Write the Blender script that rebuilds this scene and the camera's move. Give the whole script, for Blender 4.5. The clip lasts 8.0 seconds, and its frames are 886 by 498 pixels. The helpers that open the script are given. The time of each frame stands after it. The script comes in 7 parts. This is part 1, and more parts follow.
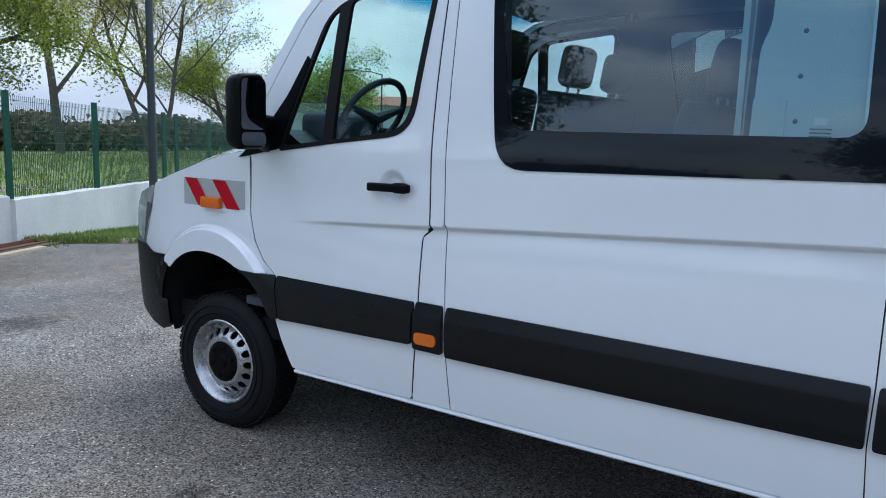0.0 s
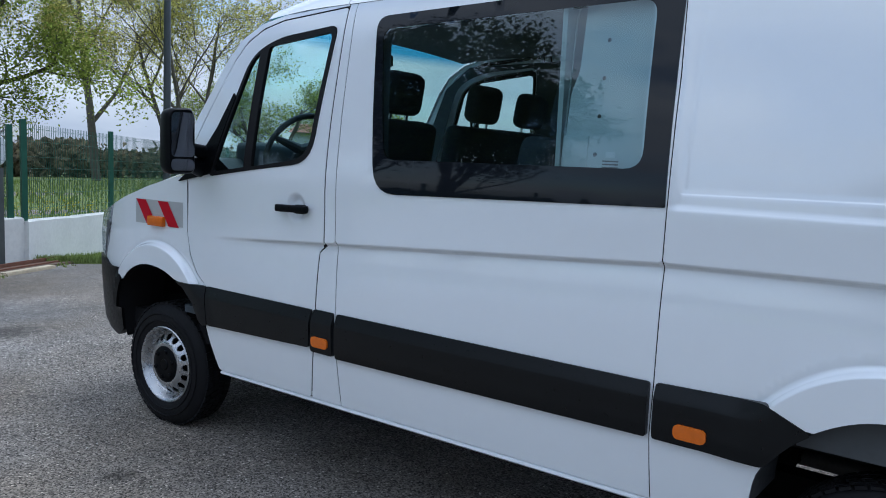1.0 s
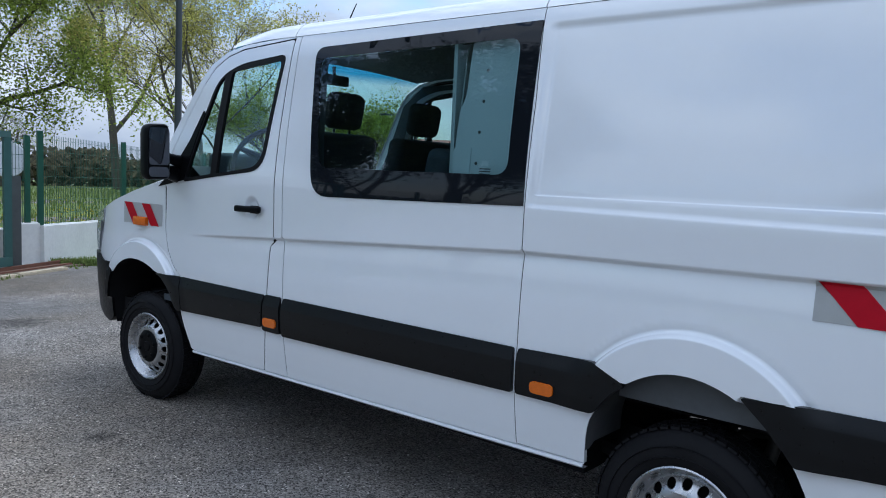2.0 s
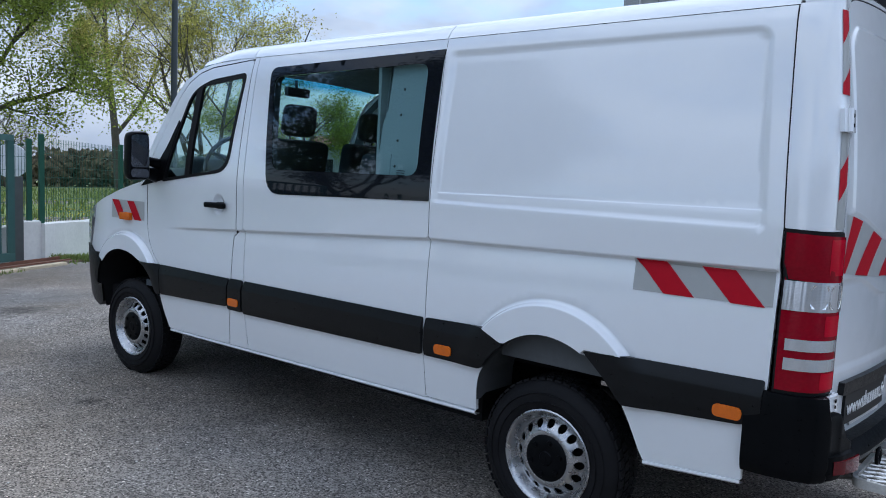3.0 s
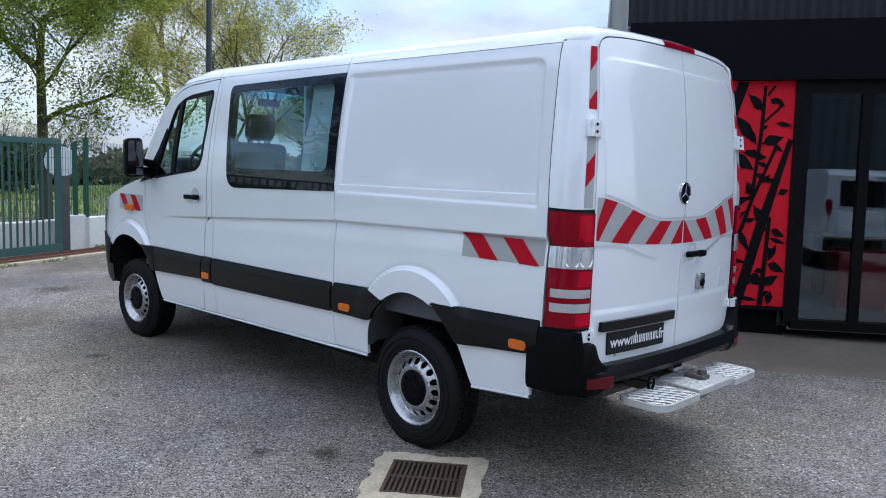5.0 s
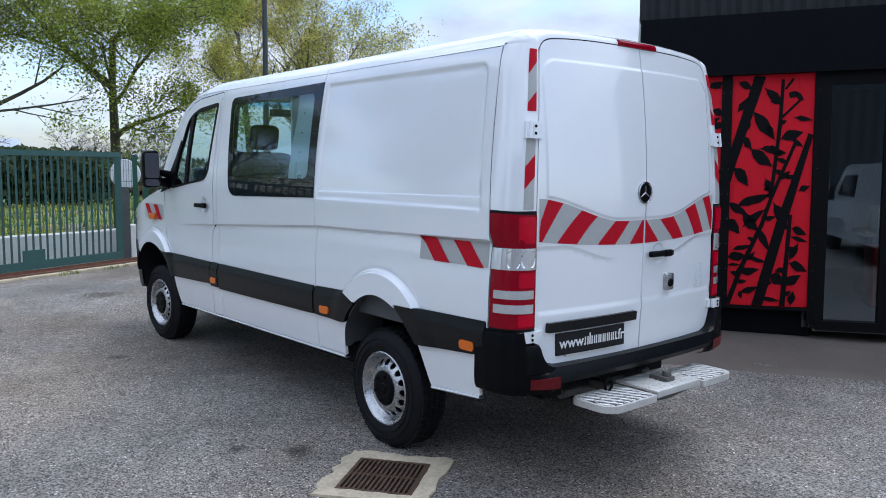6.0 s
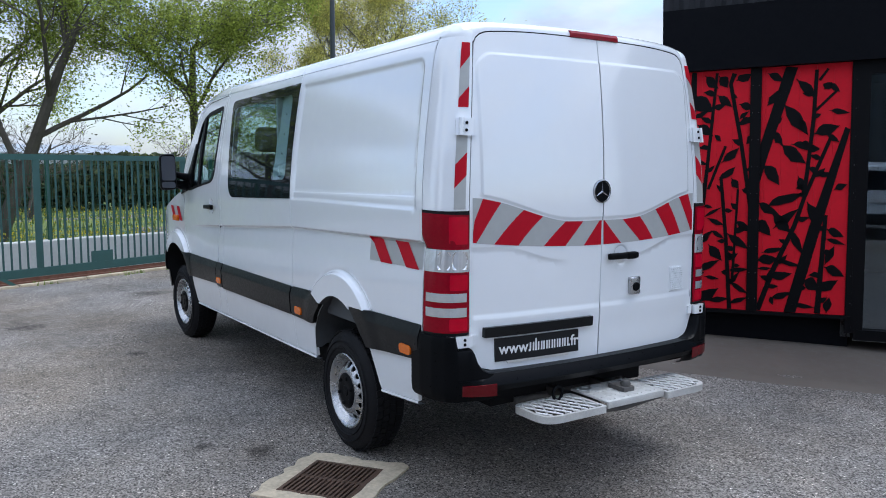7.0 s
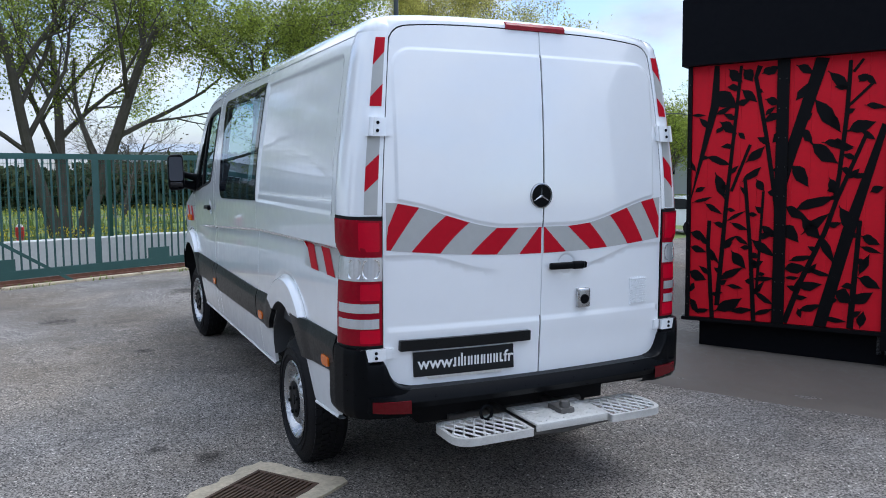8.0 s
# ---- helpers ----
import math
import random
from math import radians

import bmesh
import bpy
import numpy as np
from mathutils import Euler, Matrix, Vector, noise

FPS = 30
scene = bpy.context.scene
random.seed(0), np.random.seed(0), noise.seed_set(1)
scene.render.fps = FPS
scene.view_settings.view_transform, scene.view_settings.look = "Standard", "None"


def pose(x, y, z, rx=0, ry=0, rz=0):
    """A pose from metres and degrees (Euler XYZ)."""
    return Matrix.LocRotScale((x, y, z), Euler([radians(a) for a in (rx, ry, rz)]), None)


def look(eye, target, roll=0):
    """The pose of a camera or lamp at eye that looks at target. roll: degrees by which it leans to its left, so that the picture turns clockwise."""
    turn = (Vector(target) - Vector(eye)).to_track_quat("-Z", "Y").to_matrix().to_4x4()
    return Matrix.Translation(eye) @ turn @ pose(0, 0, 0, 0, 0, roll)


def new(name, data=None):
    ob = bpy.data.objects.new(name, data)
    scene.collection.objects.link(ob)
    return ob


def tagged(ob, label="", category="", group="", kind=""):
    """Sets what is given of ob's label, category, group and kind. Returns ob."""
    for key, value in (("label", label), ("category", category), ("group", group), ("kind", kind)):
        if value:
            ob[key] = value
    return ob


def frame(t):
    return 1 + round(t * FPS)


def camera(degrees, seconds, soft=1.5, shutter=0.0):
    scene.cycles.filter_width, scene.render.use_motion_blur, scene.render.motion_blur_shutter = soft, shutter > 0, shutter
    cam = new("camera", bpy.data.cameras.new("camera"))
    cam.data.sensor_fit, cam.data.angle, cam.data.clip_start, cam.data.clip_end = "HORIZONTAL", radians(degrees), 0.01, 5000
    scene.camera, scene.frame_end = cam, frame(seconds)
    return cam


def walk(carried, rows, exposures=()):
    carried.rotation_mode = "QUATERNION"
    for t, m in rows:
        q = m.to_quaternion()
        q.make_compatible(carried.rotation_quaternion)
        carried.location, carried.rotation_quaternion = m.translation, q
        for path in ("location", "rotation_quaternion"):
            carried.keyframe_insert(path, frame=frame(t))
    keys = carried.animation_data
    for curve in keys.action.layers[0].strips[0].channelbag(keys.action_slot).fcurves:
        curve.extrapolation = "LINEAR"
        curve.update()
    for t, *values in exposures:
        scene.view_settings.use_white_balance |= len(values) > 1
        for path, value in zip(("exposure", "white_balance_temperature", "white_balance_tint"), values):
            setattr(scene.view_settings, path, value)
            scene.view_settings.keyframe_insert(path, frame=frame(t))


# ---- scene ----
cam = camera(59.6, 8.0, soft=0.95)
METRES, EYE, TILT, LEAN, TURN = 6.2013, 1.575, -0.41, -0.57, 35.9
ROWS = [
    (0.0, 0.0, 0.0, 0.0, 0.17, -8.27, -1.17),
    (0.5, 0.0474, -0.0367, 0.0012, 1.38, -6.91, -1.52),
    (1.0, 0.1037, -0.0672, 0.0004, 2.61, -6.0, -1.9),
    (1.5, 0.1481, -0.1125, -0.0002, 3.64, -5.46, -2.11),
    (3.0, 0.2607, -0.2744, 0.0019, 4.3, -5.21, -2.07),
    (3.5, 0.3036, -0.3273, 0.0028, 4.52, -5.32, -2.23),
    (4.0, 0.3497, -0.371, 0.0043, 5.17, -5.48, -2.24),
    (4.5, 0.3883, -0.4105, 0.005, 6.42, -5.62, -2.02),
    (6.0, 0.5408, -0.4213, 0.0082, 14.25, -5.5, -0.16),
    (6.5, 0.6056, -0.3996, 0.0086, 17.79, -5.37, 0.18),
    (7.0, 0.659, -0.3656, 0.0055, 21.4, -5.33, 0.29),
    (7.5, 0.7097, -0.3207, 0.0076, 24.91, -5.35, 0.33),
    (8.0, 0.7652, -0.2755, 0.0088, 28.43, -5.45, 0.23),
]
walk(cam, [(t, pose(0, 0, EYE, TILT, LEAN, TURN) @ pose(METRES * x, METRES * y, METRES * z, 90 + pitch, roll, yaw)) for t, x, y, z, yaw, pitch, roll in ROWS],
     [(0.0, 1.14, 5520, 6.5), (1.0, 0.94, 5520, 6.5), (3.0, 0.93, 5530, 8), (3.5, 1.0, 5570, 8.5), (4.5, 1.16, 5670, 9), (8.0, 1.16, 5740, 9)])
GROUND_Z = -0.02

# ---- sky and sun ----
SUN_EL, SUN_AZ = 69.0, 84.0     # degrees; azimuth from +x towards +y
world = bpy.data.worlds.new("sky")
scene.world = world
world.use_nodes = True
wn, wl = world.node_tree.nodes, world.node_tree.links
wn.clear()
w_out = wn.new("ShaderNodeOutputWorld")
w_bg = wn.new("ShaderNodeBackground")
w_sky = wn.new("ShaderNodeTexSky")
w_sky.sky_type, w_sky.sun_disc = "NISHITA", False
w_sky.sun_elevation, w_sky.sun_rotation = radians(SUN_EL), radians(90 - SUN_AZ)
w_sky.air_density, w_sky.dust_density = 1.0, 1.5
w_tc = wn.new("ShaderNodeTexCoord")
w_map = wn.new("ShaderNodeMapping")
w_map.inputs["Scale"].default_value = (1.5, 1.5, 3.6)
w_noise = wn.new("ShaderNodeTexNoise")
w_noise.inputs["Scale"].default_value = 2.1
w_noise.inputs["Detail"].default_value = 7.0
w_noise.inputs["Roughness"].default_value = 0.55
w_ramp = wn.new("ShaderNodeValToRGB")
w_ramp.color_ramp.elements[0].position, w_ramp.color_ramp.elements[0].color = 0.39, (0, 0, 0, 1)
w_ramp.color_ramp.elements[1].position, w_ramp.color_ramp.elements[1].color = 0.53, (1, 1, 1, 1)
w_shade = wn.new("ShaderNodeTexNoise")
w_shade.inputs["Scale"].default_value = 2.6
w_shade.inputs["Detail"].default_value = 5.0
w_cloud = wn.new("ShaderNodeValToRGB")
w_cloud.color_ramp.elements[0].position, w_cloud.color_ramp.elements[0].color = 0.34, (5.5, 6.0, 7.0, 1)
w_cloud.color_ramp.elements[1].position, w_cloud.color_ramp.elements[1].color = 0.66, (10.0, 10.0, 10.2, 1)
w_mix = wn.new("ShaderNodeMixRGB")
wl.new(w_tc.outputs["Generated"], w_map.inputs["Vector"])
wl.new(w_map.outputs["Vector"], w_noise.inputs["Vector"])
wl.new(w_map.outputs["Vector"], w_shade.inputs["Vector"])
wl.new(w_noise.outputs["Fac"], w_ramp.inputs["Fac"])
wl.new(w_shade.outputs["Fac"], w_cloud.inputs["Fac"])
wl.new(w_ramp.outputs["Color"], w_mix.inputs["Fac"])
wl.new(w_sky.outputs["Color"], w_mix.inputs["Color1"])
# clouded sky: more than twice as bright overhead as at the horizon
w_dir, w_up, w_gain = wn.new("ShaderNodeSeparateXYZ"), wn.new("ShaderNodeMapRange"), wn.new("ShaderNodeVectorMath")
w_up.inputs["To Min"].default_value, w_up.inputs["To Max"].default_value = 0.42, 0.98
w_gain.operation = "SCALE"
wl.new(w_tc.outputs["Generated"], w_dir.inputs[0])
wl.new(w_dir.outputs["Z"], w_up.inputs["Value"])
wl.new(w_cloud.outputs["Color"], w_gain.inputs[0])
wl.new(w_up.outputs["Result"], w_gain.inputs["Scale"])
wl.new(w_gain.outputs[0], w_mix.inputs["Color2"])
wl.new(w_mix.outputs["Color"], w_bg.inputs["Color"])
w_bg.inputs["Strength"].default_value = 0.101
wl.new(w_bg.outputs["Background"], w_out.inputs["Surface"])

sun_data = bpy.data.lights.new("sun", "SUN")
sun_data.energy, sun_data.angle, sun_data.color = 0.60, radians(26), (1.0, 0.96, 0.9)
sun = new("sun", sun_data)
sun.matrix_world = look((20 * math.cos(radians(SUN_AZ)) * math.cos(radians(SUN_EL)), 20 * math.sin(radians(SUN_AZ)) * math.cos(radians(SUN_EL)), 20 * math.sin(radians(SUN_EL))), (0, 0, 0))


# ---- materials ----
def material(name, color, rough=0.5, metal=0.0, coat=0.0, spec=0.5, vary=0.0, scale=8.0, bump=0.0, bump_scale=60.0, alpha_random=0.0, emit=None):
    """A surface with colour variation at two scales and fine relief."""
    m = bpy.data.materials.new(name)
    m.use_nodes = True
    n, l = m.node_tree.nodes, m.node_tree.links
    b = n["Principled BSDF"]
    b.inputs["Base Color"].default_value = (*color, 1)
    b.inputs["Roughness"].default_value = rough
    b.inputs["Metallic"].default_value = metal
    b.inputs["Coat Weight"].default_value = coat
    b.inputs["Coat Roughness"].default_value = 0.04
    b.inputs["Specular IOR Level"].default_value = spec
    tc = n.new("ShaderNodeTexCoord")
    if vary:
        big, small = n.new("ShaderNodeTexNoise"), n.new("ShaderNodeTexNoise")
        big.inputs["Scale"].default_value, small.inputs["Scale"].default_value = scale, scale * 9
        big.inputs["Detail"].default_value = small.inputs["Detail"].default_value = 5
        add = n.new("ShaderNodeMath")
        add.operation = "ADD"
        l.new(tc.outputs["Object"], big.inputs["Vector"])
        l.new(tc.outputs["Object"], small.inputs["Vector"])
        l.new(big.outputs["Fac"], add.inputs[0])
        l.new(small.outputs["Fac"], add.inputs[1])
        ramp = n.new("ShaderNodeMapRange")
        ramp.inputs["From Min"].default_value, ramp.inputs["From Max"].default_value = 0.6, 1.4
        ramp.inputs["To Min"].default_value, ramp.inputs["To Max"].default_value = 1 - vary, 1 + vary
        l.new(add.outputs[0], ramp.inputs["Value"])
        mul = n.new("ShaderNodeVectorMath")
        mul.operation = "SCALE"
        mul.inputs[0].default_value = color
        l.new(ramp.outputs["Result"], mul.inputs["Scale"])
        l.new(mul.outputs["Vector"], b.inputs["Base Color"])
        rr = n.new("ShaderNodeMapRange")
        rr.inputs["From Min"].default_value, rr.inputs["From Max"].default_value = 0.3, 0.7
        rr.inputs["To Min"].default_value, rr.inputs["To Max"].default_value = max(0.02, rough * 0.8), min(1, rough * 1.2)
        l.new(small.outputs["Fac"], rr.inputs["Value"])
        l.new(rr.outputs["Result"], b.inputs["Roughness"])
    if bump:
        t = n.new("ShaderNodeTexNoise")
        t.inputs["Scale"].default_value, t.inputs["Detail"].default_value = bump_scale, 4
        bp = n.new("ShaderNodeBump")
        bp.inputs["Strength"].default_value, bp.inputs["Distance"].default_value = 0.6, bump
        l.new(tc.outputs["Object"], t.inputs["Vector"])
        l.new(t.outputs["Fac"], bp.inputs["Height"])
        l.new(bp.outputs["Normal"], b.inputs["Normal"])
    if emit:
        b.inputs["Emission Color"].default_value = (*emit[:3], 1)
        b.inputs["Emission Strength"].default_value = emit[3]
    return m


def glass(name, tint, gloss_rough=0.0, base=0.05, band=None):
    """A thin pane: what lies behind it, tinted, under a Fresnel reflection. band: (z, colour) of a tinted strip above z."""
    m = bpy.data.materials.new(name)
    m.use_nodes = True
    n, l = m.node_tree.nodes, m.node_tree.links
    n.clear()
    out, mix = n.new("ShaderNodeOutputMaterial"), n.new("ShaderNodeMixShader")
    tr, gl, fr = n.new("ShaderNodeBsdfTransparent"), n.new("ShaderNodeBsdfGlossy"), n.new("ShaderNodeLayerWeight")
    tr.inputs["Color"].default_value = (*tint, 1)
    gl.inputs["Roughness"].default_value = gloss_rough
    gl.inputs["Color"].default_value = (0.80, 0.91, 1.0, 1)
    fr.inputs["Blend"].default_value = 0.5
    pw, ma = n.new("ShaderNodeMath"), n.new("ShaderNodeMath")
    pw.operation, ma.operation = "POWER", "MULTIPLY_ADD"
    pw.inputs[1].default_value = 4.5
    ma.inputs[1].default_value, ma.inputs[2].default_value = 0.90 - base, base
    l.new(fr.outputs["Facing"], pw.inputs[0])
    l.new(pw.outputs[0], ma.inputs[0])
    if band:
        tc, sep, mr, mc = n.new("ShaderNodeTexCoord"), n.new("ShaderNodeSeparateXYZ"), n.new("ShaderNodeMapRange"), n.new("ShaderNodeMixRGB")
        l.new(tc.outputs["Object"], sep.inputs[0])
        l.new(sep.outputs["Z"], mr.inputs["Value"])
        mr.inputs["From Min"].default_value, mr.inputs["From Max"].default_value = band[0], band[0] + 0.05
        mc.inputs["Color1"].default_value, mc.inputs["Color2"].default_value = (*tint, 1), (*band[1], 1)
        l.new(mr.outputs["Result"], mc.inputs["Fac"])
        l.new(mc.outputs["Color"], tr.inputs["Color"])
    l.new(ma.outputs[0], mix.inputs["Fac"])
    l.new(tr.outputs[0], mix.inputs[1])
    l.new(gl.outputs[0], mix.inputs[2])
    l.new(mix.outputs[0], out.inputs["Surface"])
    return m


M_PAINT = material("white_paint", (0.855, 0.88, 0.905), 0.22, coat=1.0, vary=0.012, scale=1.5)
M_PAINT.node_tree.nodes["Principled BSDF"].inputs["Coat IOR"].default_value = 1.7
M_BLACK = material("black_plastic", (0.004, 0.0048, 0.006), 0.34, spec=0.30, vary=0.15, scale=6, bump=0.0004, bump_scale=400)
M_BUMPER = material("bumper_plastic", (0.0032, 0.0037, 0.0048), 0.34, spec=0.09, vary=0.15, scale=6, bump=0.0003, bump_scale=300)
M_RUBBER = material("rubber", (0.007, 0.007, 0.008), 0.6, spec=0.2)
M_TYRE = material("tyre_rubber", (0.0095, 0.0095, 0.011), 0.62, spec=0.16, vary=0.3, scale=10, bump=0.0006, bump_scale=120)
M_SILVER = material("silver_wheel_paint", (0.46, 0.465, 0.475), 0.28, metal=0.85, vary=0.02, scale=3)
M_CHROME = material("chrome", (0.85, 0.86, 0.88), 0.08, metal=1.0)
M_BADGE = material("dulled_chrome", (0.42, 0.43, 0.45), 0.16, metal=1.0)
M_ALU = material("aluminium_plate", (0.68, 0.68, 0.66), 0.45, metal=0.55, vary=0.15, scale=14)
M_STEEL = material("dirty_steel", (0.12, 0.115, 0.11), 0.6, metal=0.6, vary=0.4, scale=9)
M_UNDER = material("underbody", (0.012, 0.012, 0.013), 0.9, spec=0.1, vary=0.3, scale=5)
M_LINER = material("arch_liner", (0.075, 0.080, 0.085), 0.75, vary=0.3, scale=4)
M_TRIM = material("interior_trim", (0.050, 0.062, 0.075), 0.7, vary=0.1, scale=20)
M_HEAD = material("headliner", (0.17, 0.175, 0.185), 0.9, vary=0.05, scale=30)
M_SEAT = material("seat_fabric", (0.032, 0.042, 0.056), 0.9, vary=0.2, scale=40, bump=0.001, bump_scale=300)
M_BULK = material("bulkhead_panel", (0.62, 0.66, 0.66), 0.5, vary=0.03, scale=4)
M_FRIT = material("black_glass_border", (0.008, 0.010, 0.014), 0.03, spec=0.32)
M_GLASS_DARK = glass("tinted_glass", (0.52, 0.66, 0.68), base=0.10)
M_GLASS_DOOR = glass("door_glass", (0.82, 0.93, 0.90))
M_GLASS_FRONT = glass("windshield_glass", (0.72, 0.86, 0.83), band=(2.235, (0.10, 0.42, 0.62)))
M_RED_FILM = material("red_reflective_film", (0.45, 0.005, 0.018), 0.45, spec=0.12, vary=0.08, scale=30)
M_GREY_FILM = material("grey_reflective_film", (0.42, 0.43, 0.42), 0.42, vary=0.05, scale=30)
M_LAMP_RED = material("red_lamp_lens", (0.25, 0.0008, 0.011), 0.05, spec=0.16, coat=0.12, vary=0.15, scale=9, bump=0.0015, bump_scale=90)
M_LAMP_GLOW = material("red_lamp_reflector", (0.50, 0.002, 0.020), 0.08, spec=0.16, vary=0.12, scale=30, bump=0.002, bump_scale=140)
M_REFLECTOR = material("red_reflector", (0.10, 0.002, 0.005), 0.15, spec=0.3, vary=0.2, scale=60)
M_LAMP_CLEAR = material("clear_lamp_lens", (0.66, 0.68, 0.71), 0.14, metal=0.6, coat=1.0, vary=0.10, scale=22, bump=0.002, bump_scale=70)
M_LAMP_BOWL = material("lamp_bowl", (0.88, 0.89, 0.90), 0.10, metal=0.85)
M_AMBER = material("amber_lens", (0.72, 0.155, 0.006), 0.2, coat=0.15, vary=0.12, scale=40)
M_MIRROR = material("mirror_glass", (0.09, 0.095, 0.11), 0.02, metal=1.0)


def ribbed(m, scale):
    """Adds fine level ribs, as moulded into a lamp's lens."""
    n, l = m.node_tree.nodes, m.node_tree.links
    tc, wave, bump = n.new("ShaderNodeTexCoord"), n.new("ShaderNodeTexWave"), n.new("ShaderNodeBump")
    wave.bands_direction = "Z"
    wave.inputs["Scale"].default_value = scale
    bump.inputs["Strength"].default_value, bump.inputs["Distance"].default_value = 0.10, 0.002
    l.new(tc.outputs["Object"], wave.inputs["Vector"])
    l.new(wave.outputs["Fac"], bump.inputs["Height"])
    l.new(bump.outputs[0], n["Principled BSDF"].inputs["Normal"])


for lens in (M_LAMP_RED, M_LAMP_GLOW, M_LAMP_CLEAR):
    ribbed(lens, 60.0)
M_WHITE_TXT = material("white_print", (0.80, 0.80, 0.80), 0.5)
M_PLATE = material("black_plate", (0.008, 0.009, 0.011), 0.4, spec=0.3)


# ---- mesh helpers ----
import mathutils

PLACES = {}


def thing(name, m, label, category, group="", kind=""):
    ob = new(name)
    ob.matrix_world = m
    PLACES[ob] = m.copy()
    return tagged(ob, label, category, group, kind)


def part(name, bm, mat, parent=None, label="", smooth=True):
    """Links a bmesh in world coordinates as one mesh object under a thing or a part."""
    inv = PLACES[parent].inverted() if parent else Matrix()
    bm.transform(inv)
    me = bpy.data.meshes.new(name)
    bm.to_mesh(me)
    bm.free()
    me.materials.append(mat)
    if smooth:
        me.shade_smooth()
        me.set_sharp_from_angle(angle=radians(38))
    ob = new(name, me)
    if parent:
        ob.parent = parent
        PLACES[ob] = PLACES[parent].copy()
    else:
        PLACES[ob] = Matrix()
    if label:
        ob["label"] = label
    return ob


def bm_box(cx, cy, cz, sx, sy, sz, bevel=0.0, m=None, bm=None, seg=2):
    own = bmesh.new()
    bmesh.ops.create_cube(own, size=1.0)
    bmesh.ops.scale(own, vec=(sx, sy, sz), verts=own.verts)
    if bevel:
        bmesh.ops.bevel(own, geom=own.edges[:], offset=bevel, segments=seg, affect="EDGES", profile=0.6)
    own.transform((m or Matrix()) @ Matrix.Translation((cx, cy, cz)))
    return join_into(bm, own)


def join_into(bm, own):
    if bm is None:
        return own
    tmp = bpy.data.meshes.new("tmp")
    own.to_mesh(tmp)
    bm.from_mesh(tmp)
    bpy.data.meshes.remove(tmp)
    own.free()
    return bm


def bm_grid(rows, bm=None, closed_u=False, closed_v=False):
    """A surface through rows of points of equal length."""
    bm = bm or bmesh.new()
    vs = [[bm.verts.new(p) for p in r] for r in rows]
    nu, nv = len(vs), len(vs[0])
    for i in range(nu if closed_u else nu - 1):
        for j in range(nv if closed_v else nv - 1):
            a, b, c, d = vs[i][j], vs[(i + 1) % nu][j], vs[(i + 1) % nu][(j + 1) % nv], vs[i][(j + 1) % nv]
            try:
                bm.faces.new((a, b, c, d))
            except ValueError:
                pass
    bm.verts.ensure_lookup_table()
    return bm


def bm_lathe(profile, centre, axis="y", seg=48, bm=None):
    """Turns (radius, along) pairs round an axis through centre."""
    rows = []
    for i in range(seg):
        a = 2 * math.pi * i / seg
        c, s = math.cos(a), math.sin(a)
        row = []
        for r, h in profile:
            p = {"y": (r * c, h, r * s), "z": (r * c, r * s, h), "x": (h, r * c, r * s)}[axis]
            row.append(Vector(centre) + Vector(p))
        rows.append(row)
    bm = bm_grid(rows, bm, closed_u=True)
    return bm


def bm_tube(points, radii, seg=8, bm=None, cap=True):
    bm = bm or bmesh.new()
    rings = []
    ref = Vector((0.31, 0.17, 0.93)).normalized()
    for i, p in enumerate(points):
        p = Vector(p)
        d = (Vector(points[min(i + 1, len(points) - 1)]) - Vector(points[max(i - 1, 0)])).normalized()
        a = d.cross(ref)
        if a.length < 0.05:
            a = d.cross(Vector((1, 0, 0)))
        a.normalize()
        b = d.cross(a)
        r = radii[i] if hasattr(radii, "__len__") else radii
        rings.append([bm.verts.new(p + r * (math.cos(2 * math.pi * k / seg) * a + math.sin(2 * math.pi * k / seg) * b)) for k in range(seg)])
    for i in range(len(rings) - 1):
        for k in range(seg):
            bm.faces.new((rings[i][k], rings[i][(k + 1) % seg], rings[i + 1][(k + 1) % seg], rings[i + 1][k]))
    if cap:
        bm.faces.new(rings[0][::-1])
        bm.faces.new(rings[-1])
    return bm


def bm_prism(outline, to3, depth, bm=None):
    """A flat outline (u, v) mapped by to3(u, v, w) and given thickness from w = 0 to depth."""
    bm = bm or bmesh.new()
    a = [bm.verts.new(to3(u, v, 0)) for u, v in outline]
    b = [bm.verts.new(to3(u, v, depth)) for u, v in outline]
    bm.faces.new(a)
    bm.faces.new(b[::-1])
    n = len(a)
    for i in range(n):
        bm.faces.new((a[i], b[i], b[(i + 1) % n], a[(i + 1) % n]))
    bmesh.ops.recalc_face_normals(bm, faces=bm.faces)
    return bm


def rounded(corners, seg=5):
    """An outline from (u, v, radius) corners."""
    out, n = [], len(corners)
    for i, c in enumerate(corners):
        p = Vector(c[:2])
        r = c[2] if len(c) > 2 else 0
        if r <= 0:
            out.append(tuple(p))
            continue
        a, b = Vector(corners[i - 1][:2]) - p, Vector(corners[(i + 1) % n][:2]) - p
        k = min(r, a.length * 0.48, b.length * 0.48)
        s, e = p + a.normalized() * k, p + b.normalized() * k
        for j in range(seg + 1):
            t = j / seg
            out.append(tuple((1 - t) ** 2 * s + 2 * t * (1 - t) * p + t * t * e))
    return out


def densify(loop, res):
    out = []
    for i, p in enumerate(loop):
        q = loop[(i + 1) % len(loop)]
        k = max(1, int(math.hypot(q[0] - p[0], q[1] - p[1]) / res))
        out += [(p[0] + (q[0] - p[0]) * j / k, p[1] + (q[1] - p[1]) * j / k) for j in range(k)]
    return out


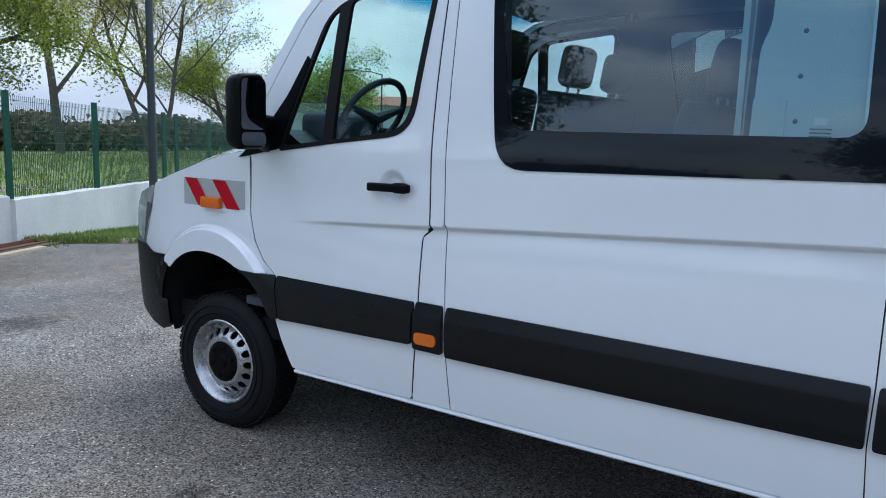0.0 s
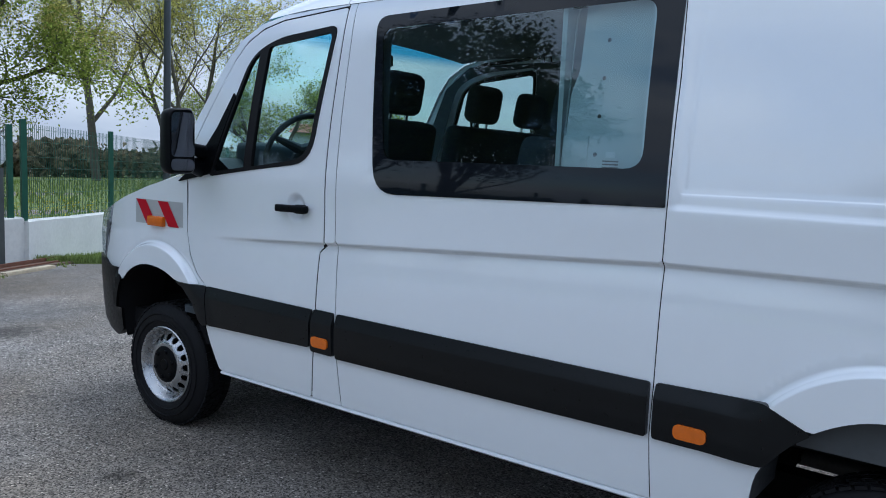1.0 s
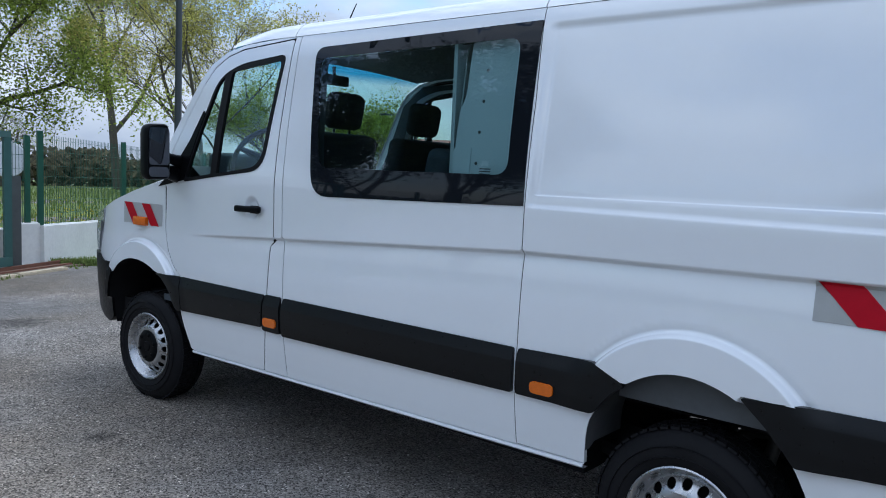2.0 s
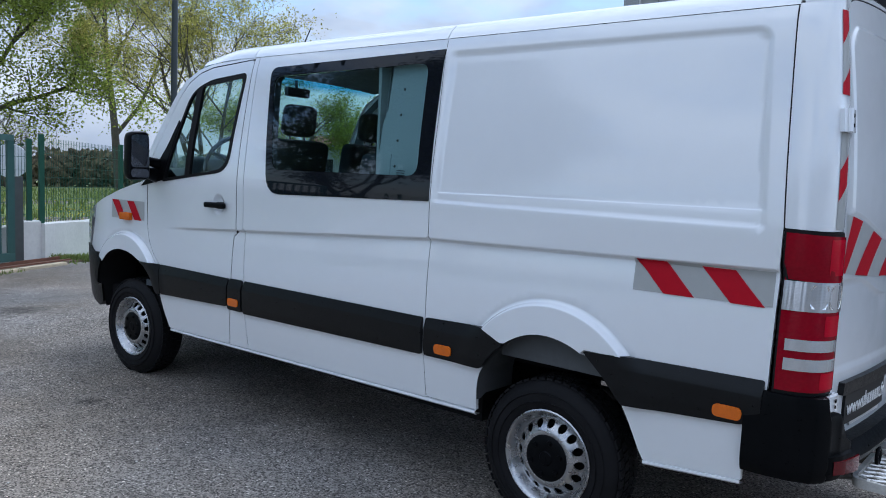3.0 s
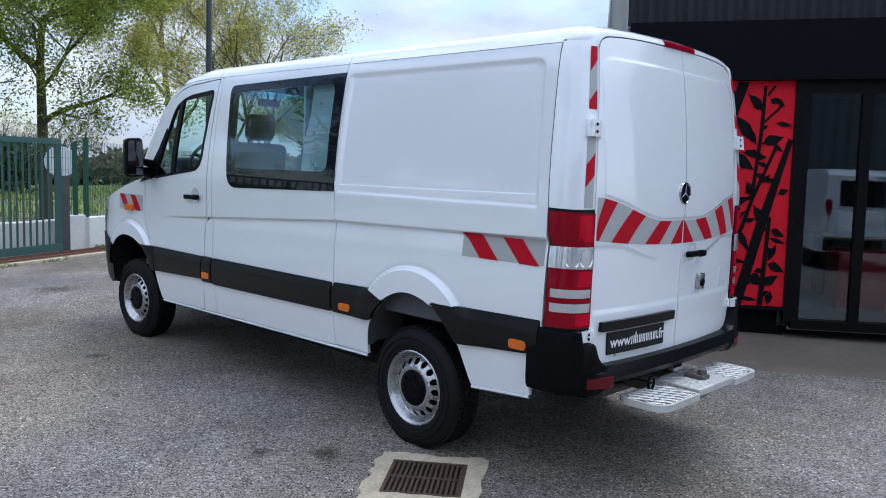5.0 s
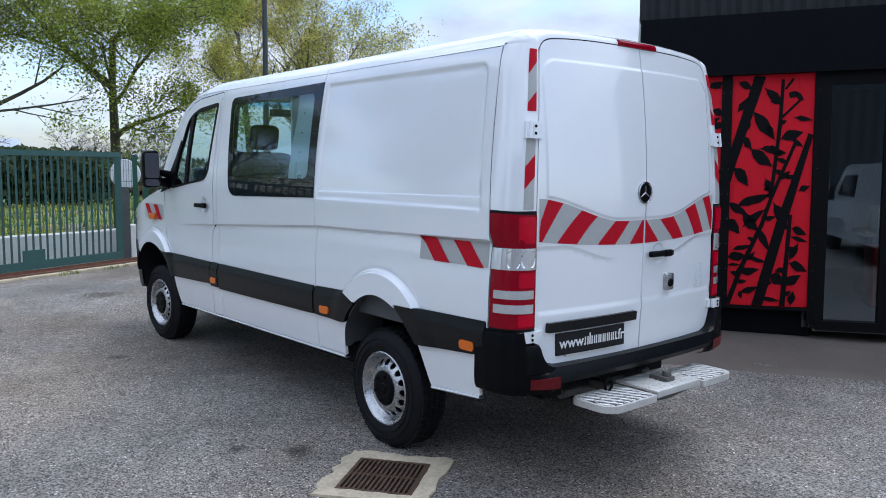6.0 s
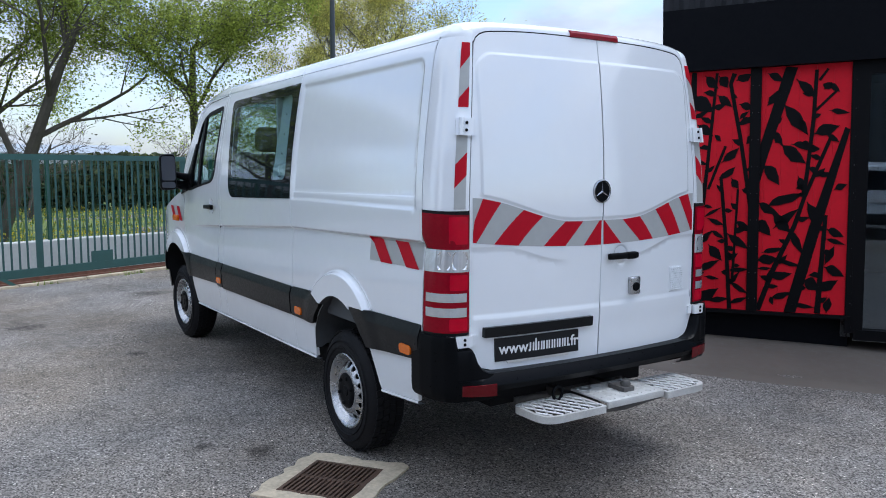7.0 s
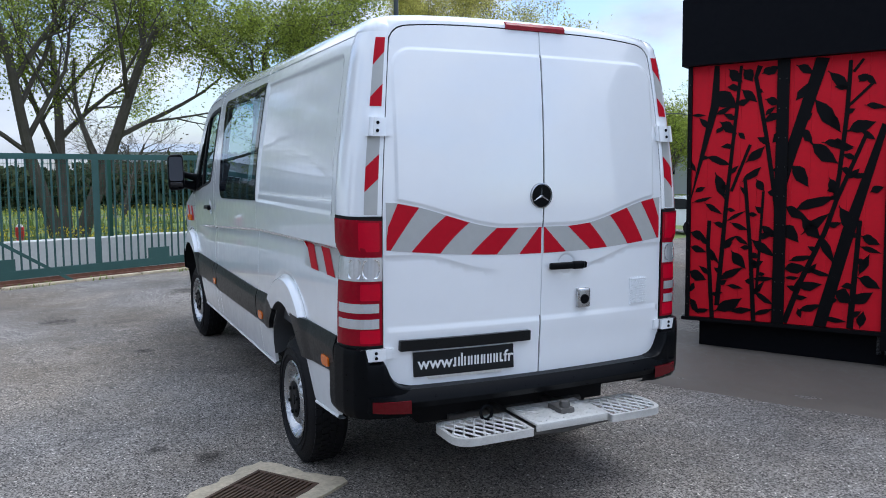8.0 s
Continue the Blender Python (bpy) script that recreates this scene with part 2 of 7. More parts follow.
def inside(pts, loop):
    x, y = pts[:, 0], pts[:, 1]
    res = np.zeros(len(pts), bool)
    n = len(loop)
    for i in range(n):
        x1, y1 = loop[i]
        x2, y2 = loop[(i + 1) % n]
        if y1 == y2:
            continue
        hit = ((y1 > y) != (y2 > y)) & (x < (x2 - x1) * (y - y1) / (y2 - y1) + x1)
        res ^= hit
    return res


def loop_distance(pts, loop):
    d = np.full(len(pts), 1e9)
    for i in range(len(loop)):
        a, b = np.array(loop[i]), np.array(loop[(i + 1) % len(loop)])
        ab = b - a
        t = np.clip(((pts - a) @ ab) / max(ab @ ab, 1e-12), 0, 1)
        d = np.minimum(d, np.hypot(*(pts - a - t[:, None] * ab).T))
    return d


def panel(name, outline, mat, parent, to3, holes=(), res=0.035, fold=0.02, lift=0.0, label="", lines=(), exact=False):
    """A pressed panel: an outline (u, v) with holes, laid on the surface to3(u, v, w), with its edges turned in by fold.
    lines: curves that its mesh follows; exact: shade by the surface itself."""
    loops = [densify(list(l), res) for l in (outline, *holes)]
    verts, edges = [], []
    for l in loops:
        k = len(verts)
        verts += l
        edges += [(k + i, k + (i + 1) % len(l)) for i in range(len(l))]
    us, vs = [p[0] for p in loops[0]], [p[1] for p in loops[0]]
    gu, gv = np.meshgrid(np.arange(min(us), max(us), res), np.arange(min(vs), max(vs), res))
    g = np.column_stack((gu.ravel(), gv.ravel()))
    ok = inside(g, loops[0])
    for h in loops[1:]:
        ok &= ~inside(g, h)
    g = g[ok]
    if len(g):
        ok = np.ones(len(g), bool)
        for l in loops:
            ok &= loop_distance(g, l) > res * 0.45
        g = g[ok]
    for l in lines:
        q = np.array(l)
        ok = inside(q, loops[0])
        for h in loops[1:]:
            ok &= ~inside(q, h)
        for h in loops:
            ok &= loop_distance(q, h) > 0.004
        if len(g) and ok.any():
            near = np.zeros(len(g), bool)
            for p in q[ok]:
                near |= np.hypot(*(g - p).T) < res * 0.5
            g = g[~near]
        last = None
        for i in range(len(q)):
            if ok[i]:
                verts.append(tuple(q[i]))
                if last == i - 1 and last is not None:
                    edges.append((len(verts) - 2, len(verts) - 1))
                last = i
    verts += [tuple(p) for p in g]
    vo, _, faces, _, _, _ = mathutils.geometry.delaunay_2d_cdt([Vector(v) for v in verts], edges, [], 0, 1e-5)
    vo = [tuple(v) for v in vo]
    cen = np.array([[sum(vo[i][k] for i in f) / len(f) for k in (0, 1)] for f in faces])
    ok = inside(cen, loops[0])
    for h in loops[1:]:
        ok &= ~inside(cen, h)
    bm = bmesh.new()
    bv = [bm.verts.new(to3(u, v, lift)) for u, v in vo]
    for f, k in zip(faces, ok):
        if k:
            try:
                bm.faces.new([bv[i] for i in f])
            except ValueError:
                pass
    bmesh.ops.delete(bm, geom=[v for v in bm.verts if not v.link_faces], context="VERTS")
    ref = (Vector(to3(*vo[0], lift + 0.01)) - Vector(to3(*vo[0], lift)))
    mid = bm.faces[:] and max(bm.faces, key=lambda f: f.calc_area())
    if mid and mid.normal.length == 0:
        mid.normal_update()
    if mid:
        mid.normal_update()
        if mid.normal.dot(ref) < 0:
            for f in bm.faces:
                f.normal_flip()
    if fold:
        for l in loops:
            a = [bm.verts.new(to3(u, v, lift)) for u, v in l]
            b = [bm.verts.new(to3(u, v, lift - fold)) for u, v in l]
            for i in range(len(l)):
                j = (i + 1) % len(l)
                bm.faces.new((a[i], a[j], b[j], b[i]))
    ob = part(name, bm, mat, parent, label)
    if exact:
        me = ob.data
        kd, e = {}, 0.003
        for u, v in vo:
            p = to3(u, v, lift)
            n = (to3(u + e, v, lift) - to3(u - e, v, lift)).cross(to3(u, v + e, lift) - to3(u, v - e, lift)).normalized()
            if n.dot(ref) < 0:
                n = -n
            q = PLACES[parent].inverted() @ p
            kd[(round(q.x, 4), round(q.y, 4), round(q.z, 4))] = n
        normals = []
        for f in me.polygons:
            for i in f.vertices:
                c = me.vertices[i].co
                n = kd.get((round(c.x, 4), round(c.y, 4), round(c.z, 4)))
                normals.append(n if n is not None and abs(n.dot(f.normal)) > 0.7 else f.normal.copy())
        me.normals_split_custom_set(normals)
    return ob


def mix(a, b, t):
    return a + (b - a) * t


def smooth(t):
    t = min(1.0, max(0.0, t))
    return t * t * (3 - 2 * t)

# ---- ground ----
M_ASPHALT = bpy.data.materials.new("worn_asphalt")
M_ASPHALT.use_nodes = True
an, al = M_ASPHALT.node_tree.nodes, M_ASPHALT.node_tree.links
ab = an["Principled BSDF"]
a_tc = an.new("ShaderNodeTexCoord")


def a_noise(scale, detail=4.0, rough=0.55):
    t = an.new("ShaderNodeTexNoise")
    t.inputs["Scale"].default_value, t.inputs["Detail"].default_value, t.inputs["Roughness"].default_value = scale, detail, rough
    al.new(a_tc.outputs["Object"], t.inputs["Vector"])
    return t


def a_math(op, a, b):
    t = an.new("ShaderNodeMath")
    t.operation = op
    for i, v in enumerate((a, b)):
        if isinstance(v, (int, float)):
            t.inputs[i].default_value = v
        else:
            al.new(v, t.inputs[i])
    return t.outputs[0]


def a_range(v, a, b, c, d):
    t = an.new("ShaderNodeMapRange")
    al.new(v, t.inputs["Value"])
    for k, x in zip(("From Min", "From Max", "To Min", "To Max"), (a, b, c, d)):
        t.inputs[k].default_value = x
    return t.outputs["Result"]


a_vor = an.new("ShaderNodeTexVoronoi")
a_vor.inputs["Scale"].default_value = 120.0
al.new(a_tc.outputs["Object"], a_vor.inputs["Vector"])
a_sep = an.new("ShaderNodeSeparateColor")
al.new(a_vor.outputs["Color"], a_sep.inputs[0])
stone = a_range(a_sep.outputs[0], 0.0, 1.0, 0.22, 1.78)
stone2 = a_range(a_sep.outputs[1], 0.94, 1.0, 1.0, 2.7)
patch = a_range(a_noise(0.55, 5).outputs["Fac"], 0.35, 0.68, 0.76, 1.26)
dust = a_range(a_noise(3.2, 6, 0.65).outputs["Fac"], 0.3, 0.7, 0.85, 1.18)
tone = a_math("MULTIPLY", a_math("MULTIPLY", stone, stone2), a_math("MULTIPLY", patch, dust))
# old oil stains
for sx, sy, sr in ((0.27, 2.07, 0.12), (0.02, 1.80, 0.07), (-2.72, 1.95, 0.11), (-4.6, 1.2, 0.22), (-6.0, 2.8, 0.4)):
    d = an.new("ShaderNodeVectorMath")
    d.operation = "DISTANCE"
    wob = an.new("ShaderNodeVectorMath")
    wob.operation = "MULTIPLY_ADD"
    al.new(a_noise(16.0, 5).outputs["Color"], wob.inputs[0])
    wob.inputs[1].default_value = (sr * 2.0, sr * 2.0, 0)
    al.new(a_tc.outputs["Object"], wob.inputs[2])
    al.new(wob.outputs[0], d.inputs[0])
    d.inputs[1].default_value = (sx + sr, sy + sr, GROUND_Z)
    tone = a_math("MULTIPLY", tone, a_range(d.outputs["Value"], sr * 0.35, sr, 0.42, 1.0))
a_col = an.new("ShaderNodeVectorMath")
a_col.operation = "SCALE"
a_mix = an.new("ShaderNodeMixRGB")
a_mix.inputs["Color1"].default_value, a_mix.inputs["Color2"].default_value = (0.192, 0.181, 0.169, 1), (0.183, 0.156, 0.126, 1)
al.new(a_range(a_noise(0.35, 5, 0.6).outputs["Fac"], 0.38, 0.66, 0.0, 1.0), a_mix.inputs["Fac"])
al.new(a_mix.outputs[0], a_col.inputs[0])
al.new(tone, a_col.inputs["Scale"])
al.new(a_col.outputs[0], ab.inputs["Base Color"])
ab.inputs["Roughness"].default_value = 0.85
ab.inputs["Specular IOR Level"].default_value = 0.12
a_bump = an.new("ShaderNodeBump")
a_bump.inputs["Strength"].default_value, a_bump.inputs["Distance"].default_value = 0.6, 0.003
al.new(a_math("SUBTRACT", 1.0, a_vor.outputs["Distance"]), a_bump.inputs["Height"])
al.new(a_bump.outputs[0], ab.inputs["Normal"])

M_APRON = material("smooth_brown_asphalt", (0.126, 0.105, 0.086), 0.75, vary=0.22, scale=1.6, bump=0.002, bump_scale=180)
M_CONCRETE = material("old_concrete", (0.52, 0.44, 0.315), 0.85, vary=0.35, scale=5, bump=0.003, bump_scale=60)
M_IRON = material("rusty_iron", (0.115, 0.070, 0.047), 0.7, metal=0.4, vary=0.4, scale=20, bump=0.001, bump_scale=120)
M_RUST = material("rusty_rail", (0.17, 0.075, 0.045), 0.8, vary=0.4, scale=12)
M_WHITE_WALL = material("white_render", (0.72, 0.72, 0.69), 0.85, vary=0.10, scale=2.0, bump=0.002, bump_scale=50)
M_GREEN = material("green_gate_paint", (0.045, 0.115, 0.105), 0.42, vary=0.12, scale=6)
M_GREEN_DARK = material("green_fence_paint", (0.020, 0.095, 0.060), 0.42, vary=0.12, scale=6)
M_GREY_POST = material("grey_steel_post", (0.10, 0.11, 0.11), 0.6, metal=0.3, vary=0.2, scale=8)
M_LAMP_POST = material("dark_lamp_post", (0.045, 0.055, 0.060), 0.5, vary=0.1, scale=6)
M_GRASS = material("grass_soil", (0.14, 0.185, 0.045), 0.95, vary=0.35, scale=0.9, bump=0.02, bump_scale=30)
M_BLADE = material("grass_blades", (0.19, 0.25, 0.058), 0.8, vary=0.4, scale=0.6)
M_FLOWER = material("yellow_flowers", (0.62, 0.50, 0.03), 0.8, vary=0.2, scale=3)
M_BARK = material("grey_bark", (0.092, 0.080, 0.064), 0.9, vary=0.35, scale=4, bump=0.01, bump_scale=25)
M_CLAD = material("black_cladding", (0.0035, 0.004, 0.006), 0.65, spec=0.08, vary=0.12, scale=3)
M_CLAD_GREY = material("dark_corrugated_sheet", (0.014, 0.015, 0.019), 0.55, spec=0.3, vary=0.1, scale=3)
M_CLAD_SIDE = material("grey_corrugated_sheet", (0.30, 0.32, 0.33), 0.5, vary=0.08, scale=3)
M_CLAD_HALL = material("weathered_grey_sheet", (0.075, 0.085, 0.09), 0.6, vary=0.12, scale=0.8)
M_RED_PANEL = material("red_timber_panel", (0.60, 0.009, 0.022), 0.6, spec=0.15, vary=0.10, scale=3)
M_DOOR_GLASS = glass("shop_glass", (0.68, 0.71, 0.73), base=0.09)
M_FRAME = material("black_door_frame", (0.003, 0.003, 0.004), 0.55, spec=0.12)
M_OFFICE = material("office_wall", (0.16, 0.165, 0.17), 0.8, vary=0.05, scale=3)
M_RED_CAB = material("red_cabinet", (0.45, 0.02, 0.03), 0.5)
M_WHITE_CAB = material("white_plastic", (0.7, 0.7, 0.68), 0.5)
M_WOOD = material("desk_wood", (0.35, 0.24, 0.15), 0.5, vary=0.2, scale=8)
M_HYDRANT = material("red_hydrant", (0.55, 0.03, 0.03), 0.4, vary=0.1, scale=10)
M_FAR = material("pale_far_building", (0.42, 0.44, 0.47), 0.8, vary=0.05, scale=0.1)
M_FAR_ROOF = material("far_roof", (0.38, 0.42, 0.46), 0.6, vary=0.1, scale=0.2)
M_FAR_RED = material("far_tiles", (0.35, 0.14, 0.10), 0.8, vary=0.1, scale=0.5)


def leaf_material(name, color, vary):
    """Leaves: each with its own tint, letting some light through."""
    m = bpy.data.materials.new(name)
    m.use_nodes = True
    n, l = m.node_tree.nodes, m.node_tree.links
    n.clear()
    out, mixs = n.new("ShaderNodeOutputMaterial"), n.new("ShaderNodeMixShader")
    df, tl, geo = n.new("ShaderNodeBsdfDiffuse"), n.new("ShaderNodeBsdfTranslucent"), n.new("ShaderNodeNewGeometry")
    ramp = n.new("ShaderNodeValToRGB")
    ramp.color_ramp.elements[0].color = (*[c * (1 - vary) for c in color], 1)
    ramp.color_ramp.elements[1].color = (color[0] * (1 + vary * 1.3), color[1] * (1 + vary), color[2] * (1 + vary * 0.5), 1)
    l.new(geo.outputs["Random Per Island"], ramp.inputs["Fac"])
    tc, clump, gain, tint = n.new("ShaderNodeTexCoord"), n.new("ShaderNodeTexNoise"), n.new("ShaderNodeMapRange"), n.new("ShaderNodeVectorMath")
    clump.inputs["Scale"].default_value, clump.inputs["Detail"].default_value = 1.3, 3.0
    gain.inputs["From Min"].default_value, gain.inputs["From Max"].default_value = 0.36, 0.64
    gain.inputs["To Min"].default_value, gain.inputs["To Max"].default_value = 0.62, 1.38
    tint.operation = "SCALE"
    l.new(tc.outputs["Object"], clump.inputs["Vector"])
    l.new(clump.outputs["Fac"], gain.inputs["Value"])
    l.new(ramp.outputs["Color"], tint.inputs[0])
    l.new(gain.outputs["Result"], tint.inputs["Scale"])
    l.new(tint.outputs["Vector"], df.inputs["Color"])
    l.new(tint.outputs["Vector"], tl.inputs["Color"])
    mixs.inputs["Fac"].default_value = 0.5
    l.new(df.outputs[0], mixs.inputs[1])
    l.new(tl.outputs[0], mixs.inputs[2])
    l.new(mixs.outputs[0], out.inputs["Surface"])
    return m


M_LEAF_YOUNG = leaf_material("young_leaves", (0.40, 0.40, 0.12), 0.40)
M_LEAF = leaf_material("spring_leaves", (0.26, 0.33, 0.075), 0.42)
M_LEAF_DARK = leaf_material("hedge_leaves", (0.075, 0.098, 0.060), 0.5)
M_SCRUB = leaf_material("grey_scrub", (0.155, 0.145, 0.105), 0.4)


def smoothstep(a, b, v):
    return smooth((v - a) / (b - a))


def ground_z(x, y):
    """The yard is level under the van, falls a little to the gate, and the fields beyond fall away."""
    s = -(x + 0.30 * (y - 4.9))          # distance towards the boundary wall
    z = GROUND_Z - 0.10 * smoothstep(5.0, 9.5, s)
    if s > 11.4:
        z -= 0.020 * (s - 11.4)
    along = (x + 10.75) * -0.62 + (y - 4.98) * 0.785
    if along > 0 and s < 30:
        z -= 0.080 * min(along, 9.0) * smoothstep(6.5, 9.5, s) * (1 - smoothstep(13, 30, s))
    z += 0.11 * smoothstep(-4.6, -5.45, 0.53 * x - 0.848 * y) * smoothstep(-9, -4, x)
    return z


def axis_steps(lo, hi, fine_lo, fine_hi, step):
    fine = list(np.arange(fine_lo, fine_hi, step))
    out, d, v = [], step, fine_lo
    while v > lo:
        d *= 1.5
        v -= d
        out.insert(0, v)
    res = out + fine
    d, v = step, fine_hi
    while v < hi:
        res.append(v)
        d *= 1.5
        v += d
    return res + [v]


gx, gy = axis_steps(-1500, 1500, -13.0, 9.0, 0.4), axis_steps(-1500, 1500, -4.0, 12.0, 0.4)
bm = bm_grid([[Vector((x, y, max(ground_z(x, y), -6.0))) for y in gy] for x in gx])
ground = part("ground", bm, M_ASPHALT)
tagged(ground, "worn grey asphalt yard with oil stains", "asphalt", kind="structure")

# apron along the building
FA = radians(32.0)
UX, UY = math.cos(FA), math.sin(FA)         # along the facade
NX, NY = math.sin(FA), -math.cos(FA)        # out of it, towards the yard


def facade_point(s, out, z):
    return Vector((-0.40 + UX * s + NX * out, 6.32 + UY * s + NY * out, z))


rows = []
for i in range(61):
    s = -2.6 + 0.25 * i
    row = []
    for o in (1.02, 1.0, 0.8, 0.6, 0.4, 0.2, 0.0, -0.3, -0.6):
        p = facade_point(s, o + 0.03 * math.sin(s * 1.7) * (o > 0.9), 0)
        p.z = ground_z(p.x, p.y) + (0.006 if o < 1.01 else -0.01)
        row.append(p)
    rows.append(row)
apron = part("pavement", bm_grid(rows), M_APRON)
tagged(apron, "smooth brown asphalt apron along the building", "pavement", kind="structure")

# drain in a concrete collar
DC = Vector((0.905, 2.245, 0))
DU, DV = Vector((0.79, 0.61, 0)).normalized(), Vector((-0.61, 0.79, 0)).normalized()


def drain_at(u, v, z):
    p = DC + DU * u + DV * v
    p.z = GROUND_Z + z
    return p


drain = thing("drain", Matrix.Translation(drain_at(0, 0, 0)), "rusty iron drain grate in a broken concrete collar", "drain")
rng = random.Random(11)
o = [(u + rng.uniform(-0.02, 0.02), v + rng.uniform(-0.02, 0.02)) for u, v in densify([(-0.30, -0.33), (0.31, -0.33), (0.33, 0.31), (-0.30, 0.32)], 0.07)]
inn = [(-0.205, -0.235), (0.215, -0.235), (0.215, 0.205), (-0.205, 0.205)]
panel("collar", o, M_CONCRETE, drain, lambda u, v, w: drain_at(u, v, 0.014 + w + 0.003 * math.sin(u * 40) * math.cos(v * 31)), [inn], res=0.03, fold=0.03, label="cracked concrete collar")
b = bmesh.new()
for u0, v0, u1, v1 in ((-0.205, -0.235, 0.215, -0.215), (-0.205, 0.185, 0.215, 0.205), (-0.205, -0.215, -0.185, 0.185), (0.195, -0.215, 0.215, 0.185)):
    bm_prism([(u0, v0), (u1, v0), (u1, v1), (u0, v1)], lambda u, v, w: drain_at(u, v, w - 0.01), 0.025, b)
part("grate_frame", b, M_IRON, drain, smooth=False)
for k in range(14):
    u = -0.172 + 0.0272 * k
    b = bm_prism([(u, -0.215), (u + 0.014, -0.215), (u + 0.014, 0.185), (u, 0.185)], lambda a, c, w: drain_at(a, c, w + 0.004), 0.009)
    part("grate_bar", b, M_IRON, drain, smooth=False)
b = bm_prism([(-0.185, -0.025), (0.195, -0.025), (0.195, 0.005), (-0.185, 0.005)], lambda a, c, w: drain_at(a, c, w + 0.004), 0.007)
part("grate_rib", b, M_IRON, drain, smooth=False)
# flat black sheet on the ground, painted for the shade between the bars
b = bm_prism([(-0.205, -0.235), (0.215, -0.235), (0.215, 0.205), (-0.205, 0.205)], lambda a, c, w: drain_at(a, c, 0.002 + w), 0.001)
part("pit_shade_sheet", b, material("pit_shade", (0.006, 0.006, 0.006), 0.9), drain, smooth=False)


# ---- gate, boundary wall and fence ----
GD = Vector((-0.414, 0.910, 0)).normalized()     # along the gate
GN = Vector((0.910, 0.414, 0))                   # towards the yard
G0 = Vector((-8.47, 0.25, 0))


def gate_at(s, out, z):
    p = G0 + GD * s + GN * out
    p.z = z
    return p


def beam_between(a, b, w, h, bm=None):
    """A rectangular bar from a to b; w across, h in height."""
    a, b = Vector(a), Vector(b)
    d = (b - a).normalized()
    side = d.cross(Vector((0, 0, 1)))
    if side.length < 0.01:
        side = Vector((1, 0, 0))
    side.normalize()
    up = side.cross(d)
    bm = bm or bmesh.new()
    vs = [bm.verts.new(p + side * i * w / 2 + up * j * h / 2) for p in (a, b) for i, j in ((-1, -1), (1, -1), (1, 1), (-1, 1))]
    for f in ((0, 1, 2, 3), (7, 6, 5, 4), (0, 4, 5, 1), (1, 5, 6, 2), (2, 6, 7, 3), (3, 7, 4, 0)):
        bm.faces.new([vs[i] for i in f])
    bmesh.ops.recalc_face_normals(bm, faces=bm.faces)
    return bm


GZ = -0.10
gate = thing("sliding_gate", Matrix.Translation(gate_at(0, 0, GZ)), "open green steel sliding gate with upright bars", "gate")
GATE_L = -3.4, 4.55
part("top_rail", beam_between(gate_at(GATE_L[0], 0, 1.84), gate_at(GATE_L[1], 0, 1.84), 0.06, 0.09), M_GREEN, gate, smooth=False)
part("bottom_rail", beam_between(gate_at(GATE_L[0], 0, 0.02), gate_at(GATE_L[1], 0, 0.02), 0.07, 0.13), M_GREEN, gate, smooth=False)
for s in (-3.35, -1.2, 1.68, 4.5):
    part("gate_post", beam_between(gate_at(s, 0, 0.085), gate_at(s, 0, 1.795), 0.07, 0.10), M_GREEN, gate, smooth=False)
bar_mesh = None
k = 0
s = GATE_L[0] + 0.15
while s < GATE_L[1] - 0.08:
    if min(abs(s - q) for q in (-3.35, -1.2, 1.68, 4.5)) > 0.07:
        if bar_mesh is None:
            ob = part("gate_bar", beam_between(gate_at(s, 0, 0.085), gate_at(s, 0, 1.795), 0.026, 0.030), M_GREEN, gate, smooth=False)
            bar_mesh, first = ob.data, s
        else:
            ob = new("gate_bar", bar_mesh)
            ob.parent = gate
            ob.location = GD * (s - first)
    s += 0.128
part("gate_plate", bm_prism([(2.55, 0.08), (2.55, 0.27), (2.95, 0.27), (2.95, 0.08)], lambda u, v, w: gate_at(u, 0.02 + w, v), 0.012), M_GREEN, gate, smooth=False)
part("gate_plate", bm_prism([(-0.1, 0.08), (-0.1, 0.27), (0.36, 0.27), (0.36, 0.08)], lambda u, v, w: gate_at(u, 0.02 + w, v), 0.012), M_GREEN, gate, smooth=False)
brace = part("gate_brace", beam_between(gate_at(1.02, 0.45, -0.09), gate_at(-0.35, 0.10, 0.85), 0.03, 0.05), M_GREEN, smooth=False)
tagged(brace, "green steel prop leaning on the gate", "prop")
# track in the ground
track = thing("gate_track", Matrix.Translation(gate_at(0, 0, GZ)), "rusty steel gate track with concrete edge", "rail", kind="structure")
part("rail", beam_between(gate_at(-4, 0.02, -0.085), gate_at(5.7, 0.02, -0.085), 0.03, 0.06), M_RUST, track, smooth=False)
part("rail", beam_between(gate_at(-4, 0.20, -0.10), gate_at(5.7, 0.20, -0.10), 0.05, 0.03), M_RUST, track, smooth=False)
part("track_bed", beam_between(gate_at(-4, 0.14, -0.125), gate_at(5.7, 0.14, -0.125), 0.40, 0.04), material("track_dirt", (0.13, 0.085, 0.06), 0.95, vary=0.4, scale=5, bump=0.01, bump_scale=30), track, smooth=False)
kerb_rng = random.Random(3)
s = -4.0
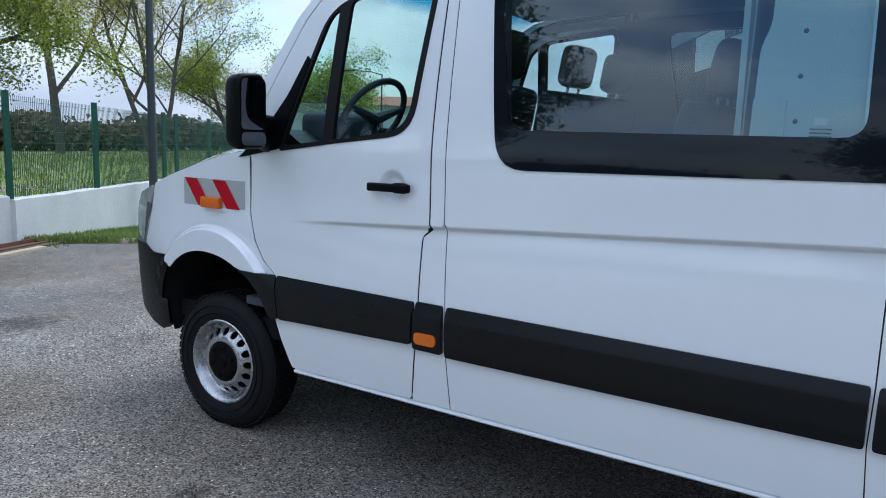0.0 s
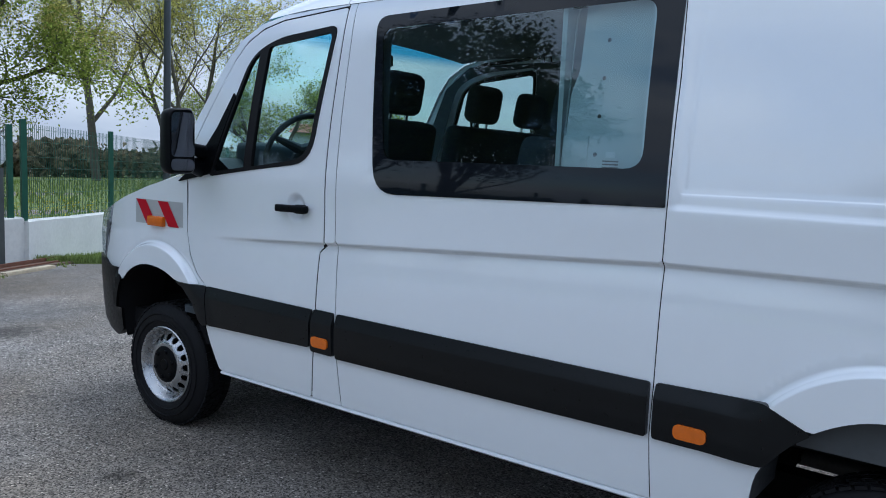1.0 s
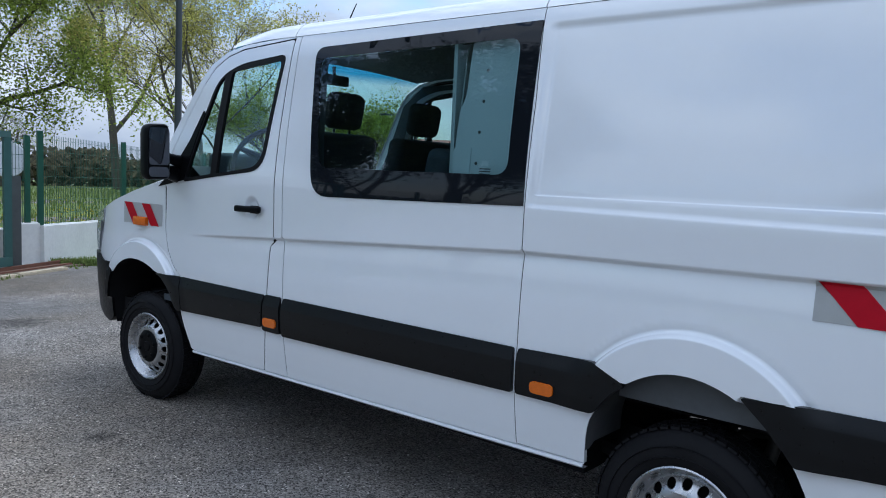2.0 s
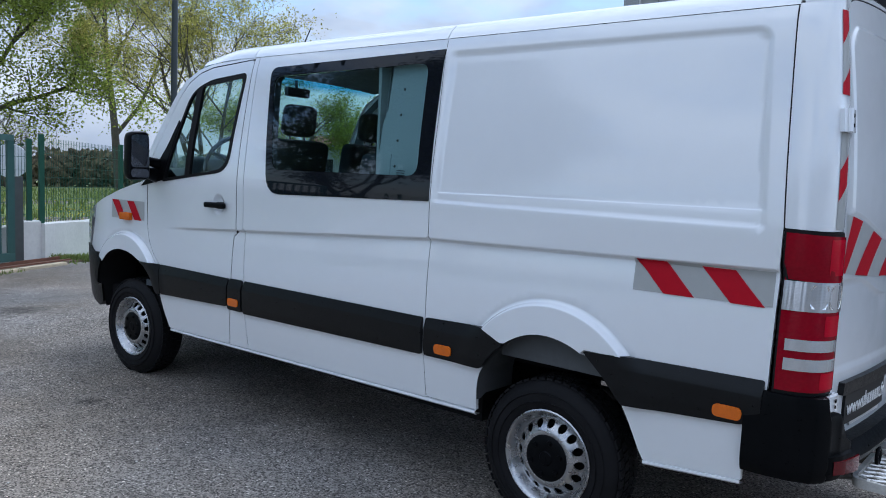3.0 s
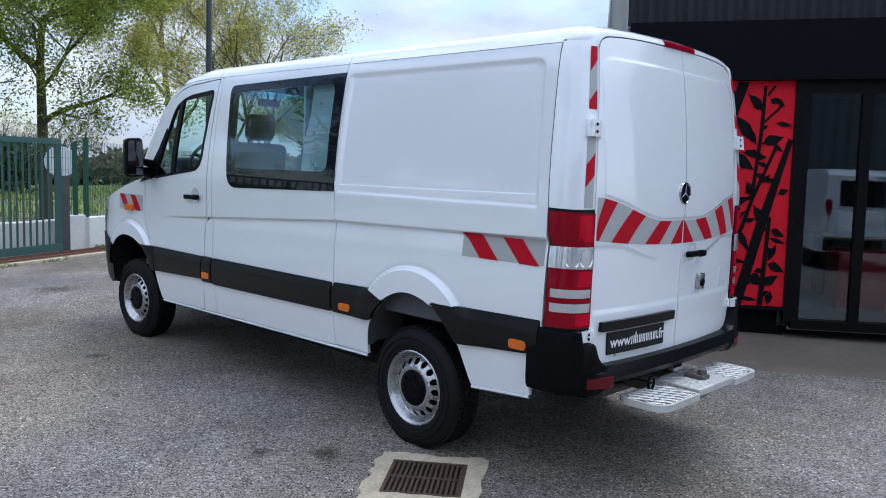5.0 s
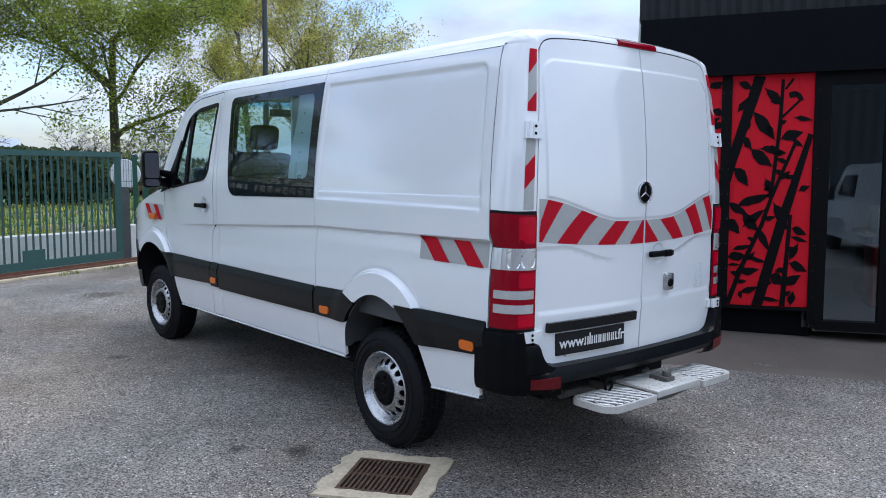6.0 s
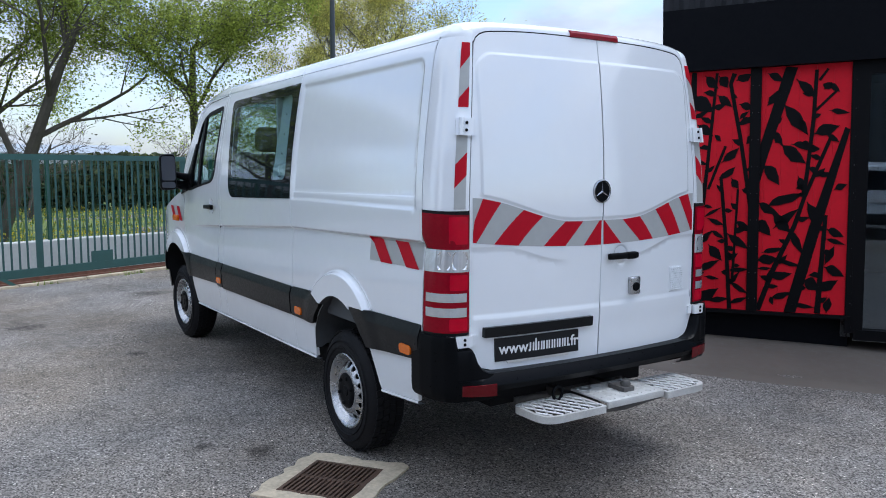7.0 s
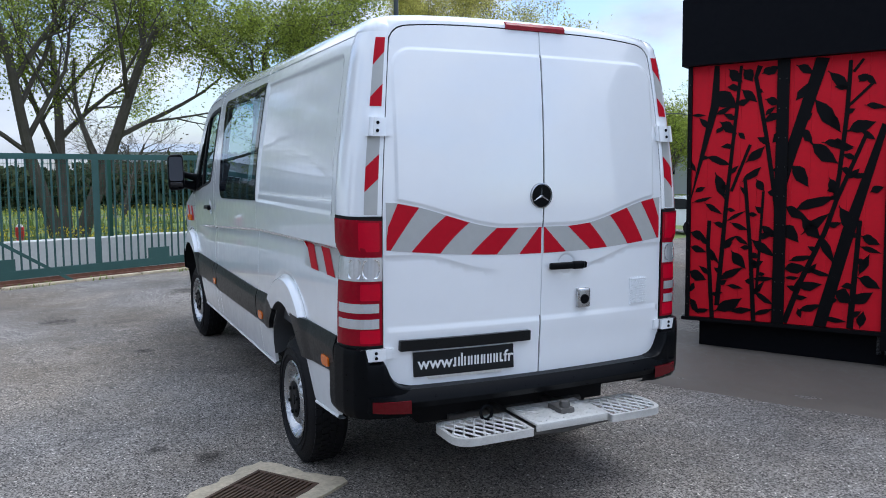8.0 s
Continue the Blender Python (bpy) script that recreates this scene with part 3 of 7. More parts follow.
while s < 4.9:
    L = kerb_rng.uniform(0.7, 1.3)
    o = kerb_rng.uniform(-0.02, 0.02)
    b = beam_between(gate_at(s + 0.02, 0.46 + o, -0.125), gate_at(s + L - 0.02, 0.46 + o + kerb_rng.uniform(-0.03, 0.03), -0.125), 0.13, 0.07 + kerb_rng.uniform(0, 0.02))
    bmesh.ops.bevel(b, geom=b.edges[:], offset=0.012, segments=2, affect="EDGES")
    part("kerb_stone", b, M_CONCRETE, track)
    s += L
# guide post at the gate's end, and round sign back
post = part("guide_post", beam_between(gate_at(4.72, -0.10, -0.12), gate_at(4.72, -0.10, 1.25), 0.10, 0.16), M_GREY_POST, smooth=False)
tagged(post, "grey steel guide post at the gate's end", "post")

WD = Vector((-0.305, 0.952, 0)).normalized()
WN = Vector((0.952, 0.305, 0))
W0 = Vector((-9.42, 0.25, 0))


def wall_at(s, out, z):
    p = W0 + WD * s + WN * out
    p.z = z
    return p


wall = thing("boundary_wall", Matrix.Translation(wall_at(0, 0, -0.2)), "low white plastered boundary wall", "wall", kind="structure")
for s0, s1, top in ((-14.0, 4.60, 0.46), (4.62, 4.98, 0.53)):
    n = max(2, int((s1 - s0) / 0.3))
    rows = []
    for i in range(n + 1):
        s = mix(s0, s1, i / n)
        w = 0.006 * math.sin(s * 3.1) + 0.004 * math.sin(s * 7.7)
        rows.append([wall_at(s, o + w, z + w) for o, z in ((0.10, -0.35), (0.10, top - 0.015), (0.085, top), (-0.085, top), (-0.10, top - 0.015), (-0.10, -0.35))])
    b = bm_grid(rows)
    b.faces.new([b.verts[i] for i in range(6)][::-1])
    b.faces.new([b.verts[len(b.verts) - 6 + i] for i in range(6)])
    bmesh.ops.recalc_face_normals(b, faces=b.faces)
    part("wall_section", b, M_WHITE_WALL, wall)
# the wall beyond the gate bends away and follows the falling ground
BD, BN = Vector((-0.62, 0.785, 0)), Vector((0.785, 0.62, 0))


def bend_at(s, out, z):
    """z counts from the wall's sloping top."""
    p = Vector((-10.86, 4.98, 0)) + BD * s + BN * out
    p.z = 0.485 - 0.022 * s + z
    return p


rows = []
for i in range(46):
    s = 0.3 * i
    w = 0.006 * math.sin(s * 3.1) + 0.004 * math.sin(s * 7.7)
    rows.append([bend_at(s, o + w, z + w) for o, z in ((0.10, -1.6), (0.10, -0.015), (0.085, 0.0), (-0.085, 0.0), (-0.10, -0.015), (-0.10, -1.6))])
b = bm_grid(rows)
b.faces.new([b.verts[i] for i in range(6)][::-1])
bmesh.ops.recalc_face_normals(b, faces=b.faces)
part("wall_section", b, M_WHITE_WALL, wall)
# welded mesh panels on posts
fence = thing("mesh_fence", Matrix.Translation(wall_at(0, 0, 0.44)), "green welded mesh fence on the wall", "fence")


def mesh_run(at, posts, foot, height):
    for p in posts:
        part("fence_post", beam_between(at(p, 0.02, foot - 0.05), at(p, 0.02, foot + height + 0.05), 0.06, 0.075), M_GREEN_DARK, fence, smooth=False)
    for a, b2 in zip(posts, posts[1:]):
        b = bmesh.new()
        k = a + 0.08
        while k < b2 - 0.04:
            beam_between(at(k, 0.0, foot + 0.01), at(k, 0.0, foot + height), 0.0055, 0.0055, b)
            k += 0.055
        for t, dz in ((0.04, 0.0), (0.13, 0.02), (0.28, 0), (0.42, 0), (0.54, 0.02), (0.66, 0), (0.82, 0), (0.95, 0.02)):
            beam_between(at(a + 0.04, 0.008 + dz, foot + height * t), at(b2 - 0.04, 0.008 + dz, foot + height * t), 0.006, 0.006, b)
        part("mesh_panel", b, M_GREEN_DARK, fence, smooth=False)


mesh_run(wall_at, [-13.2, -10.7, -8.2, -5.7, -3.2, -0.7, 1.85, 4.80], 0.46, 1.34)
mesh_run(bend_at, [0.03, 2.93, 6.62, 7.50, 10.4, 13.2], 0.0, 1.40)
# round road sign seen from behind
sign = thing("round_sign", Matrix.Translation(wall_at(5.6, -1.4, -0.2)), "white back of a round road sign on a post", "road sign")
b = bm_lathe([(0.0, 0.02), (0.29, 0.02), (0.30, 0.01), (0.30, -0.01), (0.0, -0.012)], (0, 0, 0), "x", 40)
b.transform(Matrix.Translation(wall_at(5.6, -1.4, 1.47)) @ Matrix.Rotation(radians(-22), 4, "Z"))
part("sign_disc", b, material("sign_back", (0.72, 0.73, 0.75), 0.5), sign)
part("sign_post", bm_tube([wall_at(5.6, -1.45, -0.2), wall_at(5.6, -1.45, 1.7)], 0.03, 10), M_GREY_POST, sign)
# hydrant on the verge behind the gate
hyd = thing("hydrant", Matrix.Translation((-10.9, 0.55, -0.2)), "red fire hydrant with a white top", "hydrant")
b = bm_lathe([(0.000, 0.0), (0.078, 0.0), (0.078, 0.05), (0.063, 0.08), (0.060, 0.60), (0.072, 0.63), (0.072, 0.78), (0.000, 0.78)], (-10.9, 0.55, -0.18), "z", 20)
part("hydrant_body", b, M_HYDRANT, hyd)
b = bm_lathe([(0.000, 0.84), (0.030, 0.83), (0.054, 0.80), (0.054, 0.775)], (-10.9, 0.55, -0.18), "z", 20)
part("hydrant_cap", b, M_WHITE_CAB, hyd)

# verges and fields: one soil sheet with blades on it
rows = []
for i in range(50):
    s = mix(-40, 60, i / 49)
    rows.append([Vector((*wall_at(s, o, 0).xy, ground_z(*wall_at(s, o, 0).xy) + (0.012 if o < -0.2 else -0.02))) for o in (-0.09, -0.5, -1.5, -3, -6, -10, -16, -25, -40, -60, -90, -140)])
field = part("field", bm_grid(rows), M_GRASS)
tagged(field, "green meadow beyond the wall", "grass", kind="structure")
def verge_width(s):
    return 0.30 + 1.85 * smooth((s + 0.1) / 1.3)


rows = []
for i in range(40):
    s = mix(0.2, 13, i / 39)
    e = verge_width(s) + 0.05 * math.sin(s * 5)
    rows.append([Vector((*bend_at(s, o, 0).xy, ground_z(*bend_at(s, o, 0).xy) + z)) for o, z in ((0.09, 0.05), (e * 0.5, 0.05), (e * 0.9, 0.03), (e, -0.02))])
verge = part("verge", bm_grid(rows), M_GRASS)
tagged(verge, "grass verge at the foot of the wall", "grass", kind="structure")

# kerb stones along the verge
kerb = thing("verge_kerb", Matrix.Translation(bend_at(1.0, 1.4, -0.6)), "old grey concrete kerb along the verge", "kerb", kind="structure")
s = 0.55
while s < 9.0:
    L = kerb_rng.uniform(0.8, 1.1)
    a, c = bend_at(s + 0.01, verge_width(s) + 0.05, 0), bend_at(s + L - 0.01, verge_width(s + L) + 0.05, 0)
    a.z, c.z = ground_z(a.x, a.y) + 0.015 + kerb_rng.uniform(-0.01, 0.01), ground_z(c.x, c.y) + 0.015
    b = beam_between(a, c, 0.10, 0.12)
    bmesh.ops.bevel(b, geom=b.edges[:], offset=0.012, segments=2, affect="EDGES")
    part("kerb_stone", b, M_CONCRETE, kerb)
    s += L


def blades(name, pts, h, mat, label, wide=0.012):
    rng = random.Random(len(pts))
    verts, faces = [], []
    for x, y, z in pts:
        a, hh = rng.uniform(0, 6.283), h * rng.uniform(0.4, 1.3)
        dx, dy = math.cos(a) * wide * rng.uniform(0.6, 1.6), math.sin(a) * wide * rng.uniform(0.6, 1.6)
        lx, ly = rng.uniform(-0.4, 0.4) * hh, rng.uniform(-0.4, 0.4) * hh
        n = len(verts)
        verts += [(x - dx, y - dy, z), (x + dx, y + dy, z), (x + lx, y + ly, z + hh)]
        faces.append((n, n + 1, n + 2))
    me = bpy.data.meshes.new(name)
    me.from_pydata(verts, [], faces)
    me.materials.append(mat)
    return tagged(new(name, me), label, "grass", kind="stuff")


rng = random.Random(21)
pts = []
for _ in range(22000):
    s = rng.uniform(0.1, 9)
    e = verge_width(s) * rng.random() ** 0.8
    p = bend_at(s, 0.09 + e, 0)
    pts.append((p.x, p.y, ground_z(p.x, p.y) + 0.02))
blades("verge_grass", pts, 0.085, M_BLADE, "tufts of grass and weeds along the wall")
pts = []
for _ in range(26000):
    o = -0.3 - 34 * rng.random() ** 1.8
    p = wall_at(rng.uniform(-14, 26) * (1 + abs(o) / 25), o, 0)
    if (p - bend_at(0, 0, 0)).xy.dot(BN.xy) < -0.3 or p.y < 4.5:
        pts.append((p.x, p.y, ground_z(p.x, p.y)))
blades("meadow_grass", pts, 0.30, M_BLADE, "long meadow grass beyond the wall", 0.03)
pts = []
for _ in range(3600):
    c = rng.choice(((-16.5, 3.0), (-17.5, 5.4), (-20, 8), (-15.2, 1.2), (-24, 12), (-26, 4), (-30, 8), (-28, -3), (-34, 2)))
    pts.append((rng.gauss(c[0], 1.6), rng.gauss(c[1], 2.2), 0))
pts = [(x, y, ground_z(x, y) + rng.uniform(0.15, 0.5)) for x, y, _ in pts if -(x + 0.3 * (y - 4.9)) > 12.5]
blades("meadow_flowers", pts, 0.05, M_FLOWER, "yellow flowers in the meadow", 0.022)
pts = []
for _ in range(900):
    s, o = rng.uniform(-4, 7.5), abs(rng.gauss(0, 0.05)) + rng.choice((0.36, 0.40, 0.55))
    p = gate_at(s, o, 0)
    if math.sin(s * 2.3) + math.sin(s * 5.1) > 0.4:
        pts.append((p.x, p.y, ground_z(p.x, p.y)))
blades("track_weeds", pts, 0.06, M_BLADE, "small weeds along the gate track")


# pale grit strewn on the asphalt
rng = random.Random(5)
verts, faces = [], []
for _ in range(700):
    x, y = rng.uniform(-7.5, 6.5), rng.uniform(-1.5, 6.5)
    r = 0.003 + 0.006 * rng.random() ** 3
    z = ground_z(x, y) + r * 0.4
    k = len(verts)
    verts += [(x + r, y, z), (x, y + r * rng.uniform(0.6, 1.2), z), (x - r, y, z), (x, y - r, z), (x, y, z + r * 0.7), (x, y, z - r)]
    faces += [(k + a, k + b, k + 4) for a, b in ((0, 1), (1, 2), (2, 3), (3, 0))] + [(k + b, k + a, k + 5) for a, b in ((0, 1), (1, 2), (2, 3), (3, 0))]
me = bpy.data.meshes.new("grit")
me.from_pydata(verts, [], faces)
me.materials.append(material("pale_grit", (0.50, 0.48, 0.44), 0.9, vary=0.3, scale=2.0))
tagged(new("grit", me), "pale grit strewn over the asphalt yard", "grit", kind="stuff")

# ---- trees ----
def tree(name, base, height, spread, trunk_r, leaves, mat, seed, label, stems=1, leaf=0.075, clear=0.22, lean=0.0, cluster=0.55, levels=4):
    """Tapered trunk with forking limbs and a crown of single leaves in loose clumps."""
    rng = random.Random(seed)
    t = thing(name, Matrix.Translation(base), label, "tree", "trees beyond the fence" if base[0] < -5 else "trees across the yard")
    wood = bmesh.new()
    tips = []

    def limb(p, d, length, r, level):
        n = 5 if level < 2 else 3
        pts, rad = [p.copy()], [r]
        q, dd = p.copy(), d.copy()
        for i in range(n):
            bend = 0.05 if level == 0 else 0.11
            dd = (dd + Vector((rng.gauss(0, bend), rng.gauss(0, bend), rng.gauss(0.03, 0.06)))).normalized()
            q = q + dd * length / n
            pts.append(q.copy())
            rad.append(max(0.004, r * (1 - 0.62 * (i + 1) / n)))
        bm_tube(pts, rad, 8 if level == 0 else 6 if level == 1 else 4, wood, cap=False)
        if level >= 2:
            for i in range(1, len(pts)):
                tips.append((pts[i], 0.5 if i < n else 1.0))
        if level >= levels:
            return
        kids = rng.randint(5, 7) if level == 0 else rng.randint(3, 5)
        for k in range(kids):
            f = mix(clear if level == 0 else 0.25, 1.0, (k + rng.random()) / kids)
            i = min(n - 1, int(f * n))
            o = pts[i].lerp(pts[i + 1], f * n - i)
            side = Vector((rng.gauss(0, 1), rng.gauss(0, 1), rng.gauss(0.0, 0.35)))
            side = (side - side.dot(dd) * dd).normalized()
            up = 0.55 if level == 0 else 0.75
            nd = (dd * up + side * spread + Vector((0, 0, 0.12))).normalized()
            limb(o, nd, length * rng.uniform(0.45, 0.68) * (1.15 - 0.35 * f), max(0.008, mix(rad[i], rad[i + 1], 0.5) * rng.uniform(0.5, 0.7)), level + 1)

    for k in range(stems):
        a = 6.283 * k / max(1, stems) + seed
        d = Vector((math.cos(a) * 0.33 * (stems > 1) + lean, math.sin(a) * 0.33 * (stems > 1), 1)).normalized()
        limb(Vector(base) + Vector((math.cos(a), math.sin(a), 0)) * 0.18 * (stems > 1) - Vector((0, 0, 0.2)), d, height * 0.62, trunk_r * rng.uniform(0.8, 1.0), 0)
    part("trunk", wood, M_BARK, t)
    # leaves sit in small sprays round the twigs
    g = np.random.default_rng(seed)
    twigs = np.array([tuple(p) for p, _ in tips])
    weights = np.array([w for _, w in tips])
    sprays = twigs[g.choice(len(twigs), leaves // 12 + 1, p=weights / weights.sum())]
    sprays = sprays + g.normal(0, 1, sprays.shape) * (0.5 * cluster, 0.5 * cluster, 0.42 * cluster) - (0, 0, 0.06 * cluster)
    c = np.repeat(sprays, 12, axis=0)[:leaves]
    c = c + g.normal(0, 2.1 * leaf, c.shape)
    a = g.normal(0, 1, c.shape) * (1, 1, 0.7)
    a /= np.linalg.norm(a, axis=1, keepdims=True)
    b = np.cross(a, g.normal(0, 1, c.shape))
    b /= np.linalg.norm(b, axis=1, keepdims=True)
    L = leaf * g.uniform(0.6, 1.4, (len(c), 1))
    verts = np.stack((c - a * L * 0.5, c + b * L * 0.33, c + a * L * 0.55, c - b * L * 0.33), axis=1).reshape(-1, 3)
    me = bpy.data.meshes.new("crown")
    me.from_pydata(verts.tolist(), [], np.arange(len(verts)).reshape(-1, 4).tolist())
    me.materials.append(mat)
    ob = new("crown", me)
    ob.parent = t
    ob.matrix_parent_inverse = Matrix.Translation(base).inverted()
    return t


def at_ground(x, y):
    return (x, y, max(ground_z(x, y), -6.0))


tree("poplar_tree", at_ground(-52, 27.5), 21, 0.42, 0.36, 60000, M_LEAF_YOUNG, 5, "tall poplar with young yellow-green leaves", leaf=0.125, cluster=0.95, clear=0.26)
tree("field_tree", at_ground(-40, 26.8), 15, 0.62, 0.20, 34000, M_LEAF_YOUNG, 12, "many-stemmed tree with sparse spring leaves", stems=3, leaf=0.11, cluster=0.8, clear=0.3)
tree("field_tree", at_ground(-42, 34.5), 9.5, 0.65, 0.22, 30000, M_LEAF, 17, "spreading tree with spring leaves", stems=2, leaf=0.11, cluster=0.8, clear=0.3)
tree("field_tree", at_ground(-40, 41), 8, 0.65, 0.20, 24000, M_LEAF, 31, "spreading tree with spring leaves", stems=2, leaf=0.11, cluster=0.8, clear=0.3)
tree("roadside_tree", at_ground(-18.2, 6.8), 9.5, 0.95, 0.20, 64000, M_LEAF, 23, "broad tree with a clear trunk and spring leaves", stems=1, leaf=0.060, clear=0.52, cluster=0.5)
tree("roadside_tree", at_ground(-17.5, 1.3), 10.0, 0.62, 0.21, 66000, M_LEAF, 41, "broad tree with two leaning trunks", stems=3, leaf=0.060, clear=0.34, cluster=0.5)
tree("roadside_tree", at_ground(-18.5, -4.6), 9.0, 0.95, 0.18, 64000, M_LEAF, 47, "broad roadside tree with spring leaves", stems=2, leaf=0.060, cluster=0.5, clear=0.45)
tree("far_tree", at_ground(-36, 37.5), 7, 0.6, 0.25, 8000, M_LEAF, 53, "slender far tree in leaf", leaf=0.15, cluster=0.8)
for bx, by, h, sd in ((-58, 16, 7, 83), (-56, 20, 6, 89), (-60, 23, 7, 97), (-34, 3.5, 6, 101)):
    tree("bare_tree", at_ground(bx, by), h, 0.8, 0.12, 250, M_SCRUB, sd, "small bare twiggy tree behind the meadow", stems=3, leaf=0.12, cluster=1.0)
# across the yard, seen in the windows
for bx, by, h, sd in ((-19.8, -21.0, 17, 67), (-25.0, -20.0, 15, 71), (-1.0, -24.5, 7.5, 73)):
    tree("yard_tree", (bx, by, GROUND_Z), h, 0.45, 0.3, 42000, M_LEAF_DARK, sd, "broad dark tree across the yard", stems=2, leaf=0.20, cluster=0.8, clear=0.10)


def bush_row(name, pts, h, r, mat, label, n, leaf):
    """A ragged hedge of leaf clumps along a line of points."""
    rng = random.Random(n)
    verts, faces = [], []
    for _ in range(n):
        i = rng.randrange(len(pts) - 1)
        f = rng.random()
        x, y = mix(pts[i][0], pts[i + 1][0], f), mix(pts[i][1], pts[i + 1][1], f)
        top = h * (0.72 + 0.28 * math.sin(x * 0.9 + y * 0.6) * math.sin(x * 0.37 - y * 0.5))
        c = Vector((x + rng.gauss(0, r), y + rng.gauss(0, r), max(ground_z(x, y), -6) + top * rng.random() ** 0.6))
        a = Vector((rng.gauss(0, 1), rng.gauss(0, 1), rng.gauss(0, 1))).normalized()
        b = a.cross(Vector((rng.gauss(0, 1), rng.gauss(0, 1), rng.gauss(0, 1)))).normalized()
        L = leaf * rng.uniform(0.5, 1.4)
        k = len(verts)
        verts += [c - a * L, c + b * L * 0.6, c + a * L, c - b * L * 0.6]
        faces.append((k, k + 1, k + 2, k + 3))
    me = bpy.data.meshes.new(name)
    me.from_pydata(verts, [], faces)
    me.materials.append(mat)
    return tagged(new(name, me), label, "hedge", kind="stuff")


bush_row("far_hedge", [(-75, -20), (-68, 8), (-66, 25), (-60, 42), (-50, 62), (-30, 80)], 3.2, 1.6, M_SCRUB, "dark hedge and scrub behind the meadow", 34000, 0.30)
bush_row("road_hedge", [(-48, -26), (-45, -8), (-44, 4), (-43, 14)], 3.4, 1.0, M_LEAF_DARK, "dense dark hedge across the road", 22000, 0.22)
bush_row("yard_hedge", [(-60, -30), (-40, -42), (-14, -48), (12, -48), (40, -40)], 2.7, 1.2, M_LEAF_DARK, "dark hedge across the yard", 9000, 0.4)

# lamp posts
def lamp_post(x, y, h, r, arm, label):
    z = max(ground_z(x, y), -6)
    t = thing("street_lamp", Matrix.Translation((x, y, z)), label, "street lamp")
    part("pole", bm_tube([(x, y, z - 0.2), (x, y, z + h * 0.5), (x, y, z + h)], [r, r * 0.8, r * 0.55], 14), M_LAMP_POST, t)
    b = bm_tube([(x, y, z + h - 0.05), (x + arm[0] * 0.4, y + arm[1] * 0.4, z + h + 0.12), (x + arm[0], y + arm[1], z + h + 0.14)], r * 0.4, 8)
    part("arm", b, M_LAMP_POST, t)
    b = bm_box(x + arm[0] * 1.15, y + arm[1] * 1.15, z + h + 0.14, 0.6, 0.22, 0.10, 0.03)
    part("lantern", b, M_LAMP_POST, t)


lamp_post(-13.35, 8.85, 9.0, 0.085, (-1.0, 0.4), "dark steel street lamp post behind the fence")
lamp_post(-27.0, 31.5, 5.2, 0.06, (-1.4, -0.8), "slim street lamp with an arm")

# far buildings
def far_building(x, y, sx, sy, h, turn, wall_mat, roof_mat, label, windows=4):
    z = max(ground_z(x, y), -6)
    t = thing("far_building", Matrix.Translation((x, y, z)), label, "building")
    m = Matrix.Translation((x, y, z)) @ Matrix.Rotation(radians(turn), 4, "Z")
    part("wall", bm_box(0, 0, h / 2, sx, sy, h, 0, m), wall_mat, t, smooth=False)
    b = bmesh.new()
    vs = [b.verts.new(m @ Vector(p)) for p in ((-sx / 2 - 0.3, -sy / 2 - 0.3, h), (sx / 2 + 0.3, -sy / 2 - 0.3, h), (sx / 2 + 0.3, sy / 2 + 0.3, h), (-sx / 2 - 0.3, sy / 2 + 0.3, h), (-sx / 2 - 0.3, 0, h * 1.22), (sx / 2 + 0.3, 0, h * 1.22))]
    for f in ((0, 1, 5, 4), (2, 3, 4, 5), (0, 4, 3), (1, 2, 5), (0, 3, 2, 1)):
        b.faces.new([vs[i] for i in f])
    part("roof", b, roof_mat, t, smooth=False)
    for k in range(windows):
        part("window", bm_box(mix(-sx * 0.4, sx * 0.4, k / max(1, windows - 1)), -sy / 2 - 0.02, h * 0.55, sx / windows * 0.4, 0.1, h * 0.3, 0, m), M_FRIT, t, smooth=False)


far_building(-95, 12.8, 13, 16, 5.0, 80, M_FAR, M_FAR_ROOF, "pale industrial hall beyond the trees", 6)
far_building(-90, -22, 26, 14, 7.5, 85, M_FAR, M_FAR, "white flat far hall", 5)
far_building(-46, 50, 14, 9, 4.0, 40, M_FAR, M_FAR_RED, "far house with a red tiled roof", 4)

# dark corrugated hall across the yard, mirrored in the shop's glass
hall = thing("yard_hall", Matrix.Translation((17, -8, GROUND_Z)), "dark grey corrugated hall across the yard", "building")
HM = Matrix.Translation((17, -8, GROUND_Z)) @ Matrix.Rotation(radians(45), 4, "Z")
rows = []
for k in range(241):
    w = 0.03 * (1 if (k // 2) % 2 else -1)
    rows.append([HM @ Vector((-12 + 0.1 * k, w, z)) for z in (1.0, 6.5)])
part("wall", bm_grid(rows), M_CLAD_HALL, hall, smooth=False)
part("plinth", bm_box(0, -0.1, 0.5, 24, 0.3, 1.0, 0, HM), M_CONCRETE, hall, smooth=False)
part("roof", bm_box(0, -5.0, 6.6, 24.4, 10.4, 0.2, 0, HM), M_CLAD_HALL, hall, smooth=False)
part("end_wall", bm_box(-11.9, -5.0, 3.25, 0.2, 9.8, 6.5, 0, HM), M_CLAD_HALL, hall, smooth=False)
part("end_wall", bm_box(11.9, -5.0, 3.25, 0.2, 9.8, 6.5, 0, HM), M_CLAD_HALL, hall, smooth=False)

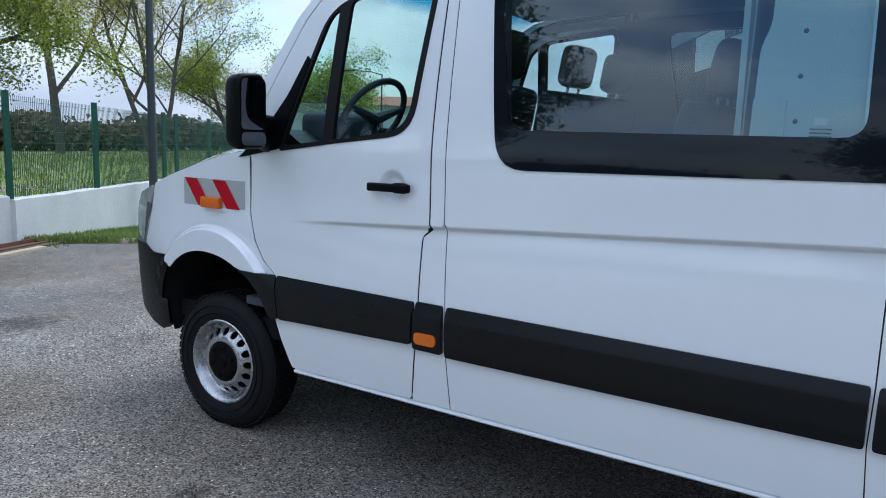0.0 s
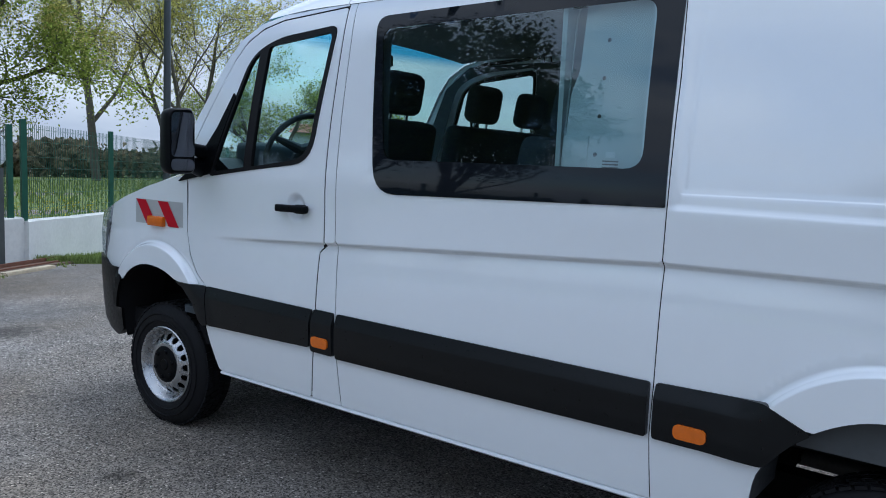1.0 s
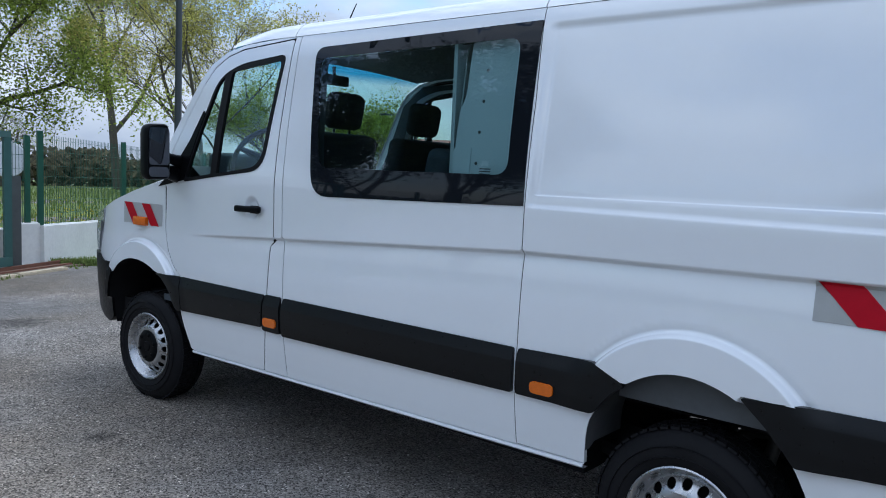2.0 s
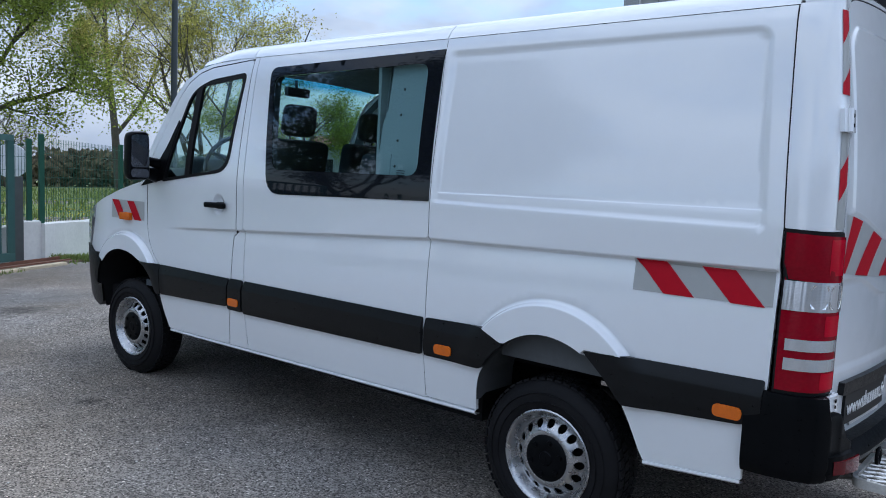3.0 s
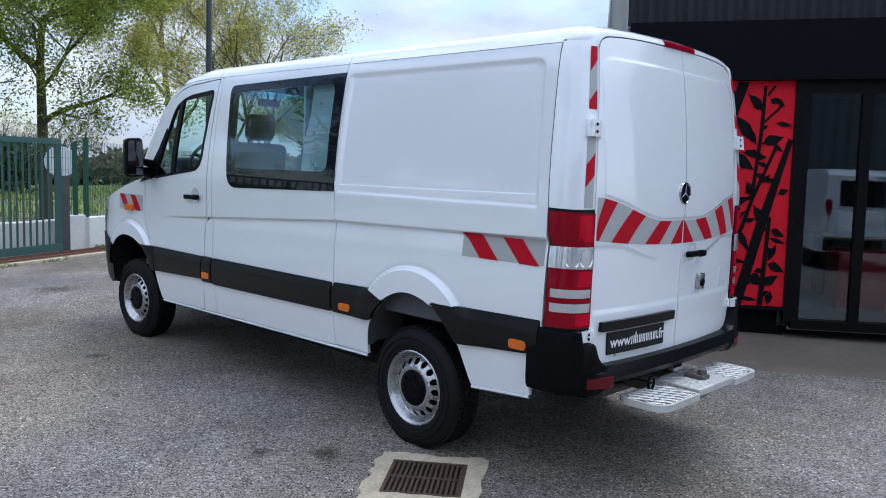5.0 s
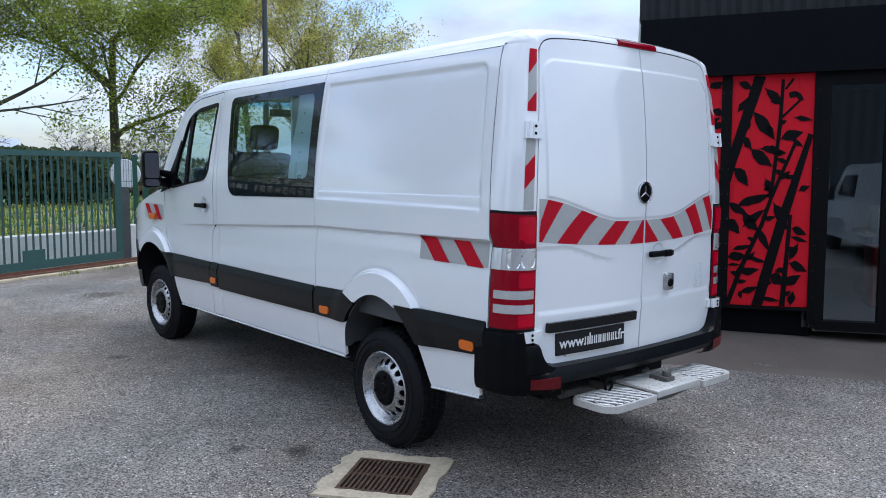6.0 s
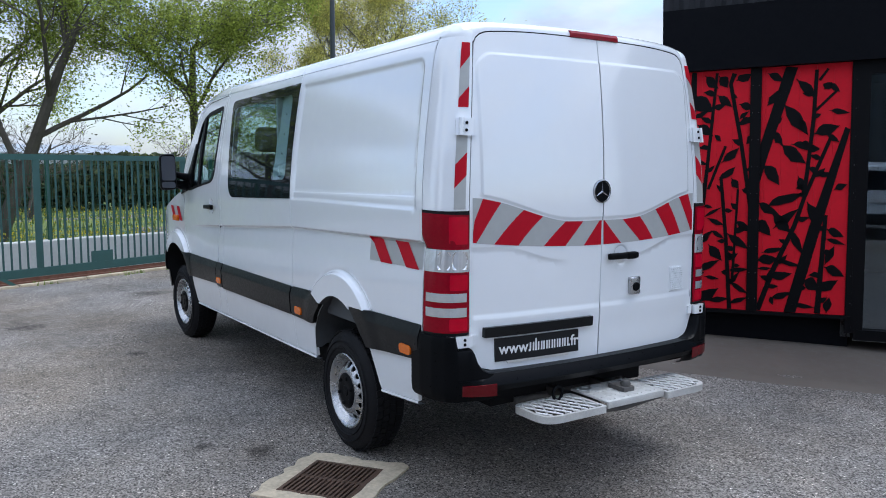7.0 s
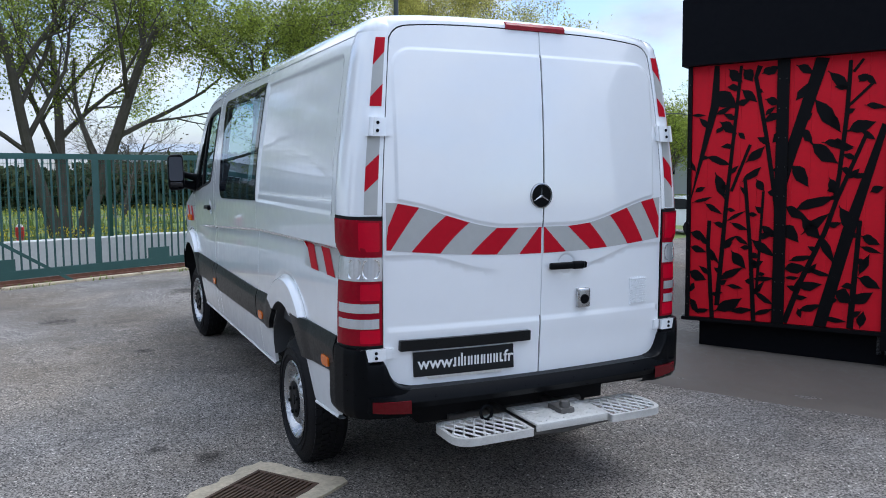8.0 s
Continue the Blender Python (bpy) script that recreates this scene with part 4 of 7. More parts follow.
# parked white car beyond the corner of the building
def simple_car(x, y, turn):
    z = ground_z(x, y)
    t = thing("parked_car", Matrix.Translation((x, y, z)), "white car parked beyond the building", "car")
    m = Matrix.Translation((x, y, z)) @ Matrix.Rotation(radians(turn), 4, "Z")
    rows = []
    for v, (hw, dz) in ((-0.85, (1.0, 0)), (-0.80, (1.0, 0.02)), (0.80, (1.0, 0.02)), (0.85, (1.0, 0))):
        rows.append([m @ Vector((px, v, pz)) for px, pz in ((-2.1, 0.35), (-2.15, 0.62), (-1.9, 0.82), (-1.1, 0.92), (-0.55, 1.38), (0.2, 1.47), (1.2, 1.44), (1.85, 1.02), (2.05, 0.9), (2.1, 0.4))])
    b = bm_grid(rows)
    n = 10
    b.faces.new([b.verts[i] for i in range(n)])
    b.faces.new([b.verts[3 * n + i] for i in range(n)])
    bmesh.ops.recalc_face_normals(b, faces=b.faces)
    part("body", b, M_PAINT, t)
    for v in (-0.86, 0.86):
        part("window", bm_prism([(-0.95, 0.96), (-0.50, 1.34), (0.2, 1.40), (1.1, 1.38), (1.6, 1.02)], lambda u, w, k: m @ Vector((u, v + k * (1 if v > 0 else -1), w)), 0.01), M_FRIT, t, smooth=False)
        for u in (-1.35, 1.35):
            b = bm_lathe([(0.0, 0.09), (0.18, 0.10), (0.2, 0.09), (0.30, 0.09), (0.31, 0.0), (0.31, -0.08), (0.0, -0.08)], (0, 0, 0), "y", 24)
            b.transform(m @ Matrix.Translation((u, v * 0.92, 0.31)) @ Matrix.Diagonal((1, 1 if v > 0 else -1, 1, 1)))
            part("wheel", b, M_TYRE, t)


simple_car(-18.5, 22.4, 20)

# white banner flag behind the building
flag = thing("banner_flag", Matrix.Translation((-2.45, 8.95, 0)), "white banner flag on a slim pole", "flag")
part("flag_pole", bm_tube([(-2.45, 8.95, -0.1), (-2.45, 8.95, 3.0), (-2.40, 8.98, 5.6)], [0.025, 0.02, 0.012], 10), M_WHITE_CAB, flag)
rows = [[Vector((-2.43 + 0.75 * t * 0.62, 8.97 + 0.75 * t * 0.78, z)) + Vector((0.03 * math.sin(z * 3 + t * 4), 0, 0)) for t in [j / 8 for j in range(9)]] for z in np.arange(1.4, 5.5, 0.2)]
part("flag_cloth", bm_grid(rows), M_WHITE_CAB, flag)


# white van parked behind the path, seen in the shop's glass
def parked_van(x, y, turn):
    z = ground_z(x, y)
    t = thing("parked_van", Matrix.Translation((x, y, z)), "white van parked across the yard", "van", "vans parked across the yard")
    m = Matrix.Translation((x, y, z)) @ Matrix.Rotation(radians(turn), 4, "Z")
    side = ((-2.2, 0.32), (-2.26, 0.60), (-2.20, 0.86), (-1.95, 1.02), (-1.45, 1.14), (-0.75, 1.74), (-0.45, 1.84), (1.9, 1.86), (2.15, 1.75), (2.22, 0.9), (2.2, 0.35))
    rows = [[m @ Vector((px, v * (1 - 0.10 * max(0, pz - 0.9)), pz)) for px, pz in side] for v in (-0.90, -0.86, -0.5, 0.0, 0.5, 0.86, 0.90)]
    b = bm_grid(rows)
    n = len(side)
    b.faces.new([b.verts[i] for i in range(n)])
    b.faces.new([b.verts[6 * n + i] for i in range(n)])
    bmesh.ops.recalc_face_normals(b, faces=b.faces)
    part("body", b, M_PAINT, t)
    b = bm_grid([[m @ Vector((px - 0.012, v, pz + 0.008)) for px, pz in ((-1.40, 1.18), (-0.78, 1.70))] for v in (-0.72, 0.0, 0.72)])
    part("windscreen", b, M_FRIT, t)
    part("bumper", bm_box(-2.25, 0, 0.48, 0.12, 1.7, 0.24, 0.05, m), M_BLACK, t)
    part("plate", bm_box(-2.32, 0, 0.50, 0.02, 0.52, 0.11, 0.004, m), M_WHITE_CAB, t)
    back = bm_grid([[m @ Vector((2.155 + (1.74 - pz) * 0.082 + 0.012, v, pz)) for pz in (1.20, 1.66)] for v in (-0.62, 0.0, 0.62)])
    part("rear_window", back, M_FRIT, t)
    part("rear_plate", bm_box(2.235, 0, 0.95, 0.02, 0.52, 0.11, 0.004, m), M_WHITE_CAB, t)
    part("rear_bumper", bm_box(2.22, 0, 0.50, 0.14, 1.72, 0.26, 0.05, m), M_BLACK, t)
    for v in (-1, 1):
        part("tail_lamp", bm_box(2.17, v * 0.80, 1.10, 0.08, 0.12, 0.42, 0.03, m), M_LAMP_RED, t)
        part("headlamp", bm_box(-2.12, v * 0.68, 0.86, 0.16, 0.30, 0.18, 0.05, m), M_LAMP_CLEAR, t)
        part("mirror", bm_box(-1.05, v * 1.0, 1.20, 0.10, 0.16, 0.22, 0.04, m), M_BLACK, t)
        part("side_window", bm_prism([(-0.95, 1.22), (-0.62, 1.62), (0.25, 1.64), (0.25, 1.20)], lambda u, w, k: m @ Vector((u, v * (0.905 - 0.10 * (w - 0.9) + k), w)), 0.006), M_FRIT, t, smooth=False)
        for u in (-1.45, 1.45):
            b = bm_lathe([(0.0, 0.09), (0.18, 0.10), (0.2, 0.09), (0.31, 0.09), (0.32, 0.0), (0.32, -0.10), (0.0, -0.10)], (0, 0, 0), "y", 24)
            b.transform(m @ Matrix.Translation((u, v * 0.80, 0.32)) @ Matrix.Diagonal((1, v, 1, 1)))
            part("wheel", b, M_TYRE, t)


parked_van(8.24, 0.64, 117)
parked_van(10.5, -5.35, 129)

# ---- the shop building ----
BT = Matrix.Translation((-0.379, 6.333, 0.075)) @ Matrix.Rotation(FA, 4, "Z") @ Matrix.Rotation(radians(-1.1), 4, "Y")
shop = thing("shop_building", BT, "black clad shop building with a red leaf-pattern screen", "building", kind="structure")


def bx(x0, x1, y0, y1, z0, z1, bm=None, bevel=0.0):
    """A box in the building's own axes: x along the front, y inwards, z up."""
    return bm_box((x0 + x1) / 2, (y0 + y1) / 2, (z0 + z1) / 2, x1 - x0, y1 - y0, z1 - z0, bevel, BT, bm)


part("fascia", bx(-0.035, 12.0, -0.10, 0.20, 2.475, 3.03), M_CLAD, shop, smooth=False)
part("fascia_end", bx(-0.035, 0.05, 0.20, 9.0, 2.475, 3.03), M_CLAD, shop, smooth=False)
# corrugated sheet above
for along in (0, 1):
    rows = []
    n = 260 if along == 0 else 190
    for k in range(n + 1):
        a = k / n * (12.0 if along == 0 else 9.0)
        w = 0.018 * (1 if (k // 2) % 2 else -1)
        rows.append([BT @ (Vector((a - 0.05, 0.0 + w, z)) if along == 0 else Vector((-0.04 + w, a + 0.03, z))) for z in (3.03, 5.2)])
    part("corrugated_sheet", bm_grid(rows), M_CLAD_SIDE if along else M_CLAD_GREY, shop, smooth=False)
sign_board = part("sign_board", bm_box(-0.047, 4.4, 2.75, 0.02, 4.6, 0.50, 0, BT), M_WHITE_CAB, shop, smooth=False)
for text, z, size in (("Véhicules utilitaires", 2.80, 0.20), ("d'occasion", 2.57, 0.20)):
    fc = bpy.data.curves.new("sign_lettering", "FONT")
    fc.body, fc.size, fc.extrude, fc.align_x = text, size, 0.004, "CENTER"
    fc.materials.append(M_GREY_POST)
    lo = new("sign_lettering", fc)
    lo.parent = sign_board
    lo.matrix_basis = Matrix.Translation((-0.062, 4.4, z)) @ Matrix.Rotation(radians(-90), 4, "Z") @ Matrix.Rotation(radians(90), 4, "X")
part("flat_roof", bx(-0.0, 12.0, 0.05, 9.0, 4.9, 5.0), M_CLAD, shop, smooth=False)
part("side_wall", bx(0.0, 0.12, 0.06, 9.0, 0.25, 2.475), M_CLAD, shop, smooth=False)
part("base", bx(0.10, 1.56, 0.10, 0.5, -0.2, 0.27), M_CLAD, shop, smooth=False)
part("base", bx(0.10, 0.5, 0.5, 9.0, -0.2, 0.27), M_CLAD, shop, smooth=False)
part("base_rail", bx(-0.03, 1.57, -0.03, 0.14, 0.255, 0.285), M_FRAME, shop, smooth=False)
# red screen: vertical boards in a black frame
screen = part("screen_frame", bx(0.0, 0.035, -0.02, 0.06, 0.285, 2.475), M_FRAME, shop, smooth=False)
part("screen_post", bx(0.722, 0.815, -0.022, 0.06, 0.285, 2.475), M_FRAME, shop, smooth=False)
part("screen_post", bx(1.530, 1.60, -0.022, 0.06, 0.14, 2.475), M_FRAME, shop, smooth=False)
for k in range(11):
    x0 = 0.035 + 0.1358 * k
    part("red_board", bx(x0 + 0.0003, x0 + 0.1355, 0.0, 0.03, 0.287, 2.475, bevel=0.0016), M_RED_PANEL, shop, smooth=False)


def screen_at(u, v, w):
    return BT @ Vector((u, -0.004 - w, v))


def on_screen(q):
    return (min(max(q[0], 0.037), 1.528), min(max(q[1], 0.29), 2.472))


def cane(*stops):
    """A painted stem through stops of (along, height, width)."""
    l, r = [], []
    n = len(stops)
    for i, (x, z, w) in enumerate(stops):
        a, b = stops[max(0, i - 1)], stops[min(n - 1, i + 1)]
        d = Vector((b[0] - a[0], b[1] - a[1])).normalized()
        p = Vector((-d.y, d.x)) * w / 2
        l.append(on_screen((x + p.x, z + p.y)))
        r.append(on_screen((x - p.x, z - p.y)))
    part("painted_cane", bm_prism(l + r[::-1], screen_at, 0.003), M_FRAME, shop, smooth=False)


leaf_rng = random.Random(77)


def leaf(x0, z0, x1, z1, W):
    """A painted leaf from its foot to its tip, with the uneven cut of a stencil."""
    o, d = Vector((x0, z0)), Vector((x1 - x0, z1 - z0))
    p = Vector((-d.y, d.x)).normalized() * W * 1.15
    k, j = leaf_rng.uniform(0.3, 0.5), leaf_rng.uniform(0.45, 0.65)
    e = leaf_rng.uniform(0.40, 0.60)
    o, d = o - d * 0.10, d * 1.16
    pts = [o + p * 0.04, o + d * 0.10 + p * 0.06, o + d * k * 0.62 + p * e * 0.78, o + d * k + p * e, o + d * 0.72 + p * e * 0.62, o + d * 0.9 + p * e * 0.16, o + d, o + d * 0.86 - p * (1 - e) * 0.30, o + d * j - p * (1 - e), o + d * 0.3 - p * (1 - e) * 0.72, o + d * 0.11 - p * 0.06, o - p * 0.04]
    part("painted_leaf", bm_prism([on_screen(q) for q in pts], screen_at, 0.004), M_FRAME, shop, smooth=False)


# canes, from their tops down: (along, height, width)
cane((0.238, 2.470, 0.042), (0.227, 2.138, 0.070), (-0.009, 1.348, 0.098))
cane((0.436, 2.453, 0.025), (0.388, 1.895, 0.029), (0.339, 1.349, 0.033), (0.271, 0.402, 0.042))
cane((0.586, 2.440, 0.042), (0.554, 2.347, 0.033), (0.645, 1.861, 0.033), (0.739, 1.253, 0.038))
cane((0.520, 1.792, 0.025), (0.374, 1.399, 0.025))
cane((0.484, 1.511, 0.029), (0.539, 0.902, 0.033), (0.576, 0.286, 0.038))
cane((0.633, 1.399, 0.021), (0.618, 1.054, 0.021), (0.595, 0.528, 0.025))
cane((0.196, 1.145, 0.033), (0.187, 0.940, 0.033), (0.231, 0.255, 0.038))
cane((1.057, 2.470, 0.100), (0.829, 1.687, 0.088), (0.780, 1.480, 0.080))
cane((1.255, 2.427, 0.029), (1.241, 2.020, 0.033), (1.200, 1.538, 0.033), (1.175, 1.328, 0.038))
cane((1.384, 1.854, 0.029), (1.185, 1.328, 0.033), (1.108, 1.067, 0.038), (0.945, 0.675, 0.042), (0.820, 0.296, 0.046))
cane((1.521, 1.916, 0.071), (1.277, 1.072, 0.092), (1.088, 0.271, 0.100))
cane((1.356, 1.167, 0.033), (1.337, 0.793, 0.038), (1.311, 0.293, 0.050))
cane((1.421, 2.246, 0.021), (1.255, 2.077, 0.021))
cane((1.345, 2.430, 0.021), (1.278, 2.335, 0.021))
# leaves: foot, tip, width
leaf(0.237, 2.249, 0.403, 2.111, 0.127)
leaf(0.452, 2.246, 0.563, 2.149, 0.069)
leaf(0.342, 2.425, 0.443, 2.320, 0.077)
leaf(0.460, 2.415, 0.525, 2.321, 0.083)
leaf(0.610, 2.378, 0.726, 2.423, 0.069)
leaf(0.638, 2.161, 0.745, 2.114, 0.061)
leaf(0.747, 2.036, 0.624, 1.977, 0.061)
leaf(0.033, 2.062, 0.148, 2.056, 0.025)
leaf(0.241, 2.058, 0.365, 2.118, 0.041)
leaf(0.279, 1.987, 0.405, 1.890, 0.077)
leaf(0.244, 1.901, 0.311, 1.953, 0.036)
leaf(0.424, 1.894, 0.477, 1.838, 0.039)
leaf(0.776, 1.879, 0.699, 1.806, 0.066)
leaf(0.500, 1.653, 0.629, 1.769, 0.069)
leaf(0.169, 1.698, 0.363, 1.626, 0.055)
leaf(0.475, 1.493, 0.605, 1.600, 0.055)
leaf(0.245, 1.543, 0.317, 1.344, 0.077)
leaf(0.580, 1.492, 0.637, 1.406, 0.061)
leaf(0.074, 1.395, 0.154, 1.435, 0.039)
leaf(0.060, 1.305, 0.210, 1.349, 0.028)
leaf(0.163, 1.290, 0.298, 1.205, 0.044)
leaf(0.343, 1.143, 0.490, 1.230, 0.028)
leaf(0.380, 1.128, 0.517, 1.071, 0.041)
leaf(0.624, 1.104, 0.761, 1.016, 0.061)
leaf(0.788, 1.107, 0.910, 0.984, 0.099)
leaf(0.039, 1.038, 0.166, 0.985, 0.069)
leaf(0.041, 0.908, 0.168, 0.869, 0.055)
leaf(0.187, 0.914, 0.282, 0.771, 0.039)
leaf(0.299, 0.913, 0.423, 1.016, 0.044)
leaf(0.413, 1.011, 0.519, 0.946, 0.039)
leaf(0.392, 0.876, 0.500, 0.744, 0.083)
leaf(0.556, 0.983, 0.731, 0.855, 0.072)
leaf(0.537, 0.801, 0.617, 0.775, 0.050)
leaf(0.299, 0.631, 0.476, 0.741, 0.061)
leaf(0.027, 0.686, 0.172, 0.623, 0.083)
leaf(0.024, 0.509, 0.072, 0.589, 0.050)
leaf(0.568, 0.652, 0.735, 0.667, 0.039)
leaf(0.361, 0.584, 0.480, 0.566, 0.033)
leaf(0.567, 0.521, 0.655, 0.638, 0.039)
leaf(0.590, 0.528, 0.729, 0.445, 0.044)
leaf(0.267, 0.357, 0.470, 0.474, 0.094)
leaf(0.390, 0.360, 0.567, 0.387, 0.050)
leaf(0.582, 0.345, 0.730, 0.405, 0.039)
leaf(0.043, 0.442, 0.114, 0.318, 0.055)
leaf(0.096, 0.330, 0.202, 0.357, 0.039)
leaf(0.872, 2.415, 0.990, 2.343, 0.061)
leaf(0.967, 2.264, 0.868, 2.142, 0.069)
leaf(1.109, 2.342, 1.256, 2.186, 0.072)
leaf(1.009, 2.131, 1.193, 1.878, 0.099)
leaf(1.129, 2.008, 1.193, 1.878, 0.055)
leaf(1.258, 1.878, 1.436, 1.936, 0.094)
leaf(1.373, 2.070, 1.511, 2.046, 0.044)
leaf(1.354, 1.860, 1.440, 1.803, 0.044)
leaf(1.321, 2.260, 1.373, 2.310, 0.066)
leaf(1.365, 2.306, 1.436, 2.229, 0.044)
leaf(1.083, 1.790, 1.290, 1.751, 0.061)
leaf(0.997, 1.781, 1.180, 1.627, 0.099)
leaf(0.929, 1.901, 0.995, 1.795, 0.061)
leaf(0.849, 1.607, 0.972, 1.441, 0.094)
leaf(1.134, 1.497, 1.188, 1.370, 0.061)
leaf(1.215, 1.584, 1.287, 1.532, 0.044)
leaf(1.290, 1.514, 1.389, 1.536, 0.044)
leaf(0.892, 1.250, 1.178, 1.356, 0.077)
leaf(0.813, 1.271, 0.980, 1.167, 0.072)
leaf(1.426, 1.394, 1.512, 1.432, 0.055)
leaf(1.214, 1.265, 1.302, 1.068, 0.083)
leaf(0.938, 1.164, 1.071, 1.014, 0.094)
leaf(0.952, 1.058, 1.129, 1.215, 0.072)
leaf(1.061, 1.047, 1.184, 0.813, 0.061)
leaf(1.377, 1.040, 1.498, 0.981, 0.066)
leaf(1.369, 0.958, 1.510, 0.912, 0.039)
leaf(0.858, 0.824, 1.032, 0.866, 0.044)
leaf(0.815, 0.753, 0.980, 0.769, 0.083)
leaf(0.971, 0.762, 1.176, 0.708, 0.039)
leaf(0.817, 0.677, 0.927, 0.684, 0.028)
leaf(0.893, 0.544, 0.927, 0.679, 0.039)
leaf(1.367, 0.705, 1.510, 0.634, 0.077)
leaf(0.920, 0.607, 1.092, 0.640, 0.072)
leaf(1.203, 0.588, 1.309, 0.502, 0.099)
leaf(1.311, 0.502, 1.461, 0.594, 0.083)
leaf(1.214, 0.519, 1.130, 0.518, 0.044)
leaf(0.936, 0.412, 1.097, 0.471, 0.055)
leaf(0.925, 0.421, 0.947, 0.352, 0.039)
leaf(1.113, 0.359, 1.283, 0.345, 0.039)
leaf(1.384, 0.311, 1.404, 0.436, 0.061)
leaf(1.366, 0.742, 1.430, 0.895, 0.055)
# small leaves that sprout along the thinner stems
for x0, z0, x1, z1 in ((0.436, 2.40, 0.388, 1.90), (0.388, 1.86, 0.28, 0.50), (0.60, 2.30, 0.73, 1.32), (0.50, 1.45, 0.57, 0.35), (0.63, 1.36, 0.60, 0.56), (0.19, 1.08, 0.225, 0.35), (1.25, 2.36, 1.18, 1.38), (1.36, 1.80, 1.12, 1.10), (1.09, 1.02, 0.85, 0.38), (1.35, 1.10, 1.315, 0.36), (0.20, 2.02, 0.05, 1.50), (1.02, 2.28, 0.86, 1.78)):
    n = max(3, int(math.hypot(x1 - x0, z1 - z0) / 0.17))
    for k in range(n):
        t = (k + leaf_rng.uniform(0.1, 0.9)) / n
        side = 1 if k % 2 else -1
        x, z = mix(x0, x1, t), mix(z0, z1, t)
        leaf(x, z, x + side * leaf_rng.uniform(0.05, 0.10), z + leaf_rng.uniform(-0.02, 0.09), leaf_rng.uniform(0.03, 0.055))
bolt_mesh = None
for x, y in ((0.742, -0.024), (0.795, -0.024), (0.018, -0.022), (1.565, -0.024)):
    for k in range(9):
        if bolt_mesh is None:
            c = BT @ Vector((x, y, 0.40 + 0.24 * k))
            ob = part("screen_bolt", bm_lathe([(0, -0.003), (0.003, -0.002), (0.004, 0.002)], tuple(c), "y", 8), M_STEEL, shop)
            bolt_mesh, first = ob.data, Vector((x, y, 0.40))
        else:
            ob = new("screen_bolt", bolt_mesh)
            ob.parent = shop
            ob.location = Vector((x, y, 0.40 + 0.24 * k)) - first

# glazed doors beside the screen
part("door_sill", bx(1.60, 9.0, -0.03, 0.08, 0.08, 0.17), M_FRAME, shop, smooth=False)
part("door_head", bx(1.60, 9.0, -0.02, 0.08, 2.36, 2.475), M_FRAME, shop, smooth=False)
stiles = [1.625, 2.165, 2.95, 3.75, 4.55, 5.35, 6.15, 7.0, 8.0, 8.96]
for x in stiles:
    part("door_stile", bx(x - 0.045, x + 0.045, -0.025, 0.06, 0.17, 2.36), M_FRAME, shop, smooth=False)
for a, b in zip(stiles, stiles[1:]):
    part("door_pane", bx(a + 0.045, b - 0.045, 0.015, 0.021, 0.17, 2.36), M_DOOR_GLASS, shop, "dark reflecting door glass", smooth=False)
part("front_wall", bx(9.0, 12.0, 0.0, 0.15, 0.08, 2.475), M_CLAD, shop, smooth=False)
part("end_wall", bx(11.88, 12.0, 0.15, 9.0, 0.08, 4.9), M_CLAD, shop, smooth=False)
part("rear_wall", bx(0.12, 11.88, 8.88, 9.0, 0.08, 4.9), M_CLAD, shop, smooth=False)
part("inner_wall", bx(0.4, 11.8, 4.4, 4.5, 0.08, 2.75), M_OFFICE, shop, smooth=False)
part("partition", bx(1.50, 1.58, 0.10, 4.4, 0.08, 2.75), M_OFFICE, shop, smooth=False)
part("inner_floor", bx(1.6, 11.8, 0.09, 4.4, 0.05, 0.15), material("shop_floor", (0.30, 0.29, 0.28), 0.4, vary=0.1, scale=3), shop, smooth=False)
part("inner_ceiling", bx(0.4, 11.8, 0.21, 4.4, 2.70, 2.76), M_OFFICE, shop, smooth=False)


def shop_box(name, x0, x1, y0, y1, z0, z1, mat, label, cat, extra=()):
    t = thing(name, BT @ Matrix.Translation(((x0 + x1) / 2, (y0 + y1) / 2, z0)), label, cat)
    part("body", bx(x0, x1, y0, y1, z0, z1, bevel=0.015), mat, t)
    for n, (a, b, c, d, e, f), mm in extra:
        part(n, bx(a, b, c, d, e, f, bevel=0.004), mm, t)


shop_box("drawer_cabinet", 2.26, 2.76, 0.95, 1.45, 0.15, 0.78, M_RED_CAB, "red metal drawer cabinet in the shop", "cabinet", (("drawer", (2.29, 2.73, 0.935, 0.95, 0.20, 0.44), M_RED_CAB), ("drawer", (2.29, 2.73, 0.935, 0.95, 0.47, 0.75), M_RED_CAB)))
shop_box("desk", 2.30, 4.2, 1.7, 2.4, 0.83, 0.88, M_WOOD, "pale wooden desk in the shop", "desk", (("leg", (2.34, 2.40, 1.75, 2.35, 0.15, 0.83), M_FRAME), ("leg", (4.1, 4.16, 1.75, 2.35, 0.15, 0.83), M_FRAME)))
shop_box("printer", 2.45, 2.95, 1.8, 2.25, 0.88, 1.16, M_WHITE_CAB, "white office printer on the desk", "printer", (("tray", (2.52, 2.88, 1.70, 1.80, 0.93, 0.95), M_WHITE_CAB),))
shop_box("office_cabinet", 3.6, 4.6, 3.9, 4.38, 0.15, 1.6, M_WHITE_CAB, "white office cupboard by the wall", "cabinet", (("door", (3.62, 4.09, 3.885, 3.9, 0.2, 1.56), M_WHITE_CAB), ("door", (4.11, 4.58, 3.885, 3.9, 0.2, 1.56), M_WHITE_CAB)))


